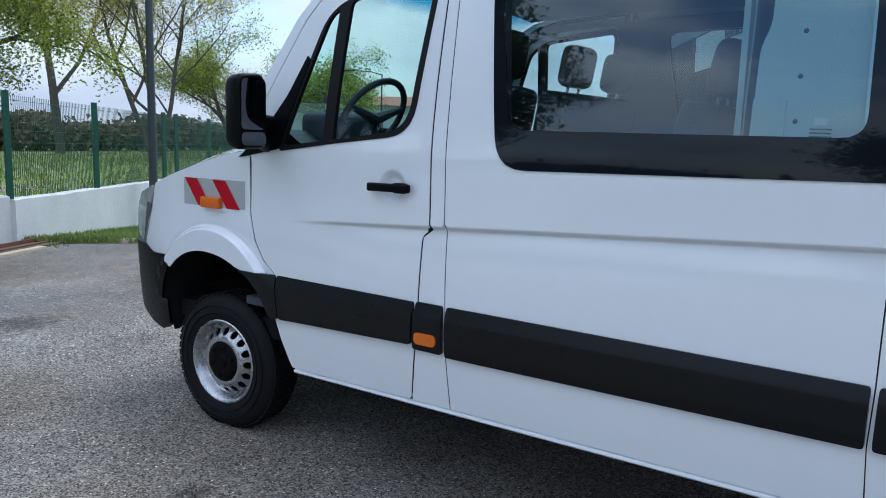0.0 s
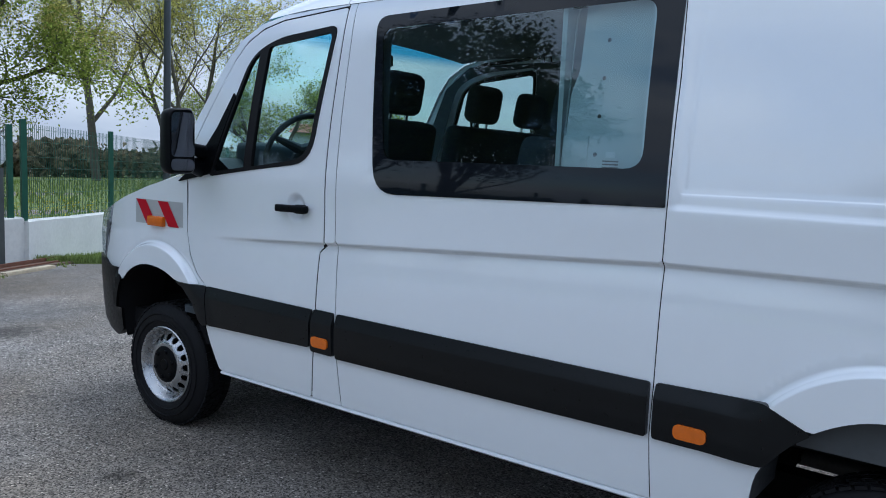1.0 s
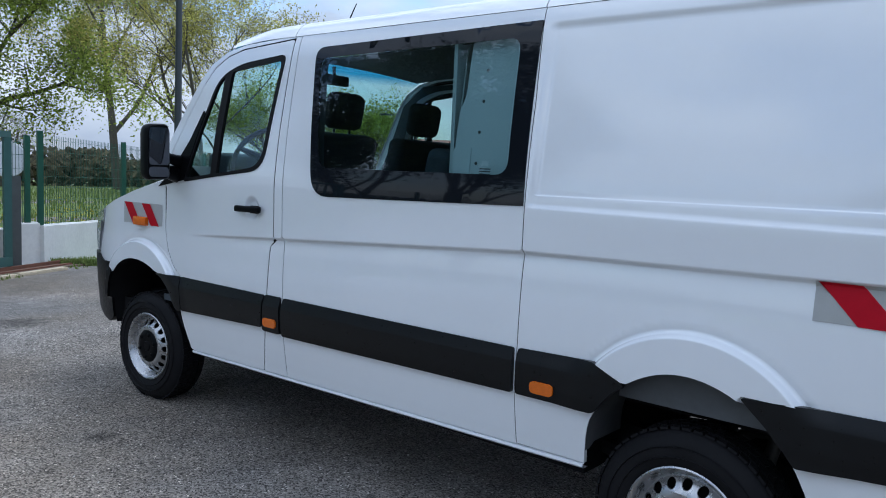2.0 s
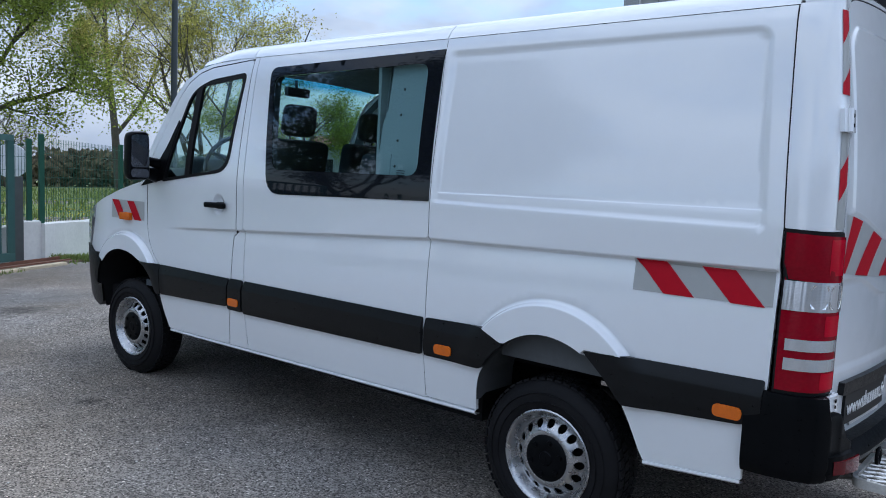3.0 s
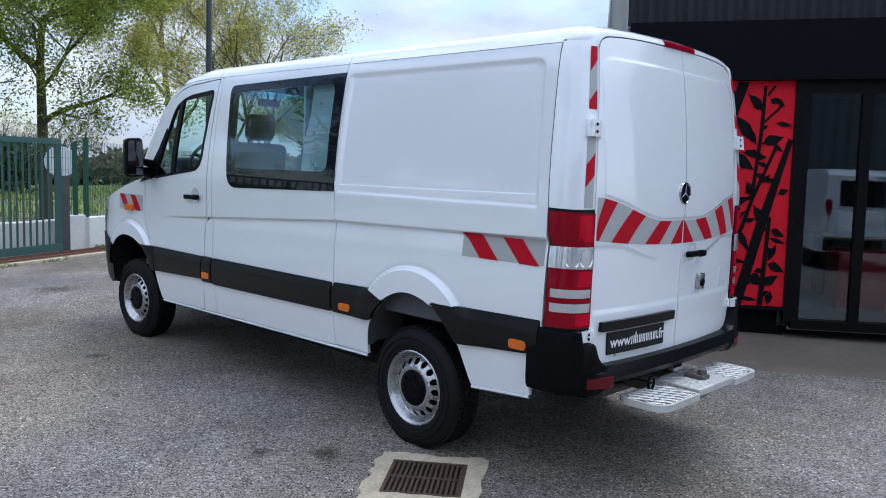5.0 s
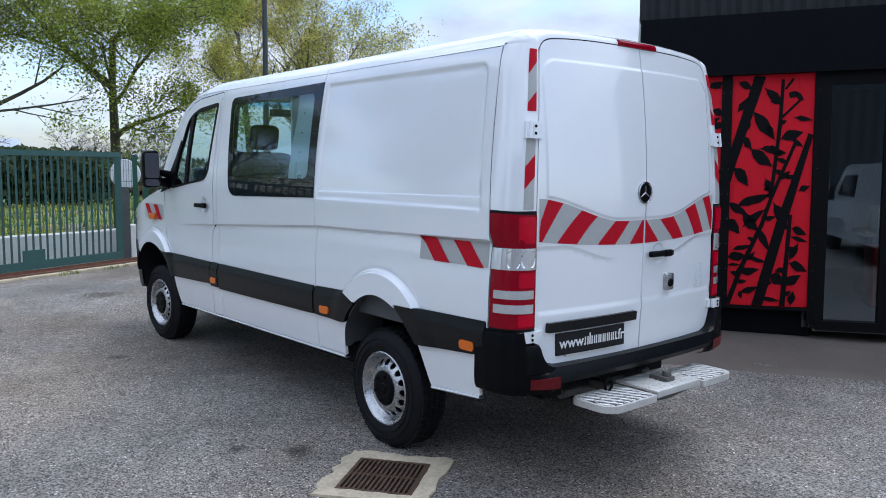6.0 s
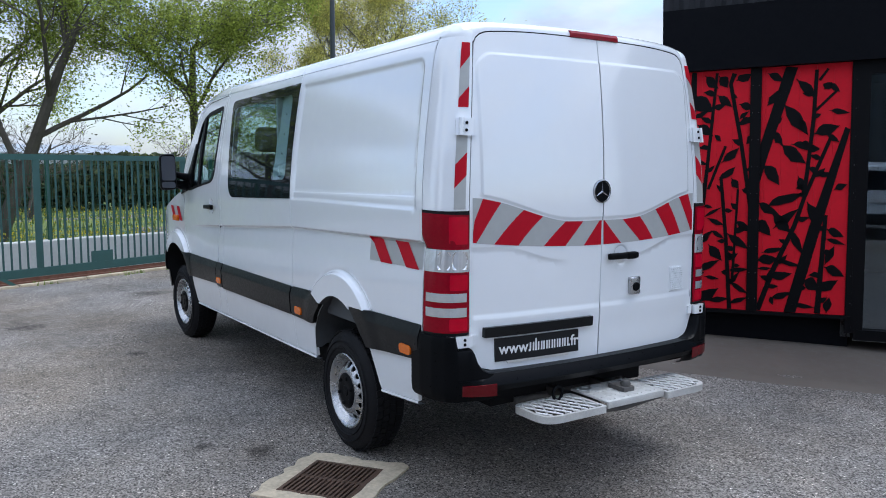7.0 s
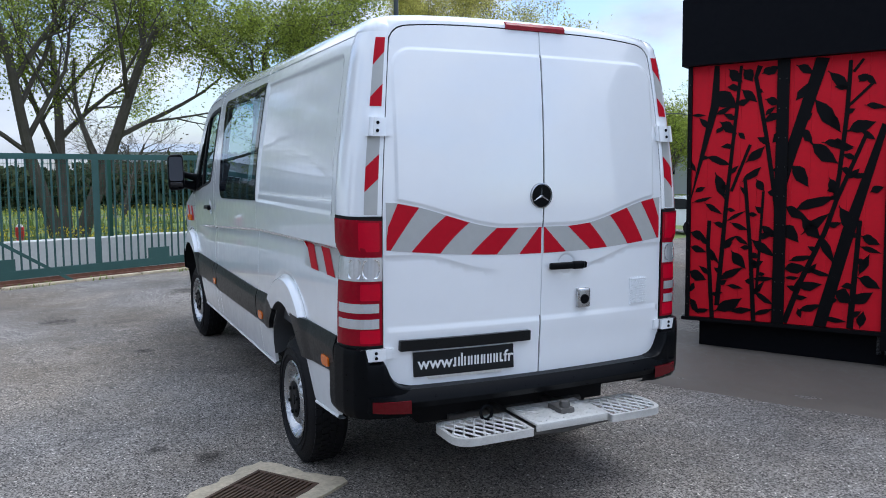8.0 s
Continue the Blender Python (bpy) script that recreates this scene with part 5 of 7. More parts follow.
# ---- the van ----
YC, HW = 3.446, 0.961           # centre line and half width
GROUND = -0.02
HUB_F, HUB_R, TYRE_R = -3.235, 0.50, 0.357
PROFILE_Z = [0.30, 0.41, 0.47, 0.60, 0.70, 0.87, 1.10, 1.30, 1.475, 1.60, 1.75, 1.90, 2.05, 2.20, 2.285, 2.30, 2.33, 2.36, 2.377, 2.39]
PROFILE_D = [0.055, 0.042, 0.033, 0.018, 0.010, 0.002, 0.0, 0.0, -0.004, 0.005, 0.021, 0.043, 0.067, 0.093, 0.117, 0.127, 0.145, 0.185, 0.24, 0.36]


def box_distance(x, z, x0, x1, z0, z1, r):
    """Signed distance to a rounded rectangle, negative inside."""
    cx, cz = (x0 + x1) / 2, (z0 + z1) / 2
    qx, qz = abs(x - cx) - (x1 - x0) / 2 + r, abs(z - cz) - (z1 - z0) / 2 + r
    return math.hypot(max(qx, 0), max(qz, 0)) + min(max(qx, qz), 0) - r


def crease_z(x):
    return 1.187 + 0.058 * (x + 1.785) if x < -0.235 else 1.277 + 0.020 * (x + 0.235)


def groove_z(x):
    """Height of the fine line along the foot of the pressed field."""
    return 1.512 + 0.010 * (x + 0.245)


def flare_foot(x):
    """Height at which the wheel arch flares end, over the rubbing strips."""
    if x < HUB_F:
        return 0.62
    if x < -1.0:
        return 0.864 - 2.0 * max(0.0, -3.03 - x)
    if x < HUB_R:
        return 0.893 - 0.445 * max(0.0, x - 0.125)
    return 0.884 - 2.0 * max(0.0, 0.69 - x)


def side_in(x, z):
    """How far the side's skin lies inside its widest plane."""
    d = sum(np.interp(z + k * 0.022, PROFILE_Z, PROFILE_D) for k in (-2, -1, 0, 1, 2)) / 5 if z < 2.30 else float(np.interp(z, PROFILE_Z, PROFILE_D))
    # the shoulder under the long crease
    c = crease_z(x) - z
    f = smooth((x + 2.75) / 0.7)
    if c > -0.03:
        d += 0.025 * f * smooth((c + 0.010) / 0.018) * math.exp(-max(0, c) / 0.17)
    # the pressed field behind the side window
    if x > -0.35 and z > 1.3:
        field = 1 - smooth((box_distance(x, z, -0.36, 1.400 - 0.085 * (z - 1.5), 1.30, 2.220, 0.07) + 0.032) / 0.034)
        field *= smooth((x + 0.235) / 0.05)
        d += field * (0.008 * smooth((z - 1.458) / 0.022) + 0.004 * smooth((z - groove_z(x)) / 0.006) * smooth((x + 0.20) / 0.02))
    # wheel arch flares
    for cx, cz, rad in ((HUB_R + 0.005, 0.565, 0.495), (HUB_F - 0.02, 0.575, 0.480)):
        r = math.hypot(x - cx, (z - cz))
        if r < rad + 0.04 and z > 0.5:
            foot = smooth((z - flare_foot(x) + 0.006) / 0.010)
            d -= 0.034 * (1 - smooth((r - rad + 0.014) / 0.020)) * foot
            d += 0.005 * math.exp(-((r - rad - 0.014) / 0.009) ** 2) * foot
    # dish behind the door handle
    r = math.hypot(x + 2.060, z - 1.342)
    if r < 0.09:
        d += 0.017 * (1 - smooth((r - 0.030) / 0.044))
    # rounded nose
    if x < -3.55:
        t = -3.55 - x
        d += 0.40 * t * t
        if t > 0.5:
            d += 3.0 * (t - 0.5) ** 2
    return float(d)


def side_lines():
    """Curves along the crease, the pressed field and the flares, so that the mesh follows them."""
    out = []
    for o in (-0.006, -0.001, 0.004):
        out.append([(x, flare_foot(x) + o) for x in np.arange(0.0, 0.36, 0.012)])
        out.append([(x, flare_foot(x) + o) for x in np.arange(0.66, 0.99, 0.012)])
        out.append([(x, flare_foot(x) + o) for x in np.arange(-3.06, -2.80, 0.012)])
    for o in (-0.001, 0.003, 0.007):
        out.append([(x, groove_z(x) + o) for x in np.arange(-0.2, 1.38, 0.016)])
    for o in (-0.013, -0.007, -0.001, 0.005, 0.012, 0.03):
        out.append([(x, crease_z(x) - o) for x in np.arange(-2.75, 1.46, 0.016)])
    for cx, cz, rad in ((HUB_R + 0.005, 0.565, 0.495), (HUB_F - 0.02, 0.575, 0.480)):
        for o in (-0.018, -0.010, -0.002, 0.006, 0.012, 0.018, 0.026):
            out.append([(cx + (rad + o) * math.cos(a), cz + (rad + o) * math.sin(a)) for a in np.arange(0.1, 3.05, 0.03)])
    for r in (0.030, 0.040, 0.050, 0.060, 0.068, 0.076):
        out.append([(-2.060 + r * math.cos(a), 1.342 + r * math.sin(a)) for a in np.arange(0, 6.28, 0.012 / r)])
    for o in (-0.027, -0.018, -0.008, 0.003, 0.012, 0.021):
        base = rounded([(-0.36 - o, 1.478 - o, 0.07 + o), (-0.36 - o, 2.220 + o, 0.07 + o), (1.339 + o, 2.220 + o, 0.07 + o), (1.401 + o, 1.478 - o, 0.07 + o)], 8)
        out.append(densify(base, 0.016))
    return out


LINES = side_lines()


def side_of(s):
    """Maps (x, z, outwards) to the left (s = 1) or right (s = -1) side."""
    return lambda x, z, w: Vector((x, YC - s * (HW - side_in(x, z) + w), z))


def film_top(y):
    return 1.405 + 0.13 * smooth((abs(y - YC) - 0.18) / 0.62)


def film_low(y):
    return 1.270 + 0.045 * ((y - YC) / 0.8) ** 2


def seam_y(z):
    return 3.446 + 0.019 * (z - 0.67)


def rear_x(y, z):
    x = 1.675 - 0.086 * (y - YC) ** 2 - 0.085 * max(0.0, (z - 1.4) / 0.9) ** 1.8
    e = abs(y - YC)
    # the raised upper field, with its sagging lower edge
    low = film_top(y) + 0.002
    field = min(-box_distance(y, z, YC - 0.735, YC + 0.735, 1.2, 2.225, 0.10), z - low)
    if e < 0.78:
        x += 0.006 * smooth((field + 0.004) / 0.018)
    r = math.hypot(y - 3.605, z - 1.208)
    if r < 0.08:
        x -= 0.015 * (1 - smooth((r - 0.028) / 0.034))
    # short swages that run in from the door edges under the film
    if 0.18 < e < 0.80 and z < 1.33:
        zc = 1.200 + 0.085 * smooth((e - 0.24) / 0.40)
        c = zc - z
        x -= 0.006 * smooth((c + 0.004) / 0.012) * math.exp(-max(0.0, c) / 0.09) * smooth((e - 0.20) / 0.14)
    # swage across the lower third
    x += 0.005 * smooth((0.965 - z) / 0.03) * smooth((z - 0.80) / 0.12) * (1 if e < 0.78 else 0)
    return x


def rear_of(y, z, w):
    return Vector((rear_x(y, z) + w, y, z))


def door_edge(z):
    return 2.645 + 0.065 * max(0.0, (z - 1.45) / 0.83) ** 1.4


def corner_of(s):
    """Maps (u, z, outwards) round the rear corner: u = 0 at the side, 1 at the rear door."""
    def to3(u, z, w):
        xs = 1.462 - 0.052 * max(0.0, (z - 1.45) / 0.83)
        ys = YC - HW + side_in(xs, z)
        ye = max(door_edge(z), ys + 0.05)
        xe = 1.675 - 0.086 * (ye - YC) ** 2 - 0.085 * max(0.0, (z - 1.4) / 0.9) ** 1.8
        cx, cy = xe + 0.012, ys + 0.004
        x = (1 - u) ** 2 * xs + 2 * u * (1 - u) * cx + u * u * xe
        y = (1 - u) ** 2 * ys + 2 * u * (1 - u) * cy + u * u * ye
        dx = 2 * (1 - u) * (cx - xs) + 2 * u * (xe - cx)
        dy = 2 * (1 - u) * (cy - ys) + 2 * u * (ye - cy)
        k = math.hypot(dx, dy) or 1
        x, y = x + w * dy / k, y - w * dx / k
        return Vector((x, y if s > 0 else 2 * YC - y, z))
    return to3


van = thing("van", pose(-1.3, YC, GROUND), "white crew van with red and grey hazard stripes on asphalt", "van")
LEFT, RIGHT = side_of(1), side_of(-1)

WINDOW_FRONT = rounded([(-2.752, 1.458, 0.03), (-2.50, 2.082, 0.10), (-2.31, 2.158, 0.12), (-1.897, 2.192, 0.05), (-1.965, 1.555, 0.13), (-2.40, 1.505, 0.0)])
ARCH_REAR = [(0.092, 0.36), (0.094, 0.62), (0.140, 0.71), (0.22, 0.80), (0.31, 0.865), (0.40, 0.905), (0.49, 0.918), (0.58, 0.908), (0.67, 0.877), (0.755, 0.82), (0.83, 0.74), (0.885, 0.65), (0.925, 0.56), (0.965, 0.46), (0.985, 0.36)]
ARCH_FRONT = [(-3.64, 0.33), (-3.665, 0.50), (-3.655, 0.64), (-3.62, 0.75), (-3.55, 0.84), (-3.46, 0.895), (-3.36, 0.925), (-3.26, 0.93), (-3.15, 0.917), (-3.05, 0.885), (-2.95, 0.83), (-2.86, 0.755), (-2.808, 0.65), (-2.770, 0.53), (-2.715, 0.40), (-2.695, 0.33)]


def eased(pts, rounds=2):
    """Corners of an open line cut off again and again."""
    for _ in range(rounds):
        out = [pts[0]]
        for a, b in zip(pts, pts[1:]):
            out += [(mix(a[0], b[0], 0.25), mix(a[1], b[1], 0.25)), (mix(a[0], b[0], 0.75), mix(a[1], b[1], 0.75))]
        pts = out + [pts[-1]]
    return pts


ARCH_REAR, ARCH_FRONT = eased(ARCH_REAR), eased(ARCH_FRONT)
GUT = 2.283


DOOR_TOP = [(-2.99, 1.47), (-2.90, 1.63), (-2.64, 2.05), (-2.55, 2.145), (-2.44, 2.205), (-2.30, 2.238), (-1.858, 2.268)]


def van_side(s):
    to3 = side_of(s)
    # front wing
    wing = [(-2.955, 1.455), (-3.12, 1.430), (-3.35, 1.375), (-3.60, 1.300), (-3.76, 1.245), (-3.80, 1.12), (-3.86, 1.0), (-3.92, 0.90), (-3.80, 0.855), (-3.66, 0.865), (-3.60, 0.80)] \
        + [p for p in ARCH_FRONT if -3.56 < p[0] < -2.84 and p[1] > 0.7] + [(-2.80, 0.70), (-2.762, 0.72), (-2.782, 0.863), (-2.87, 0.93), (-2.928, 1.02), (-2.956, 1.147)]
    panel("front_wing", wing, M_PAINT, van, to3, res=0.022, lines=LINES, exact=True)
    # front door with its window opening
    door = [(-2.940, 1.425), (-2.950, 1.147), (-2.920, 1.02), (-2.862, 0.93), (-2.774, 0.863), (-2.790, 0.70), (-2.798, 0.655), (-2.765, 0.55), (-2.705, 0.414), (-1.966, 0.429), (-1.935, 0.69), (-1.922, 0.865), (-1.914, 1.145), (-1.868, 1.180), (-1.866, 1.6), (-1.862, 2.0)] + DOOR_TOP[::-1]
    d_ob = panel("front_door", rounded([(*p, 0.02) for p in door], 3), M_PAINT, van, to3, [WINDOW_FRONT], res=0.022, lines=LINES, exact=True)
    # rubber surround and panes of the front door
    inner = rounded([(-2.722, 1.483, 0.02), (-2.492, 2.050, 0.07), (-2.435, 2.090, 0.0), (-2.462, 1.517, 0.0)])
    inner2 = rounded([(-2.405, 1.523, 0.0), (-2.372, 2.118, 0.03), (-1.925, 2.160, 0.04), (-1.992, 1.578, 0.11), (-2.30, 1.535, 0.0)])
    panel("window_surround", WINDOW_FRONT, M_RUBBER, d_ob, to3, [inner, inner2], lift=0.004, fold=0.02, label="black rubber window surround")
    panel("quarter_pane", inner, M_GLASS_DOOR, d_ob, to3, lift=-0.006, fold=0, res=0.06, label="triangular front quarter pane")
    panel("door_pane", inner2, M_GLASS_DOOR, d_ob, to3, lift=-0.008, fold=0, res=0.06, label="clear door glass")
    # pillar between the doors
    pillar = [(-1.958, 0.429), (-1.927, 0.69), (-1.914, 0.865), (-1.906, 1.14), (-1.860, 1.176), (-1.858, 1.6), (-1.854, 2.0), (-1.850, GUT), (-1.808, GUT), (-1.795, 1.7), (-1.793, 1.184), (-1.783, 0.872), (-1.777, 0.66), (-1.762, 0.433)]
    panel("door_pillar", pillar, M_PAINT, van, to3, res=0.022, lines=LINES, exact=True)
    # roof side rail over the front door and the windscreen pillar
    rail = [(-3.045, 1.49), (-2.905, 1.75), (-2.70, 2.06), (-2.60, 2.165), (-2.46, 2.235), (-2.30, 2.268), (-2.0, GUT), (-1.858, GUT)] + [(x, z + 0.008) for x, z in DOOR_TOP[::-1]]
    panel("windscreen_pillar", rail, M_PAINT, van, to3, res=0.022, exact=True)
    # middle panel with the large bonded window
    mid = [(-1.756, 0.433), (-1.772, 0.66), (-1.778, 0.872), (-1.788, 1.184), (-1.790, 1.7), (-1.803, GUT), (-0.262, GUT), (-0.240, 1.9), (-0.236, 1.5), (-0.240, 1.27), (-0.240, 0.88), (-0.246, 0.69), (-0.236, 0.462)]
    hole = rounded([(-1.54, 1.53, 0.08), (-1.625, 2.15, 0.06), (-0.36, 2.17, 0.06), (-0.34, 1.56, 0.06)])
    m_ob = panel("middle_panel", mid, M_PAINT, van, to3, [hole], res=0.022, lines=LINES, exact=True)
    outer = rounded([(-1.553, 1.436, 0.12), (-1.655, 2.208, 0.07), (-0.258, 2.230, 0.004), (-0.240, 1.468, 0.004)])
    clear = rounded([(-1.508, 1.585, 0.06), (-1.610, 2.150, 0.06), (-0.352, 2.165, 0.06), (-0.332, 1.590, 0.07)])
    panel("window_border", outer, M_FRIT, m_ob, to3, [clear], lift=0.004, fold=0.008, label="black printed window border")
    panel("side_pane", clear, M_GLASS_DARK, m_ob, to3, lift=0.0035, fold=0, res=0.06, label="dark tinted side glass")
    # rear quarter
    rq = [(-0.2315, 0.466), (-0.2425, 0.69), (-0.2355, 0.88), (-0.2355, 1.27), (-0.2315, 1.5), (-0.2355, 1.9), (-0.2575, GUT), (1.4055, GUT), (1.4265, 1.95), (1.4565, 1.47), (1.448, 0.90), (1.438, 0.74), (1.372, 0.725), (1.372, 0.50), (0.968, 0.465)] + [p for p in ARCH_REAR[::-1] if p[1] > 0.48] + [(0.092, 0.47)]
    panel("rear_quarter", rq, M_PAINT, van, to3, res=0.022, lines=LINES, exact=True)
    # dark strips set into the gaps between panels, standing in for their shade
    seams = ([(-2.945, 1.43), (-2.953, 1.147), (-2.924, 1.02), (-2.866, 0.93), (-2.778, 0.863)],
             [(-1.964, 0.46), (-1.931, 0.69), (-1.918, 0.865), (-1.910, 1.143), (-1.864, 1.178), (-1.862, 1.6), (-1.858, 2.0), (-1.854, 2.27)],
             [(-1.757, 0.455), (-1.771, 0.66), (-1.777, 0.872), (-1.787, 1.184), (-1.789, 1.7), (-1.802, GUT)],
             [(-0.231, 0.466), (-0.242, 0.69), (-0.235, 0.88), (-0.235, 1.27), (-0.231, 1.5), (-0.235, 1.9), (-0.257, GUT)],
             [(1.459, 1.46), (1.4290, 1.95), (1.408, GUT)],
             DOOR_TOP)
    for line in seams:
        d = densify(line + line[-2:0:-1], 0.02)
        d = d[:len(d) // 2 + 1]
        rows = []
        for i, p in enumerate(d):
            a, b = d[max(0, i - 1)], d[min(len(d) - 1, i + 1)]
            t = Vector((b[0] - a[0], b[1] - a[1])).normalized()
            rows.append([to3(p[0] - t.y * k, p[1] + t.x * k, -0.003) for k in (-0.012, 0, 0.012)])
        part("gap_strip", bm_grid(rows), M_RUBBER, van)
    # sill lips
    bm = bmesh.new()
    for x0, x1, z0, z1 in ((-2.69, 0.088, 0.408, 0.462), (0.97, 1.37, 0.462, 0.497)):
        rows = []
        for k in range(25):
            x = mix(x0, x1, k / 24)
            z = mix(z0, z1, k / 24)
            o = to3(x, z, 0)
            rows.append([o + Vector((0, s * a, b)) for a, b in ((0.012, 0.004), (-0.004, 0.0), (-0.006, -0.010), (0.004, -0.018), (0.04, -0.018))])
        bm_grid(rows, bm)
    part("sill", bm, M_PAINT, van)
    # black rubbing strips
    strips = [[(-3.03, 0.862), (-2.775, 0.868), (-2.752, 0.660), (-2.79, 0.648), (-2.815, 0.67), (-2.875, 0.77), (-2.96, 0.84)],
              [(-2.768, 0.868), (-1.935, 0.868), (-1.945, 0.685), (-2.745, 0.655)],
              [(-1.922, 0.872), (-1.787, 0.872), (-1.787, 0.668), (-1.934, 0.668)],
              [(-1.766, 0.872), (-0.248, 0.880), (-0.250, 0.688), (-1.768, 0.662)],
              [(-0.226, 0.882), (0.130, 0.893), (0.270, 0.830), (0.224, 0.794), (0.186, 0.754), (0.150, 0.704), (0.130, 0.690), (-0.229, 0.688)],
              [(0.690, 0.882), (0.87, 0.892), (1.440, 0.905), (1.432, 0.745), (1.36, 0.722), (0.878, 0.685), (0.864, 0.70), (0.834, 0.74), (0.780, 0.80)]]
    def strip_top(x):
        return mix(0.868, 0.905, (x + 2.77) / 4.2)

    def bevelled(x, z, w):
        low = mix(0.652, 0.735, (x + 2.75) / 4.2)
        base = sum(np.interp(z + k * 0.022, PROFILE_Z, PROFILE_D) for k in (-2, -1, 0, 1, 2)) / 5
        slope = 0.020
        for cx, cz in ((HUB_R + 0.005, 0.565), (HUB_F - 0.02, 0.575)):
            near = 1 - smooth((math.hypot(x - cx, z - cz) - 0.45) / 0.13)
            base -= 0.011 * near
            slope *= 1 - near
        skin = Vector((x, YC - s * (HW - base), z))
        return skin + Vector((0, -s, 0)) * (w - slope * max(0.0, 1 - (strip_top(x) - z) / 0.062) - 0.005 * (1 - smooth((z - low) / 0.02)))

    ridge = [[(x, strip_top(x) - 0.062 + o) for x in np.arange(-3.0, 1.44, 0.016)] for o in (-0.003, 0.003)]
    for o in strips:
        panel("rubbing_strip", rounded([(*p, 0.012) for p in o], 3), M_BLACK, van, bevelled, lift=0.022, fold=0.026, res=0.02, label="black plastic rubbing strip", lines=ridge)
    # amber side markers
    for x, z in ((-1.862, 0.722), (-0.096, 0.738), (1.315, 0.762)):
        o = rounded([(x - 0.055, z - 0.025, 0.022), (x - 0.055, z + 0.025, 0.022), (x + 0.055, z + 0.026, 0.022), (x + 0.055, z - 0.024, 0.022)])
        lamp = panel("marker_lamp", o, M_AMBER, van, to3, lift=0.031, fold=0.014, res=0.02, label="amber side marker lamp")
    # indicator repeater on the wing
    bm = bm_box(0, 0, 0, 0.145, 0.035, 0.058, 0.012)
    o = to3(-3.235, 1.182, 0.014)
    bm.transform(Matrix.Translation(o) @ Matrix.Rotation(s * radians(2), 4, "Z"))
    part("indicator", bm, M_AMBER, van, "amber indicator repeater")
    # hazard stripes on wing and rear quarter
    film = ((-3.475, -2.992, 1.158, 1.298, (-3.465, -3.240)), (0.884, 1.440, 1.172, 1.303, (0.893, 1.162)))
    for x0, x1, z0, z1, reds in film:
        g = panel("stripe_field", [(x0, z0), (x0, z1), (x1, z1 + 0.004), (x1, z0 + 0.006)], M_GREY_FILM, van, to3, lift=0.0015, fold=0, res=0.02, label="grey reflective film")
        for r in reds:
            w, sh = (0.102, 0.110) if x0 < 0 else (0.128, 0.124)
            panel("red_stripe", [(r + sh, z0 + 0.001), (r, z1 - 0.001), (r + w, z1 - 0.001), (r + w + sh, z0 + 0.001)], M_RED_FILM, g, to3, lift=0.0042, fold=0, res=0.012)
    # headlamp
    panel("headlamp", rounded([(-3.775, 1.235, 0.02), (-3.96, 1.180, 0.03), (-4.06, 1.05, 0.02), (-4.03, 0.93, 0.02), (-3.93, 0.905, 0.02), (-3.865, 1.0, 0.0), (-3.808, 1.12, 0.0)]), M_LAMP_CLEAR, van, to3, lift=0.006, fold=0.03, label="clear headlamp")
    panel("headlamp_bezel", rounded([(-3.80, 1.13, 0), (-3.86, 1.14, 0.01), (-3.915, 0.96, 0.01), (-3.93, 0.912, 0), (-3.868, 1.0, 0)]), M_LINER, van, to3, lift=0.008, fold=0.004)
    # front bumper
    bump = [(-3.655, 0.865), (-3.80, 0.860), (-3.93, 0.895), (-4.10, 0.90), (-4.22, 0.90), (-4.22, 0.58), (-4.06, 0.50), (-3.90, 0.445), (-3.75, 0.425)] + [(x - 0.004, z) for x, z in ARCH_FRONT if x < -3.57 and 0.44 < z < 0.82]
    panel("front_bumper", rounded([(*p, 0.015) for p in bump], 3), M_BUMPER, van, to3, lift=0.012, fold=0.04, label="dark grey plastic bumper")
    # door handle in its recess
    bm = bm_box(0, 0, 0, 0.225, 0.026, 0.036, 0.012, seg=3)
    bm_box(0.06, -s * -0.004, 0, 0.07, 0.03, 0.044, 0.013, bm=bm, seg=3)
    bm.transform(Matrix.Translation(to3(-2.19, 1.336, 0.028) + Vector((0.128, 0, 0))) @ Matrix.Rotation(radians(-1), 4, "Y"))
    h = part("door_handle", bm, M_BUMPER, d_ob, "black plastic door handle")
    bm = bm_lathe([(0.0, 0.004), (0.010, 0.004), (0.012, 0.0)], (0, 0, 0), "y", 16)
    bm.transform(Matrix.Translation(to3(-1.975, 1.336, 0.030)) @ Matrix.Diagonal((1, -s, 1, 1)))
    part("door_lock", bm, M_STEEL, van)
    # mirror
    bm = bmesh.new()
    rows = []
    for k, (dy, sc) in enumerate(((0.0, 0.88), (0.012, 0.97), (0.05, 1.0), (0.10, 0.96), (0.135, 0.82), (0.15, 0.5))):
        ring = [(u, v) for u, v in rounded([(-0.105, -0.185, 0.05), (-0.11, 0.18, 0.06), (0.09, 0.19, 0.05), (0.105, -0.18, 0.05)], 6)]
        rows.append([Vector((-dy, u * sc, v * (0.5 + 0.5 * sc))) for u, v in ring])
    bm_grid(rows, bm, closed_v=True)
    bm.faces.new([v for v in bm.verts[:len(rows[0])]])
    bm.faces.new([v for v in bm.verts[-len(rows[0]):]])
    bmesh.ops.recalc_face_normals(bm, faces=bm.faces)
    my = YC - s * (HW + 0.195)
    mm = Matrix.Translation((-2.70, my, 1.632)) @ Matrix.Diagonal((0.85, 0.70, 0.90, 1)) @ Matrix.Rotation(radians(-6 * s), 4, "Z")
    if s < 0:
        mm = mm @ Matrix.Diagonal((1, -1, 1, 1))
    bm.transform(mm)
    mir = part("wing_mirror", bm, M_BUMPER, van, "black wing mirror housing")
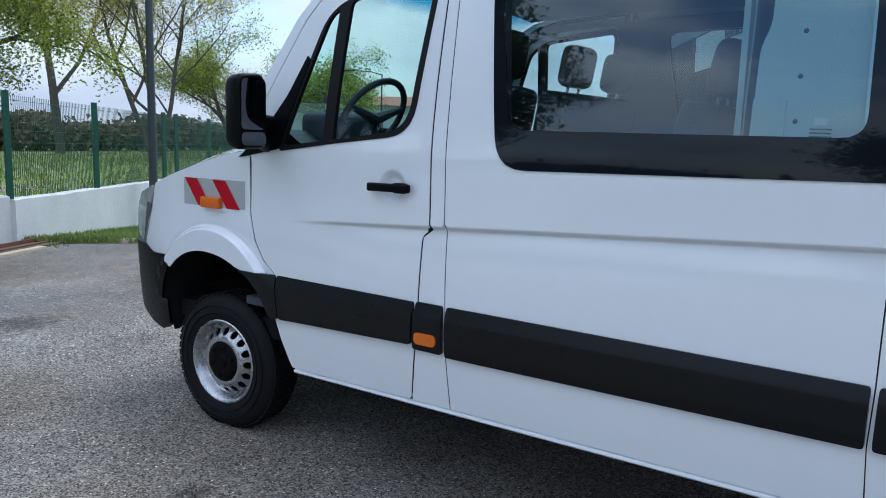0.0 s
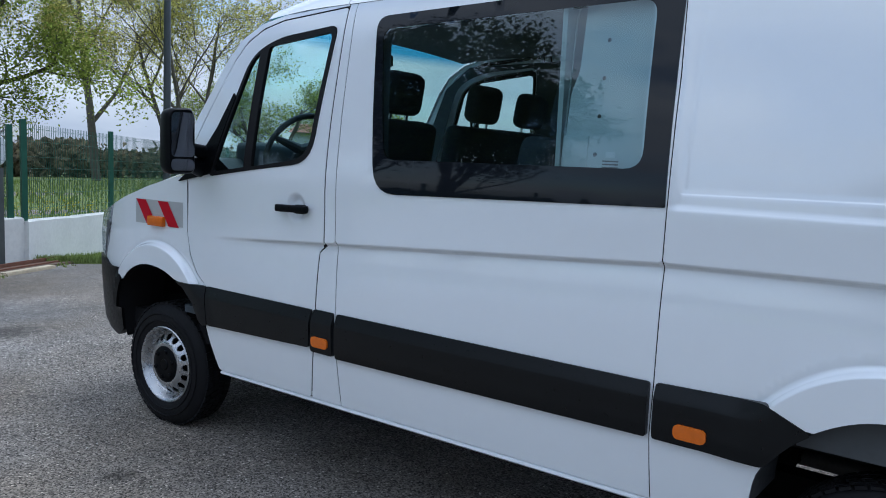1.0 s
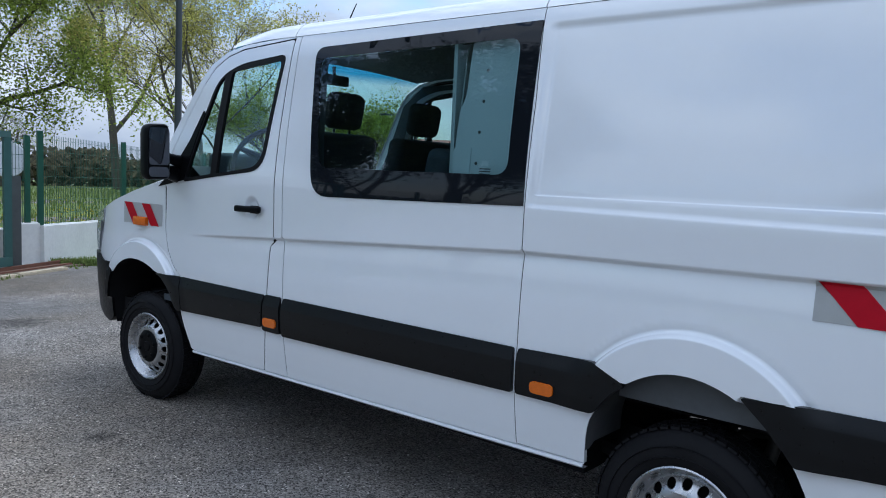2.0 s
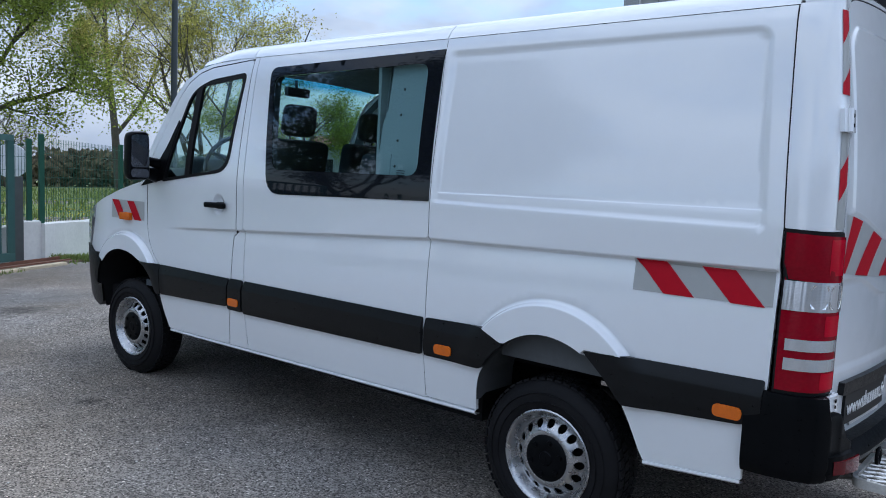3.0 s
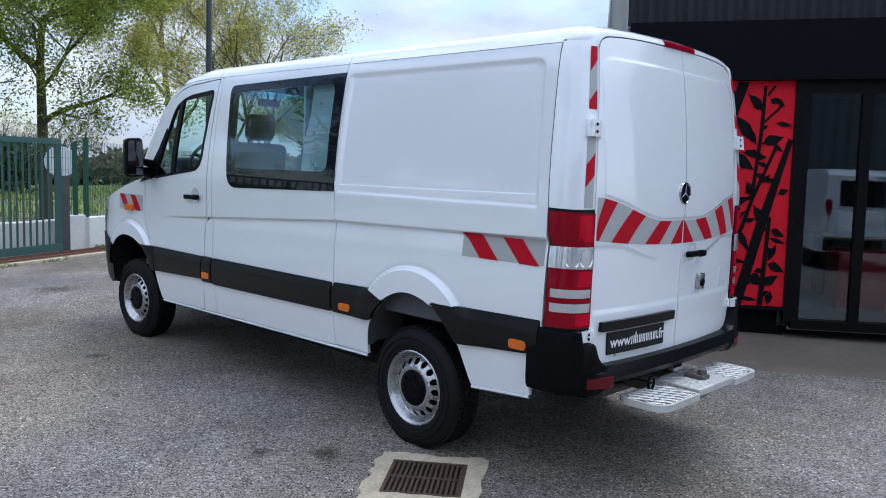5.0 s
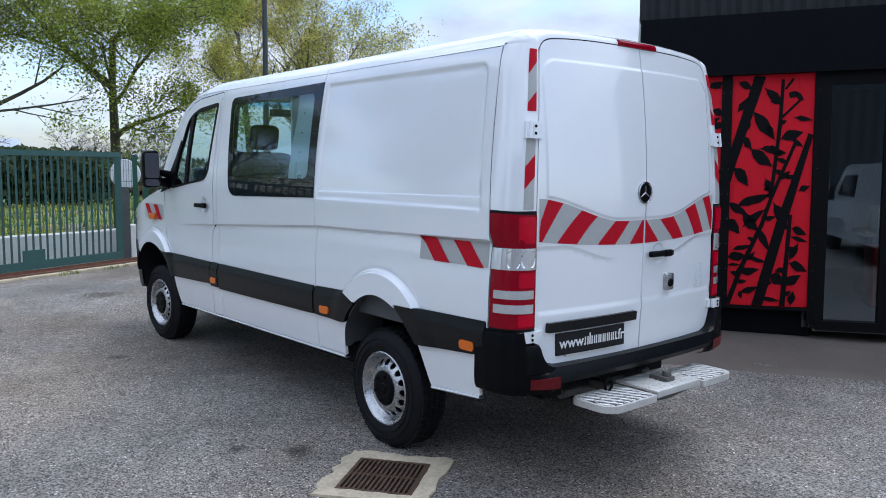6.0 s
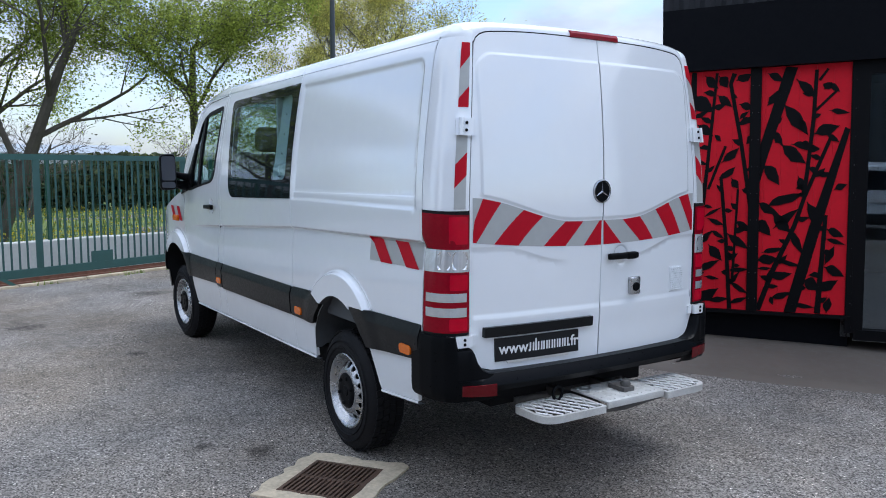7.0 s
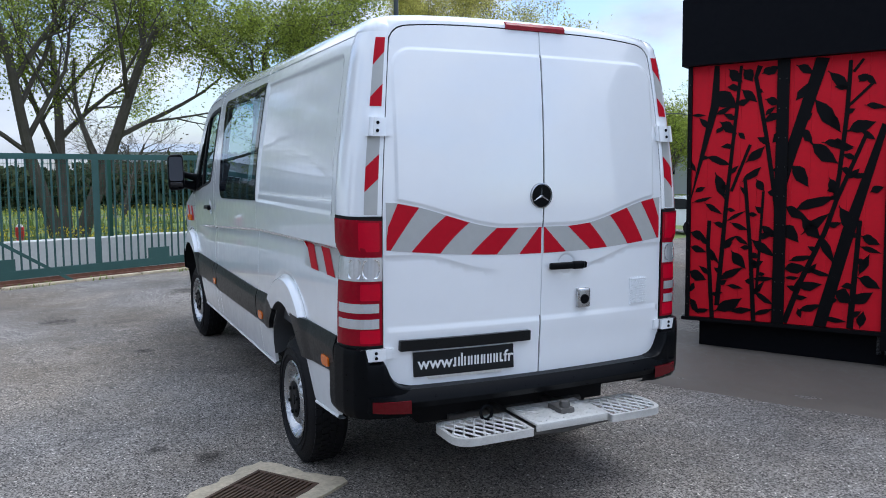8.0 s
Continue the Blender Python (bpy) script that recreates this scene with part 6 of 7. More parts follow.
    for z0, z1 in ((-0.085, 0.160), (-0.162, -0.097)):
        bm = bm_prism(rounded([(-0.088, z0, 0.03), (-0.092, z1, 0.035), (0.074, z1, 0.035), (0.084, z0, 0.03)]), lambda u, v, w: Vector((w + 0.010 + 0.05 * u + 0.05 * (v - (z0 + z1) / 2), u, v)), 0.003)
        bm.transform(mm)
        part("mirror_glass", bm, M_MIRROR, mir)
    bm = bm_tube([(-2.79, my + s * 0.05, 1.54), (-2.81, my + s * 0.12, 1.515), (-2.84, YC - s * (HW - 0.03), 1.50)], [0.035, 0.04, 0.06], 12)
    bm_tube([(-2.79, my + s * 0.05, 1.62), (-2.80, my + s * 0.12, 1.60), (-2.80, YC - s * (HW - 0.04), 1.57)], [0.03, 0.03, 0.045], 12, bm)
    part("mirror_arm", bm, M_BUMPER, mir)
    panel("mirror_base", rounded([(-3.03, 1.418, 0.01), (-2.93, 1.485, 0.03), (-2.82, 1.58, 0.04), (-2.70, 1.72, 0.03), (-2.60, 1.89, 0.0), (-2.580, 1.87, 0.0), (-2.742, 1.470, 0.02)]), M_BUMPER, van, to3, lift=0.008, fold=0.01)
    # pale lining behind the rear part of the side window
    lin = panel("lining_panel", rounded([(-0.660, 1.42, 0), (-0.660, 1.86, 0.03), (-0.635, 1.93, 0.03), (-0.640, 2.24, 0.02), (-0.27, 2.25, 0), (-0.27, 1.42, 0)]), M_BULK, van, to3, lift=-0.040, fold=0.02, label="pale grey lining panel")
    panel("lining_step", [(-0.662, 1.45), (-0.662, 1.700), (-0.565, 1.700), (-0.560, 1.45)], M_BULK, lin, to3, lift=-0.034, fold=0.006)
    for k in range(5):
        bm = bm_lathe([(0.0, 0.004), (0.006, 0.003), (0.008, 0.0)], (0, 0, 0), "y", 10)
        bm.transform(Matrix.Translation(to3(-0.535, 1.50 + 0.115 * k + 0.02 * k, -0.040)) @ Matrix.Diagonal((1, -s, 1, 1)))
        part("rivet", bm, M_STEEL, lin)
    panel("glass_sticker", [(-0.475, 1.625), (-0.475, 1.645), (-0.44, 1.645), (-0.44, 1.625)], M_WHITE_TXT, van, to3, lift=-0.004, fold=0)
    for k in range(3):
        panel("sticker_bar", [(-0.485, 1.588 + 0.011 * k), (-0.485, 1.593 + 0.011 * k), (-0.425, 1.593 + 0.011 * k), (-0.425, 1.588 + 0.011 * k)], M_STEEL, van, to3, lift=-0.004, fold=0)
    # interior trim panels inside the skin
    big = rounded([(-2.80, 1.44, 0.03), (-2.52, 2.10, 0.10), (-2.31, 2.18, 0.12), (-1.88, 2.20, 0.05), (-1.93, 1.53, 0.13), (-2.40, 1.48, 0.0)])
    hole2 = rounded([(-1.52, 1.55, 0.05), (-1.60, 2.15, 0.05), (-0.35, 2.17, 0.04), (-0.33, 1.56, 0.05)])
    panel("trim_panel", [(-2.68, 0.5), (-2.68, 0.96), (-2.98, 1.0), (-2.98, 1.44), (-2.62, 2.08), (-2.4, 2.22), (-0.30, 2.25), (-0.30, 0.5)], M_TRIM, van, to3, [big, hole2], lift=-0.045, fold=0, res=0.08)
    # grey inner skirt behind the rear arch
    top = [p for p in ARCH_REAR if p[1] > 0.775]
    skirt = [[Vector((x, YC - s * (HW - side_in(0.3, 0.76) - 0.050), zz)) for zz in (z + 0.03, mix(z, 0.765, 0.5), 0.765)] + [Vector((x, YC - s * (HW - side_in(0.3, 0.76) - 0.075), 0.762))] for x, z in top]
    part("arch_skirt", bm_grid(skirt), M_LINER, van)
    # inner wheel arches
    for arch, cx in ((ARCH_REAR, HUB_R), (ARCH_FRONT, HUB_F)):
        rows = []
        run = [p for p in arch if p[1] > (0.475 if cx > 0 else 0.40)]
        run = [(mix(a[0], b[0], t / 3), mix(a[1], b[1], t / 3)) for a, b in zip(run, run[1:]) for t in range(3)] + run[-1:]
        for k in range(9):
            y_in = 0.002 + 0.30 * k / 8
            rows.append([Vector((cx + (x - cx) * (1.0 if k else 0.995), YC - s * (HW - side_in(x, z) - y_in), z + (0.02 if k > 1 else 0))) for x, z in run])
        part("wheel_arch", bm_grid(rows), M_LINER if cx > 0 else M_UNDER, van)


van_side(1)
van_side(-1)

# roof, in three pressed sections
ROOF_D = [0.0, 0.010, 0.028, 0.066, 0.12, 0.25, 0.45, 0.65, 0.853]
ROOF_Z = [0.0, 0.017, 0.045, 0.077, 0.092, 0.104, 0.112, 0.116, 0.118]


def roof_row(x):
    f = max(0.0, -1.95 - x)
    zg = GUT - 0.10 * f * f
    dg = side_in(max(x, -3.4), zg) - 0.002
    drop = 1.0 - 0.35 * smooth((f - 0.1) / 0.5)
    left = [Vector((x, YC - (HW - dg - d * (HW - dg) / 0.853), zg + 0.002 + z * drop - 0.02 * max(0, f - 0.2))) for d, z in zip(ROOF_D, ROOF_Z)]
    return left + [Vector((p.x, 2 * YC - p.y, p.z)) for p in left[-2::-1]]


def roof_height(y):
    e = abs(y - YC)
    dg = 0.117
    return GUT + 0.002 + float(np.interp(HW - dg - e, ROOF_D, ROOF_Z))


for x0, x1 in ((-2.42, -1.868), (-1.862, -0.266), (-0.260, 1.412)):
    n = max(8, int((x1 - x0) / 0.07))
    rows = [roof_row(mix(x0, x1, k / n)) for k in range(n + 1)]
    rows = [[p - Vector((0, 0, 0.02)) for p in rows[0]]] + rows + [[p - Vector((0, 0, 0.02)) for p in rows[-1]]]
    bm = bm_grid(rows)
    bmesh.ops.recalc_face_normals(bm, faces=bm.faces)
    part("roof_panel", bm, M_PAINT, van)

# rear corners, header, lamps
for s in (1, -1):
    to3 = corner_of(s)
    panel("rear_corner", [(0.004, 1.468), (0.004, 1.8), (0.004, 2.1), (0.004, 2.290), (1.0, 2.290), (1.0, 1.9), (1.0, 1.468)], M_PAINT, van, to3, res=0.06)
    panel("lamp_seal", [(0.005, 0.872), (0.005, 1.1), (0.005, 1.3), (0.005, 1.472), (1.0, 1.462), (1.0, 1.2), (1.0, 0.872)], M_RUBBER, van, to3, res=0.05, lift=0.004, fold=0.01)
    lamp = panel("tail_lamp", [(0.03, 0.885), (0.03, 1.1), (0.03, 1.3), (0.03, 1.458), (0.985, 1.448), (0.985, 1.2), (0.985, 0.885)], M_LAMP_RED, van, to3, res=0.04, lift=0.010, fold=0.02, label="red tail lamp with clear bands")
    for z0, z1, u0, u1 in ((1.178, 1.285, 0.03, 0.985), (1.034, 1.076, 0.10, 0.93), (0.962, 1.006, 0.10, 0.93)):
        panel("clear_band", [(u0, z0), (u0, z1), (u1, z1), (u1, z0)], M_LAMP_CLEAR, lamp, lambda u, z, w, f=to3: f(u, z, w + 0.0003 * math.sin(u * 95)), res=0.011, lift=0.013, fold=0.004, label="clear lamp band")
    for z0, z1 in ((1.31, 1.44), (1.09, 1.165), (0.895, 0.955)):
        panel("lamp_chamber", rounded([(0.60, z0, 0.02), (0.60, z1, 0.02), (0.95, z1, 0.02), (0.95, z0, 0.02)]), M_LAMP_GLOW, lamp, to3, res=0.03, lift=0.0115, fold=0.001)
    for u0, u1 in ((0.34, 0.60), (0.63, 0.94)):
        panel("reflector_bowl", rounded([(u0, 1.190, 0.03), (u0, 1.274, 0.03), (u1, 1.274, 0.03), (u1, 1.190, 0.03)]), M_LAMP_BOWL, lamp, lambda u, z, w, f=to3, c=(u0 + u1) / 2: f(u, z, w - 0.012 * (1 - min(1.0, ((u - c) / 0.16) ** 2 + ((z - 1.232) / 0.05) ** 2))), res=0.008, lift=0.0155, fold=0.002, label="bright lamp reflector")
    # narrow stripes beside the door
    for z0, z1 in ((1.955, 2.262), (1.475, 1.865)):
        g = panel("stripe_field", [(0.70, z0), (0.70, z1), (0.93, z1), (0.93, z0)], M_GREY_FILM, van, to3, res=0.03, lift=0.0015, fold=0, label="grey reflective film")
        reds = ((z1 - 0.125, z1), (z0, z0 + 0.10)) if z0 > 1.9 else ((z0 + 0.10, z0 + 0.27),)
        for a, b in reds:
            sl = 0.06
            o = [(0.70, a), (0.70, b - (0 if b == z1 else sl)), (0.93, b if b < z1 else z1), (0.93, a + (sl if a > z0 else 0))]
            panel("red_stripe", o, M_RED_FILM, g, to3, res=0.03, lift=0.0025, fold=0)
    # door hinges
    for z0, z1, u0 in ((1.822, 1.905, 0.66), (0.816, 0.870, 0.62)):
        hinge = panel("door_hinge", rounded([(u0, z0, 0.01), (u0, z1, 0.01), (1.0, z1, 0), (1.0, z0, 0)]), M_PAINT, van, to3, res=0.05, lift=0.020 if z0 > 1 else 0.032, fold=0.02, label="white painted door hinge")
        ym = 2.690
        o = [(2.652, z0), (2.652, z1), (ym, z1 - 0.004), (ym, z0 + 0.004)]
        if s < 0:
            o = [(2 * YC - y, z) for y, z in o]
        panel("hinge_leaf", o, M_PAINT, hinge, rear_of, res=0.05, lift=0.012, fold=0.012)
        if z0 > 1:
            part("hinge_pin", bm_tube([to3(u0 + 0.10, z0, 0.024), to3(u0 + 0.10, z1, 0.024)], 0.011, 10), M_PAINT, hinge)
        for zz in (0.3, 0.72):
            c = to3(0.86, mix(z0, z1, zz), 0.023 if z0 > 1 else 0.035)
            part("bolt", bm_lathe([(0, 0.004), (0.007, 0.003), (0.008, 0.0)], tuple(c), "x", 10), M_BUMPER, hinge)


def rear_top(y):
    return 2.338 - 0.030 * (abs(y - YC) / 0.74) ** 4


CORNER_TOP = [corner_of(1)(u / 20, 2.29, 0.0) for u in range(21)]


def header_end(y):
    """Where the header meets the door's top, or the rounded corner beside it."""
    e = abs(y - YC)
    yl = YC - e
    if yl > CORNER_TOP[-1].y:
        zt = rear_top(y) + 0.006 if yl > 2.81 else float(np.interp(yl, (2.705, 2.710, 2.7255, 2.749, 2.781, 2.81), (2.235, 2.265, 2.292, 2.312, 2.324, rear_top(2.81) + 0.006)))
        return Vector((rear_x(y, zt), y, zt))
    return Vector((float(np.interp(yl, [p.y for p in CORNER_TOP], [p.x for p in CORNER_TOP])), y, 2.288))


rows = []
for k in range(181):
    t = 2 * k / 180 - 1
    y = YC + (YC - CORNER_TOP[0].y - 0.001) * math.copysign(1 - (1 - abs(t)) ** 1.6, t)
    e = header_end(y)
    a = Vector((min(1.408, e.x - 0.002), y, max(roof_height(y), e.z)))
    c = Vector((e.x, y, a.z))
    rows.append([(1 - t) ** 2 * a + 2 * t * (1 - t) * c + t * t * e for t in [j / 8 for j in range(9)]])
part("rear_header", bm_grid(rows), M_PAINT, van)
bm = bmesh.new()
for k in range(11):
    y = mix(3.295, 3.625, k / 10)
    e = Vector((rear_x(y, 2.352), y, 2.352))
    rows = [e + Vector(o) for o in ((-0.03, 0, 0.022), (0.0, 0, 0.020), (0.012, 0, 0.006), (0.012, 0, -0.012), (-0.01, 0, -0.018))]
    if k == 0:
        lines = []
    lines.append(rows)
bm_grid(lines, bm)
bm.faces.new([bm.verts[i] for i in range(5)])
part("brake_lamp", bm, M_LAMP_RED, van, "red high-level brake lamp")

# rear doors
panel("rear_frame", [(2.66, 0.9), (2.66, 1.6), (2.69, 2.1), (2.715, 2.24), (2.74, 2.30), (2.80, 2.33), (3.455, 2.35), (4.11, 2.33), (4.17, 2.30), (4.195, 2.24), (4.22, 2.1), (4.25, 1.6), (4.25, 0.9)], M_PAINT, van, lambda y, z, w: Vector((1.675 - 0.086 * (y - YC) ** 2 - 0.085 * max(0.0, (z - 1.4) / 0.9) ** 1.8 + w, y, z)), lift=-0.006, fold=0, res=0.06)
REAR_LINES = []
for o in (-0.005, 0.002, 0.009, 0.016):
    REAR_LINES.append([(y, film_top(y) + 0.002 + o) for y in np.arange(YC - 0.735 + o, YC + 0.735 - o, 0.016)])
    REAR_LINES.append([p for p in densify(rounded([(YC - 0.735 + o, 1.3, 0), (YC - 0.735 + o, 2.225 - o, 0.10 - o), (YC + 0.735 - o, 2.225 - o, 0.10 - o), (YC + 0.735 - o, 1.3, 0)], 8), 0.016) if p[1] > 1.55])
for o in (-0.006, 0.002, 0.010):
    for sd in (-1, 1):
        REAR_LINES.append([(YC + sd * e, 1.200 + 0.085 * smooth((e - 0.24) / 0.40) + o) for e in np.arange(0.19, 0.80, 0.016)])
for z in (0.968, 0.955, 0.942, 0.932):
    REAR_LINES.append([(y, z) for y in np.arange(2.66, 4.25, 0.016)])
for r in (0.028, 0.036, 0.044, 0.052, 0.060):
    REAR_LINES.append([(3.605 + r * math.cos(a), 1.208 + r * math.sin(a)) for a in np.arange(0, 6.28, 0.012 / r)])
SEAM = 3.468
for name, y0, y1, s in (("left", 2.652, SEAM - 0.003, 1), ("right", SEAM + 0.003, 2 * YC - 2.652, -1)):
    edge = 2.652 if s > 0 else 2 * YC - 2.652
    outline = []
    for k in range(13):
        z = mix(0.80, 2.16, k / 12)
        e = door_edge(z) + 0.0045
        outline.append((e if s > 0 else 2 * YC - e, z))
    top = [(2.711, 2.235), (2.716, 2.262), (2.730, 2.288), (2.752, 2.306), (2.782, 2.3175)] + [(y, rear_top(y)) for y in [mix(2.81, SEAM, j / 10) for j in range(11)]]
    low = [(SEAM, 0.664), (2.95, 0.674), (2.77, 0.684), (2.70, 0.702), (2.668, 0.735)]
    if s < 0:
        top = [(2 * YC - y + (2 * SEAM - 2 * YC if y == SEAM else 0), z) for y, z in top]
        low = [(2 * YC - y + (2 * SEAM - 2 * YC if y == SEAM else 0), z) for y, z in low]
    outline = outline + top + low
    sg = 0.004 * s
    outline = [(seam_y(z) - sg if abs(y - SEAM) < 1e-6 else y, z) for y, z in outline]
    ribbon = []
    run = outline[:-5]
    for i, p in enumerate(run):
        a, b = run[max(0, i - 1)], run[min(len(run) - 1, i + 1)]
        t = Vector((b[0] - a[0], b[1] - a[1])).normalized()
        ribbon.append([Vector((rear_x(p[0] - t.y * k, p[1] + t.x * k) - 0.004, p[0] - t.y * k, p[1] + t.x * k)) for k in (-0.007, 0.0, 0.007)])
    part("door_seal", bm_grid(ribbon), M_RUBBER, van)
    rd = panel("rear_door", outline, M_PAINT, van, rear_of, res=0.022, lines=REAR_LINES, exact=True)
    # hazard film under the raised field
    sm = seam_y(1.34)
    ys = [mix(sm - 0.006 * s, edge + 0.012 * s, j / 16) for j in range(17)]
    film = panel("stripe_field", [(y, film_low(y)) for y in ys] + [(y, film_top(y) - 0.006) for y in ys[::-1]], M_GREY_FILM, van, rear_of, res=0.03, lift=0.0015, fold=0, label="grey reflective film")
    table = ((0.008, 0.130, 0.007, 0.022), (0.252, 0.388, 0.136, 0.252), (0.540, 0.678, 0.395, 0.510), (0.775, 0.83, 0.640, 0.740)) if s > 0 else ((0.010, 0.140, 0.007, 0.014), (0.290, 0.400, 0.150, 0.285), (0.540, 0.650, 0.415, 0.530), (0.755, 0.81, 0.63, 0.72))
    far = edge + 0.014 * s
    for b0, b1, t0, t1 in table:
        o = []
        for t, q0, q1 in [(t, b0, t0) for t in (0, 0.25, 0.5, 0.75, 1.0)] + [(t, b1, t1) for t in (1.0, 0.75, 0.5, 0.25, 0)]:
            y = sm - s * mix(q0, q1, t)
            y = max(y, far) if s > 0 else min(y, far)
            p = (y, mix(film_low(y) + 0.001, film_top(y) - 0.007, t))
            if not o or math.hypot(p[0] - o[-1][0], p[1] - o[-1][1]) > 0.002:
                o.append(p)
        panel("red_stripe", o, M_RED_FILM, film, rear_of, res=0.03, lift=0.0025, fold=0)
    if s > 0:
        strip = panel("plate_trim", rounded([(2.718, 0.850, 0.006), (2.718, 0.900, 0.006), (3.384, 0.900, 0.006), (3.384, 0.850, 0.006)]), M_BLACK, rd, rear_of, lift=0.022, fold=0.025, label="black plate lamp strip")
        plate = panel("plate", [(2.790, 0.722), (2.785, 0.838), (3.296, 0.838), (3.300, 0.722)], M_PLATE, van, rear_of, lift=0.010, fold=0.010, res=0.05, label="black plate with white lettering")
        # the web address: its plain ends are lettered, the firm's name stays bars
        for text, y, turn in (("www.", 2.806, 84.5), (".fr", 3.226, 88.0)):
            fc = bpy.data.curves.new("plate_lettering", "FONT")
            fc.body, fc.size, fc.extrude, fc.offset = text, 0.079, 0.0008, 0.0012
            fc.materials.append(M_WHITE_TXT)
            lo = new("plate_lettering", fc)
            lo.parent = plate
            lo.matrix_basis = PLACES[van].inverted() @ Matrix.Translation(rear_of(y, 0.758, 0.0125)) @ Matrix.Rotation(radians(turn), 4, "Z") @ Matrix.Rotation(radians(90), 4, "X")
        y = 2.986
        for ch in "xlxxxxxx":
            wch = 0.012 if ch == "." else 0.014 if ch in "li" else 0.031
            hch = 0.012 if ch == "." else 0.062 if ch in "li" else 0.044
            b = bmesh.new()
            z0 = 0.757
            if ch == "x":
                for a0, a1 in ((0, 0.32), (0.68, 1.0)):
                    pts = [(y + wch * a0 * 0.9, z0), (y + wch * a0 * 0.9, z0 + hch), (y + wch * a1 * 0.9, z0 + hch), (y + wch * a1 * 0.9, z0)]
                    bm_prism(pts, lambda u, v, w: rear_of(u, v, 0.0105 + w), 0.001, b)
            else:
                bm_prism([(y, z0), (y, z0 + hch), (y + wch * 0.7, z0 + hch), (y + wch * 0.7, z0)], lambda u, v, w: rear_of(u, v, 0.0105 + w), 0.001, b)
            part("letter_bar", b, M_WHITE_TXT, plate, smooth=False)
            y += wch + 0.0025
        bm = bmesh.new()
        bm_prism([(2.86, 0.708), (2.85, 0.724), (3.24, 0.724), (3.23, 0.708)], lambda u, v, w: rear_of(u, v, 0.004 + w), 0.006, bm)
        part("plate_holder", bm, M_ALU, rd)
    else:
        bm = bm_box(0, 0, 0, 0.028, 0.215, 0.034, 0.012, seg=3)
        bm_box(0.004, 0.055, 0, 0.03, 0.07, 0.040, 0.013, bm=bm, seg=3)
        bm.transform(Matrix.Translation(rear_of(3.72, 1.205, 0.030) - Vector((0, 0.122, 0))))
        part("door_handle", bm, M_BUMPER, rd, "black plastic door handle")
        bm = bm_box(0, 0, 0, 0.03, 0.075, 0.098, 0.012, seg=3)
        bm.transform(Matrix.Translation(rear_of(3.702, 1.035, 0.012)))
        lock = part("security_lock", bm, M_SILVER, van, "steel hook lock")
        bm = bm_lathe([(0.0, 0.010), (0.022, 0.010), (0.027, 0.0)], (0, 0, 0), "x", 20)
        bm.transform(Matrix.Translation(rear_of(3.702, 1.03, 0.024)))
        part("lock_cylinder", bm, M_BUMPER, lock)
        vent = panel("air_vent", rounded([(4.022, 0.967, 0.008), (4.022, 1.112, 0.008), (4.148, 1.112, 0.008), (4.148, 0.967, 0.008)]), M_PAINT, van, rear_of, lift=0.003, fold=0.004)
        for k in range(11):
            z = 0.975 + 0.0125 * k
            bm = bmesh.new()
            bm_prism([(4.03, z), (4.03, z + 0.006), (4.14, z + 0.006), (4.14, z)], lambda u, v, w: rear_of(u, v, 0.003 + w), 0.005, bm)
            part("vent_slat", bm, M_PAINT, vent)

rows = [[rear_of(seam_y(z) + k, z, -0.007) for k in (-0.014, 0, 0.014)] for z in np.arange(0.67, 2.335, 0.03)]
part("door_seal", bm_grid(rows), M_RUBBER, van)

# badge: dark disc, bright ring, three tapered spokes
bc = rear_of(3.446, 1.550, -0.002)
bm = bm_lathe([(0.0, 0.010), (0.052, 0.008), (0.060, 0.0)], (0, 0, 0), "x", 40)
bm.transform(Matrix.Translation(bc))
badge = part("badge", bm, M_BUMPER, van, "round dark badge with chrome rim")
bm = bm_lathe([(0.0535, 0.008), (0.0555, 0.0115), (0.0600, 0.0105), (0.0620, 0.0)], (0, 0, 0), "x", 40)
for k in range(3):
    a = radians(90 + 120 * k)
    tip = Vector((0.010, math.cos(a) * 0.053, math.sin(a) * 0.053))
    sd = Vector((0, -math.sin(a), math.cos(a))) * 0.0085
    vs = [bm.verts.new(p) for p in (Vector((0.008, 0, 0)) + sd, Vector((0.014, 0, 0)), Vector((0.008, 0, 0)) - sd, tip)]
    bm.faces.new((vs[0], vs[1], vs[3]))
    bm.faces.new((vs[1], vs[2], vs[3]))
bm.transform(Matrix.Translation(bc))
part("badge_rim", bm, M_BADGE, badge, "chrome badge ring and spokes")

# rear bumper
half = [(1.375, 2.470), (1.46, 2.468), (1.55, 2.480), (1.62, 2.509), (1.665, 2.556), (1.695, 2.62), (1.715, 2.70), (1.735, 2.85), (1.748, 3.05), (1.755, 3.25), (1.757, YC)]
fine = []
for i in range(len(half) - 1):
    fine += [(mix(half[i][0], half[i + 1][0], t / 8), mix(half[i][1], half[i + 1][1], t / 8)) for t in range(8)] if i < 7 else [half[i]]
half = fine + [half[-1]]
plan = half + [(x, 2 * YC - y) for x, y in half[-2::-1]]


def bumper_rows(section):
    rows = []
    for i, (x, y) in enumerate(plan):
        a, b = plan[max(0, i - 1)], plan[min(len(plan) - 1, i + 1)]
        t = Vector((b[0] - a[0], b[1] - a[1])).normalized()
        n = Vector((t.y, -t.x))
        rows.append([Vector((x + n.x * o, y + n.y * o, z)) for o, z in section(x, y)])
    return rows


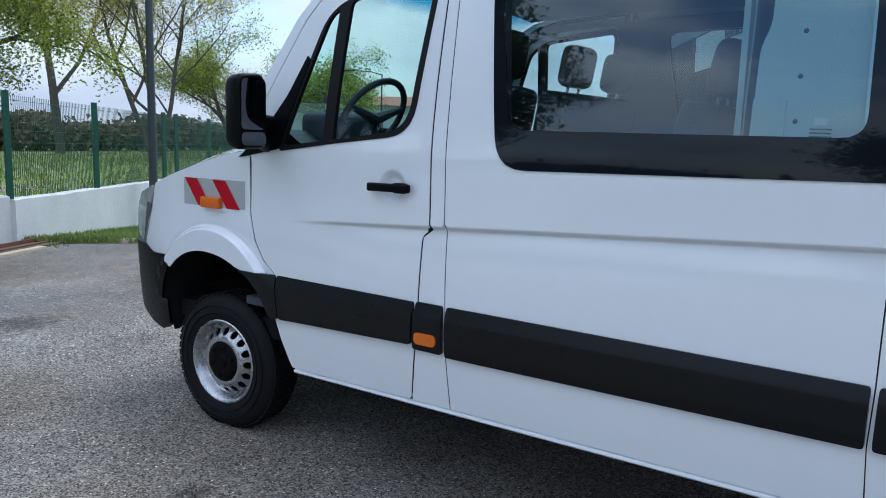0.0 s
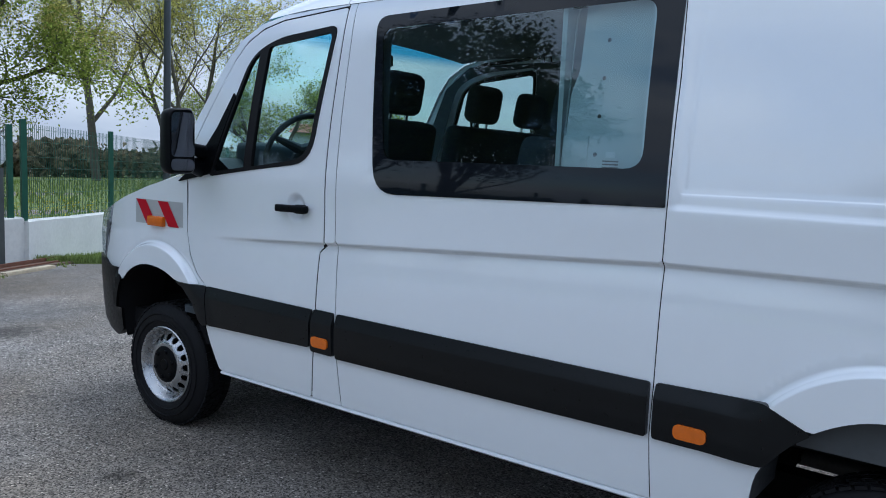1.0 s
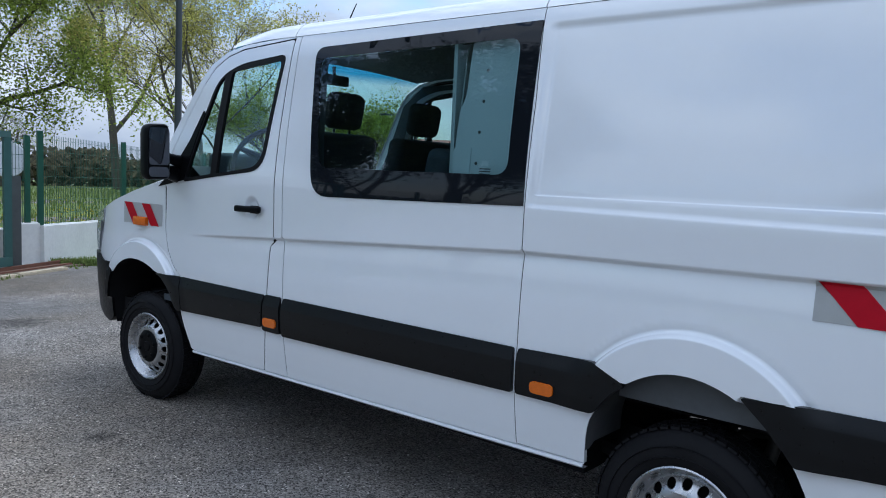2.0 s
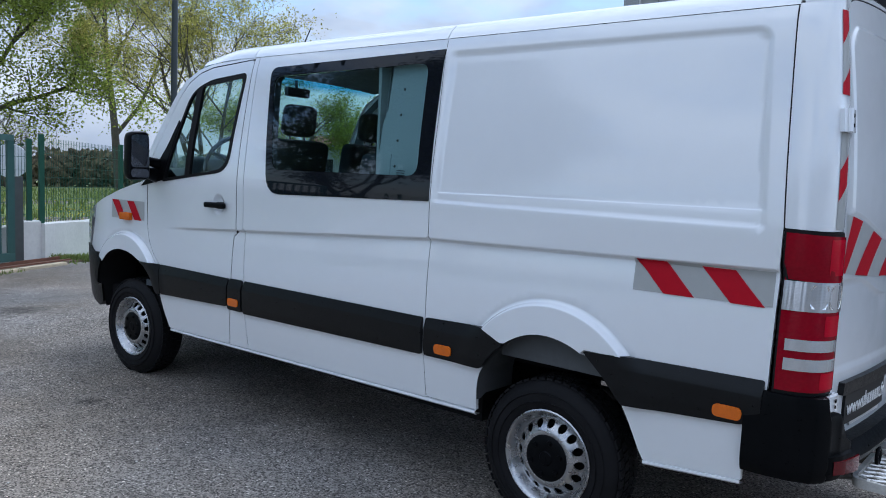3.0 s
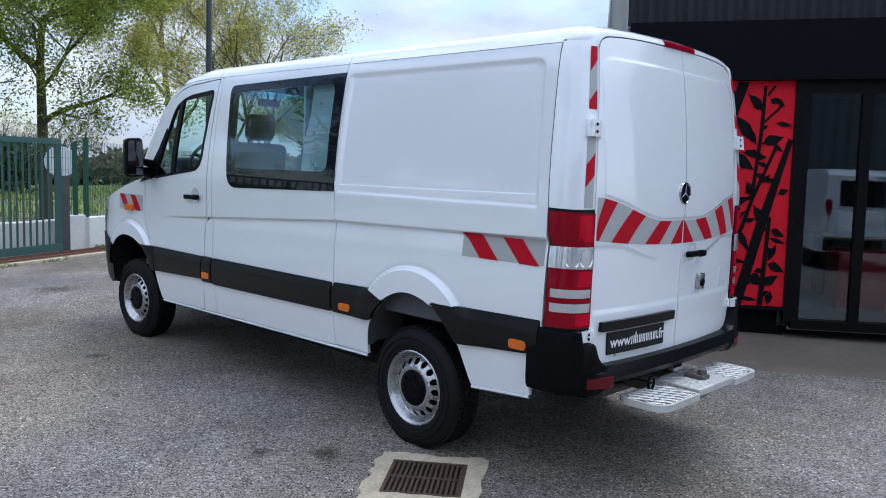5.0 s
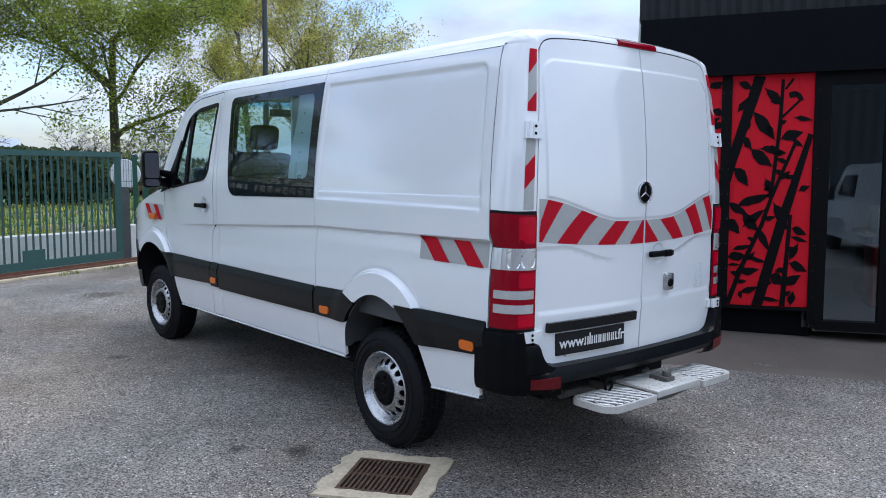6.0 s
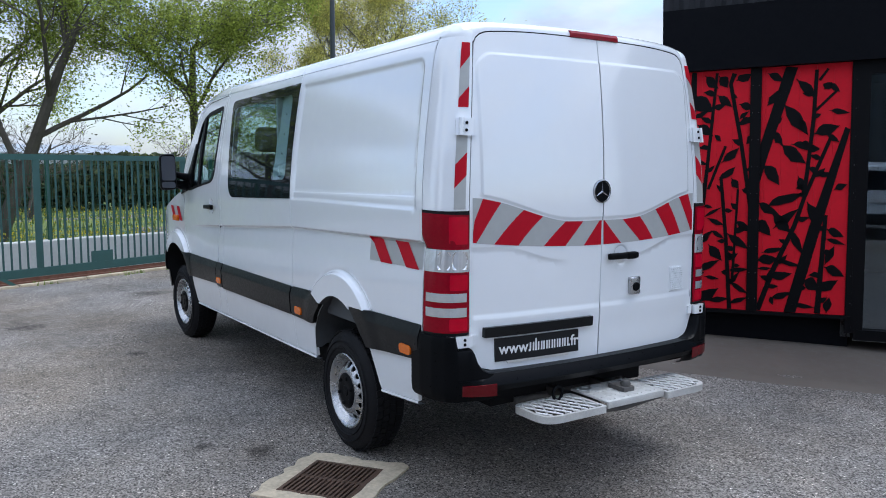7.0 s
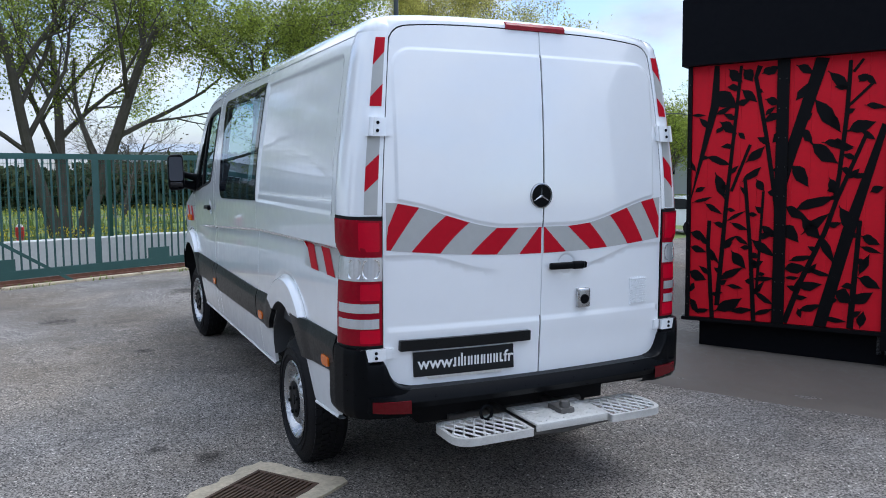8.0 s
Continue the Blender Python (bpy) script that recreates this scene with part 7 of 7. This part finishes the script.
def beam(x, y):
    e = abs(y - YC)
    c = smooth((e - 0.72) / 0.14)
    top = mix(0.684, 0.662, c)
    low = mix(0.588, 0.550, c)
    f = -0.021 * smooth((e - 0.865) / 0.075)
    return [(-0.16, low - 0.01), (-0.05, low), (f - 0.012, low + 0.012), (f, low + 0.04), (f - 0.002, 0.635), (f - 0.012 * (1 - c), 0.655), (f - 0.035, top - 0.004), (-0.12, top)]


def tower(x, y):
    d = HW - abs(y - YC)
    top = float(np.interp(d, (0.0, 0.060, 0.068, 0.150, 0.160, 0.175, 0.195, 0.225, 0.26, 0.31), (0.872, 0.872, 0.806, 0.804, 0.770, 0.735, 0.708, 0.692, 0.684, 0.676)))
    o = -0.018 * smooth((d - 0.03) / 0.10) - 0.018 * smooth((d - 0.21) / 0.08)
    rise = top - 0.645
    return [(o - 0.05, 0.548), (o - 0.016, 0.552), (o - 0.005, 0.572), (o, 0.61), (o, 0.645), (o, 0.645 + rise * 0.5), (o - 0.002, 0.645 + rise * 0.86), (o - 0.008, top - 0.004), (o - 0.018, top), (-0.09, top)]


bm = bm_grid(bumper_rows(beam))
rear_bumper = part("rear_bumper", bm, M_BUMPER, van, "black plastic rear bumper")
rows = bumper_rows(tower)
count = sum(1 for x, y in plan if y < YC - HW + 0.31)
for rr in (rows[:count], rows[-count:]):
    part("bumper_corner", bm_grid(rr), M_BUMPER, rear_bumper)
for s in (1, -1):
    o = []
    for x, y in ((1.62, 2.512), (1.665, 2.556), (1.695, 2.62), (1.715, 2.70), (1.735, 2.85)):
        o.append((x, y if s > 0 else 2 * YC - y))
    rows = []
    for k in range(9):
        t = 1.3 + 2.0 * k / 8
        i = int(t)
        x, y = mix(o[i][0], o[i + 1][0], t - i), mix(o[i][1], o[i + 1][1], t - i)
        n = Vector((o[i + 1][1] - o[i][1], -(o[i + 1][0] - o[i][0]))) * s
        n.normalize()
        rows.append([Vector((x + n.x * w, y + n.y * w, z)) for w, z in ((-0.01, 0.640), (0.002, 0.636), (0.001, 0.588 - 0.010 * k / 8), (-0.01, 0.584 - 0.010 * k / 8))])
    part("reflector", bm_grid(rows), M_REFLECTOR, rear_bumper, "red bumper reflector")

# front: bonnet, windscreen, nose
rows = []
for k in range(15):
    x = mix(-4.16, -2.96, k / 14)
    zf = float(np.interp(x, (-4.16, -3.95, -3.76, -3.60, -3.35, -3.12, -2.96), (1.06, 1.18, 1.247, 1.302, 1.377, 1.432, 1.457)))
    e = HW - side_in(max(x, -4.15), min(zf, 1.45)) - 0.004
    rows.append([Vector((x - 0.10 * (1 - t * t), YC + e * t, zf + 0.125 * (1 - abs(t) ** 2.6))) for t in [j / 10 - 1 for j in range(21)]])
part("bonnet", bm_grid(rows), M_PAINT, van)
rows = [[Vector((-4.18 - 0.08 * (1 - (j / 10 - 1) ** 2), YC + 0.62 * (j / 10 - 1), z)) for j in range(21)] for z in (0.38, 0.6, 0.9, 1.1, 1.20)]
part("grille", bm_grid(rows), M_BUMPER, van, "dark front grille")
edge = [(-3.06, 1.50), (-2.905, 1.765), (-2.70, 2.075), (-2.60, 2.18), (-2.46, 2.25), (-2.36, 2.285)]
rows = []
for x, z in edge:
    e = HW - side_in(x, z) - 0.012
    rows.append([Vector((x - 0.16 * (1 - t * t), YC + e * t, z + 0.045 * (1 - t * t))) for t in [j / 8 - 1 for j in range(17)]])
part("windscreen", bm_grid(rows), M_GLASS_FRONT, van, "windscreen with a blue sun band")
rows = []
for x, z in ((-3.08, 1.43), (-3.0, 1.46), (-3.06, 1.51)):
    e = HW - side_in(x, z) - 0.02
    rows.append([Vector((x - 0.16 * (1 - t * t), YC + e * t, z + 0.045 * (1 - t * t))) for t in [j / 8 - 1 for j in range(17)]])
part("cowl", bm_grid(rows), M_BUMPER, van)
bm = bm_tube([(-2.05, 3.10, 2.36), (-1.92, 3.10, 2.56)], [0.006, 0.003], 8)
part("aerial", bm, M_BUMPER, van, "short black roof aerial")

# interior
bm = bm_box(-1.75, YC, 0.70, 2.6, 1.82, 0.04)
part("cabin_floor", bm, M_TRIM, van)
rows = [[Vector((x, YC + 0.80 * t, 2.262 + 0.03 * (1 - t * t) - 0.08 * max(0, -2.2 - x))) for t in [j / 6 - 1 for j in range(13)]] for x in (-2.45, -2.2, -1.8, -1.2, -0.3)]
part("headlining", bm_grid(rows), M_HEAD, van)
bk = panel("bulkhead", rounded([(2.60, 0.70, 0), (2.585, 1.50, 0), (2.66, 2.20, 0.08), (4.25, 2.20, 0.08), (4.325, 1.50, 0), (4.31, 0.70, 0)]), M_BULK, van, lambda y, z, w: Vector((-0.70 + w + 0.012 * smooth((math.sin(y * 9) + 0.4) / 0.3), y, z)), res=0.03, fold=0.03, label="pale grey bulkhead panel")
for k in range(5):
    bm = bm_lathe([(0.0, 0.006), (0.007, 0.004), (0.009, 0.0)], (-0.685, 2.80, 1.40 + 0.17 * k), "x", 10)
    part("rivet", bm, M_STEEL, bk)
part("bulkhead_cover", bm_box(-0.716, YC, 1.45, 0.02, 1.72, 1.5), M_BULK, van)


def seat(x, y, w, heads, rake=10, zb=0.72, top=1.80):
    """A seat back with cushion and headrests, facing forwards."""
    m = Matrix.Translation((x, y, zb)) @ Matrix.Rotation(radians(rake), 4, "Y")
    h = top - zb
    bm = bm_box(0, 0, h / 2, 0.15, w, h, 0.055, m, seg=4)
    bm_box(0.0, 0, h * 0.75, 0.12, w * 0.82, h * 0.42, 0.05, m, bm, 4)
    s = part("seat_back", bm, M_SEAT, van, "dark grey fabric seat back")
    bm = bm_box(x - 0.27, y, zb + 0.20, 0.52, w, 0.17, 0.06, seg=4)
    part("seat_cushion", bm, M_SEAT, van, "dark grey fabric seat cushion")
    for dy in heads:
        bm = bm_box(0.0, dy, h + 0.13, 0.11, 0.25, 0.21, 0.06, m, seg=4)
        hd = part("headrest", bm, M_SEAT, s, "dark fabric headrest")
        bm = bm_tube([m @ Vector((0, dy - 0.06, h - 0.02)), m @ Vector((0, dy - 0.06, h + 0.08))], 0.008, 8)
        bm_tube([m @ Vector((0, dy + 0.06, h - 0.02)), m @ Vector((0, dy + 0.06, h + 0.08))], 0.008, 8, bm)
        part("headrest_post", bm, M_CHROME, s)


seat(-2.02, 2.93, 0.50, (0.0,))
seat(-2.02, 3.86, 0.94, (-0.24, 0.25))
seat(-1.08, 3.18, 1.02, (-0.25, 0.22), 12, 0.72, 1.72)
seat(-1.08, 4.00, 0.46, (0.0,), 12, 0.72, 1.72)
rows = []
for x, z in ((-3.15, 1.40), (-2.95, 1.52), (-2.80, 1.53), (-2.68, 1.46), (-2.62, 1.25), (-2.70, 1.0)):
    rows.append([Vector((x - 0.03 * (1 - t * t), YC + 0.88 * t, z + 0.03 * math.sin(t * 5))) for t in [j / 10 - 1 for j in range(21)]])
part("dashboard", bm_grid(rows), M_TRIM, van)
bm = bm_box(-2.78, 2.93, 1.57, 0.18, 0.42, 0.16, 0.05, seg=3)
part("instrument_hood", bm, M_TRIM, van)
m = Matrix.Translation((-2.57, 2.93, 1.63)) @ Matrix.Rotation(radians(-58), 4, "Y")
pts = [m @ Vector((0.205 * math.cos(a), 0.205 * math.sin(a), 0)) for a in [2 * math.pi * k / 36 for k in range(37)]]
bm = bm_tube(pts, 0.016, 10)
for a in (0.3, math.pi - 0.3, -math.pi / 2):
    bm_tube([m @ Vector((0, 0, -0.02)), m @ Vector((0.2 * math.sin(a), 0.2 * math.cos(a), 0))], [0.03, 0.014], 8, bm)
part("steering_wheel", bm, M_TRIM, van, "dark steering wheel")
bm = bm_box(-2.44, 3.42, 2.17, 0.04, 0.22, 0.07, 0.015)
bm_tube([(-2.46, 3.42, 2.26), (-2.45, 3.42, 2.18)], 0.012, 8, bm)
part("rear_view_mirror", bm, M_TRIM, van)


# wheels
def wheel(x, s, steer=0.0):
    """s = 1: left side."""
    yo = YC - s * 0.926       # outer sidewall
    m = Matrix.Translation((x, yo, GROUND + TYRE_R)) @ Matrix.Rotation(radians(steer), 4, "Z") @ Matrix.Diagonal((1, s, 1, 1))
    bm = bm_lathe([(0.222, 0.012), (0.226, 0.004), (0.220, 0.0), (0.212, 0.004), (0.206, 0.016), (0.196, 0.030), (0.188, 0.050), (0.180, 0.056), (0.178, 0.10)], (0, 0, 0), "y", 64)
    bm.transform(m)
    w = part("wheel", bm, M_SILVER, van, "silver steel wheel with black tyre")
    R = TYRE_R + 0.002
    prof = [(0.205, 0.035), (0.222, 0.010), (0.245, 0.0), (0.285, -0.006), (0.318, 0.004), (R - 0.012, 0.022), (R - 0.004, 0.034), (R, 0.05), (R, 0.10), (R, 0.15), (R, 0.185), (R - 0.004, 0.20), (R - 0.014, 0.212), (0.31, 0.232), (0.26, 0.236), (0.215, 0.22), (0.205, 0.19)]
    bm = bm_lathe(prof, (0, 0, 0), "y", 72)
    # tread blocks
    for ring, (y0, y1) in enumerate(((0.028, 0.062), (0.068, 0.104), (0.110, 0.146), (0.152, 0.186))):
        for k in range(52):
            a0 = 2 * math.pi * (k + 0.5 * (ring % 2)) / 52
            a1 = a0 + 2 * math.pi / 52 * 0.78
            sk = 0.02 * (1 if ring < 2 else -1)
            vs = []
            for r in (R - 0.003, R + 0.007):
                for a, y in ((a0, y0), (a1, y0), (a1 + sk, y1), (a0 + sk, y1)):
                    vs.append(bm.verts.new((r * math.cos(a), y, r * math.sin(a))))
            bm.faces.new(vs[4:])
            for i in range(4):
                bm.faces.new((vs[i], vs[(i + 1) % 4], vs[4 + (i + 1) % 4], vs[4 + i]))
    for r, h in ((0.262, 0.004), (0.30, 0.004)):
        bm_lathe([(r - 0.003, -0.002), (r, -0.009), (r + 0.003, -0.002)], (0, 0, 0), "y", 72, bm)
    bmesh.ops.recalc_face_normals(bm, faces=bm.faces)
    bm.transform(m)
    part("tyre", bm, M_TYRE, w, "black all-terrain tyre")
    # dished disc with oval holes
    ang = 2 * math.pi / 16
    holes = []
    for k in range(16):
        a = ang * k
        holes.append([((0.157 + 0.0195 * math.cos(b)) * math.cos(a + 0.122 * math.sin(b)), (0.157 + 0.0195 * math.cos(b)) * math.sin(a + 0.122 * math.sin(b))) for b in [2 * math.pi * j / 12 for j in range(12)]])
    circle = [(0.184 * math.cos(2 * math.pi * j / 64), 0.184 * math.sin(2 * math.pi * j / 64)) for j in range(64)]
    centre = [(0.06 * math.cos(2 * math.pi * j / 32), 0.06 * math.sin(2 * math.pi * j / 32)) for j in range(32)]

    def disc(u, v, t):
        r = math.hypot(u, v)
        d = float(np.interp(r, (0.06, 0.118, 0.130, 0.140, 0.172, 0.184), (0.020, 0.006, 0.008, 0.018, 0.044, 0.060)))
        return m @ Vector((u, d - t, v))
    panel("rim_disc", circle, M_SILVER, w, disc, [*holes, centre], res=0.014, fold=0.008)
    prof = [(0.0, -0.004), (0.030, -0.003), (0.034, 0.002), (0.066, -0.002), (0.100, 0.002), (0.108, 0.008), (0.111, 0.022)]
    bm = bm_lathe(prof, (0, 0, 0), "y", 40)
    for k in range(6):
        a = 2 * math.pi * k / 6 + 0.3
        c = (0.078 * math.cos(a), 0.0, 0.078 * math.sin(a))
        bm_lathe([(0.0, -0.010), (0.010, -0.010), (0.012, -0.006), (0.014, 0.006)], c, "y", 10, bm)
    bm.transform(m)
    part("hub_cap", bm, M_BUMPER, w, "dark plastic hub cap")
    bm = bm_lathe([(0.0, 0.10), (0.18, 0.10), (0.18, 0.11), (0.0, 0.13)], (0, 0, 0), "y", 32)
    bm.transform(m)
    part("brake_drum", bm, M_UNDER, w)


for x in (HUB_F, HUB_R):
    for s in (1, -1):
        wheel(x, s, 4.0 if x == HUB_F else 0.0)

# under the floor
# panel added behind the axle to darken the ground under the bumper
part("rear_shade_panel", bm_box(1.36, YC, 0.545, 0.34, 1.70, 0.05), M_UNDER, van)
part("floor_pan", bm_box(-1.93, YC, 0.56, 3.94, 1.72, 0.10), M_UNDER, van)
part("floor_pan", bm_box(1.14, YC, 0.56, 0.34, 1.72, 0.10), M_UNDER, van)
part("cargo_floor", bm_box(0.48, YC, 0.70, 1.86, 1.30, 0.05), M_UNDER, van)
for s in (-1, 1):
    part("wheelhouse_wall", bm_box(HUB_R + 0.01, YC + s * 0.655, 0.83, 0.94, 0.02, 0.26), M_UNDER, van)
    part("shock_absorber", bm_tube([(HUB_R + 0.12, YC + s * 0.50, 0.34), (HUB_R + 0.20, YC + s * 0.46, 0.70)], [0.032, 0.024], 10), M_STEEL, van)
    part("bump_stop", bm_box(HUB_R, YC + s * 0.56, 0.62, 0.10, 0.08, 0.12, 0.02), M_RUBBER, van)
# black blocks added under the floor to deepen the van's shadow on the ground
part("shadow_block", bm_box(-1.30, YC, 0.43, 2.6, 1.50, 0.16), M_UNDER, van)
part("shadow_block", bm_box(1.24, YC, 0.48, 0.44, 1.10, 0.10), M_UNDER, van)
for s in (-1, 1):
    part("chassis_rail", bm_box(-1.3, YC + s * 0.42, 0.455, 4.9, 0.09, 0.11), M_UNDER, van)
for x in (HUB_F, HUB_R):
    bm = bm_tube([(x, YC - 0.75, 0.33), (x, YC - 0.15, 0.33), (x, YC, 0.33), (x, YC + 0.15, 0.33), (x, YC + 0.75, 0.33)], [0.045, 0.05, 0.12, 0.05, 0.045], 14)
    part("axle", bm, M_UNDER, van)
for s in (-1, 1):
    bm = bm_tube([(HUB_R - 0.62, YC + s * 0.58, 0.45), (HUB_R, YC + s * 0.58, 0.36), (HUB_R + 0.62, YC + s * 0.58, 0.47)], 0.035, 8)
    part("leaf_spring", bm, M_UNDER, van)
bm = bm_tube([(-2.2, YC + 0.2, 0.38), (0.3, YC + 0.2, 0.36), (1.5, YC + 0.3, 0.42)], 0.04, 10)
part("exhaust_pipe", bm, M_STEEL, van)
bm = bm_box(-1.0, YC + 0.1, 0.42, 0.9, 0.5, 0.2, 0.04)
part("fuel_tank", bm, M_UNDER, van)

# step and tow hitch
bm = bm_tube([(1.45, 3.05, 0.43), (1.45, 3.85, 0.43)], 0.03, 10)
bm_box(1.63, 3.30, 0.460, 0.40, 0.05, 0.05, 0.006, bm=bm)
bm_box(1.63, 3.62, 0.460, 0.40, 0.05, 0.05, 0.006, bm=bm)
bm_tube([(1.60, 3.02, 0.445), (1.84, 3.16, 0.452), (1.86, 3.46, 0.440), (1.84, 3.76, 0.452), (1.60, 3.90, 0.445)], 0.016, 8, bm)
hitch = part("tow_bar", bm, M_STEEL, van, "worn steel tow bar")
for y0, y1, s in ((2.87, 3.26, 1), (3.70, 4.03, -1)):
    o = rounded([(1.672, y0, 0.06 if s > 0 else 0.01), (1.672, y1, 0.01 if s > 0 else 0.06), (1.942, y1, 0.01 if s > 0 else 0.10), (1.942, y0, 0.10 if s > 0 else 0.01)], 6)
    inn = rounded([(1.690, y0 + 0.018, 0.05 if s > 0 else 0.0), (1.690, y1 - 0.018, 0.0 if s > 0 else 0.05), (1.924, y1 - 0.018, 0.0 if s > 0 else 0.09), (1.924, y0 + 0.018, 0.09 if s > 0 else 0.0)], 6)
    step = panel("step", o, M_ALU, van, lambda u, v, w: Vector((u, v, 0.500 + w)), [inn], res=0.03, fold=0.035, label="galvanised mesh tread step")
    bm = bmesh.new()
    for a in range(-9, 16):
        for sl in (1, -1):
            # crossing slats of the expanded mesh, clipped to the tread
            p0 = (1.69, y0 + 0.052 * a)
            p1 = (1.924, p0[1] + sl * 0.12)
            ts = [t / 24 for t in range(25)]
            run = []
            for t in ts:
                u, v = mix(p0[0], p1[0], t), mix(p0[1], p1[1], t)
                if inside(np.array([[u, v]]), inn)[0]:
                    run.append(Vector((u, v, 0.499)))
            if len(run) > 2:
                bm_tube([run[0], run[-1]], 0.0055, 4, bm, cap=False)
    part("tread_mesh", bm, M_ALU, step)
bm = bm_box(1.79, 3.48, 0.508, 0.28, 0.40, 0.012, 0.004)
for i in range(6):
    for j in range(8):
        m = Matrix.Translation((1.675 + 0.044 * i, 3.31 + 0.048 * j, 0.5155)) @ Matrix.Rotation(radians(45 if (i + j) % 2 else -45), 4, "Z")
        bm_box(0, 0, 0, 0.032, 0.009, 0.003, 0, m, bm)
bm_box(1.925, 3.48, 0.495, 0.012, 0.40, 0.035, 0.003, bm=bm)
centre_plate = part("chequer_plate", bm, M_ALU, van, "aluminium chequer plate")
bm = bm_lathe([(0.0, 0.06), (0.02, 0.056), (0.027, 0.04), (0.022, 0.02), (0.018, 0.0)], (1.83, 3.50, 0.512), "z", 20)
bm_box(1.80, 3.50, 0.525, 0.12, 0.08, 0.03, 0.01, bm=bm)
part("tow_ball", bm, M_STEEL, centre_plate, "worn tow ball coupling")
bm = bm_tube([(1.72, 3.13 + 0.03 * math.cos(a), 0.53 + 0.035 * math.sin(a)) for a in [2 * math.pi * k / 20 for k in range(21)]], 0.008, 8)
part("tow_ring", bm, M_BUMPER, van)
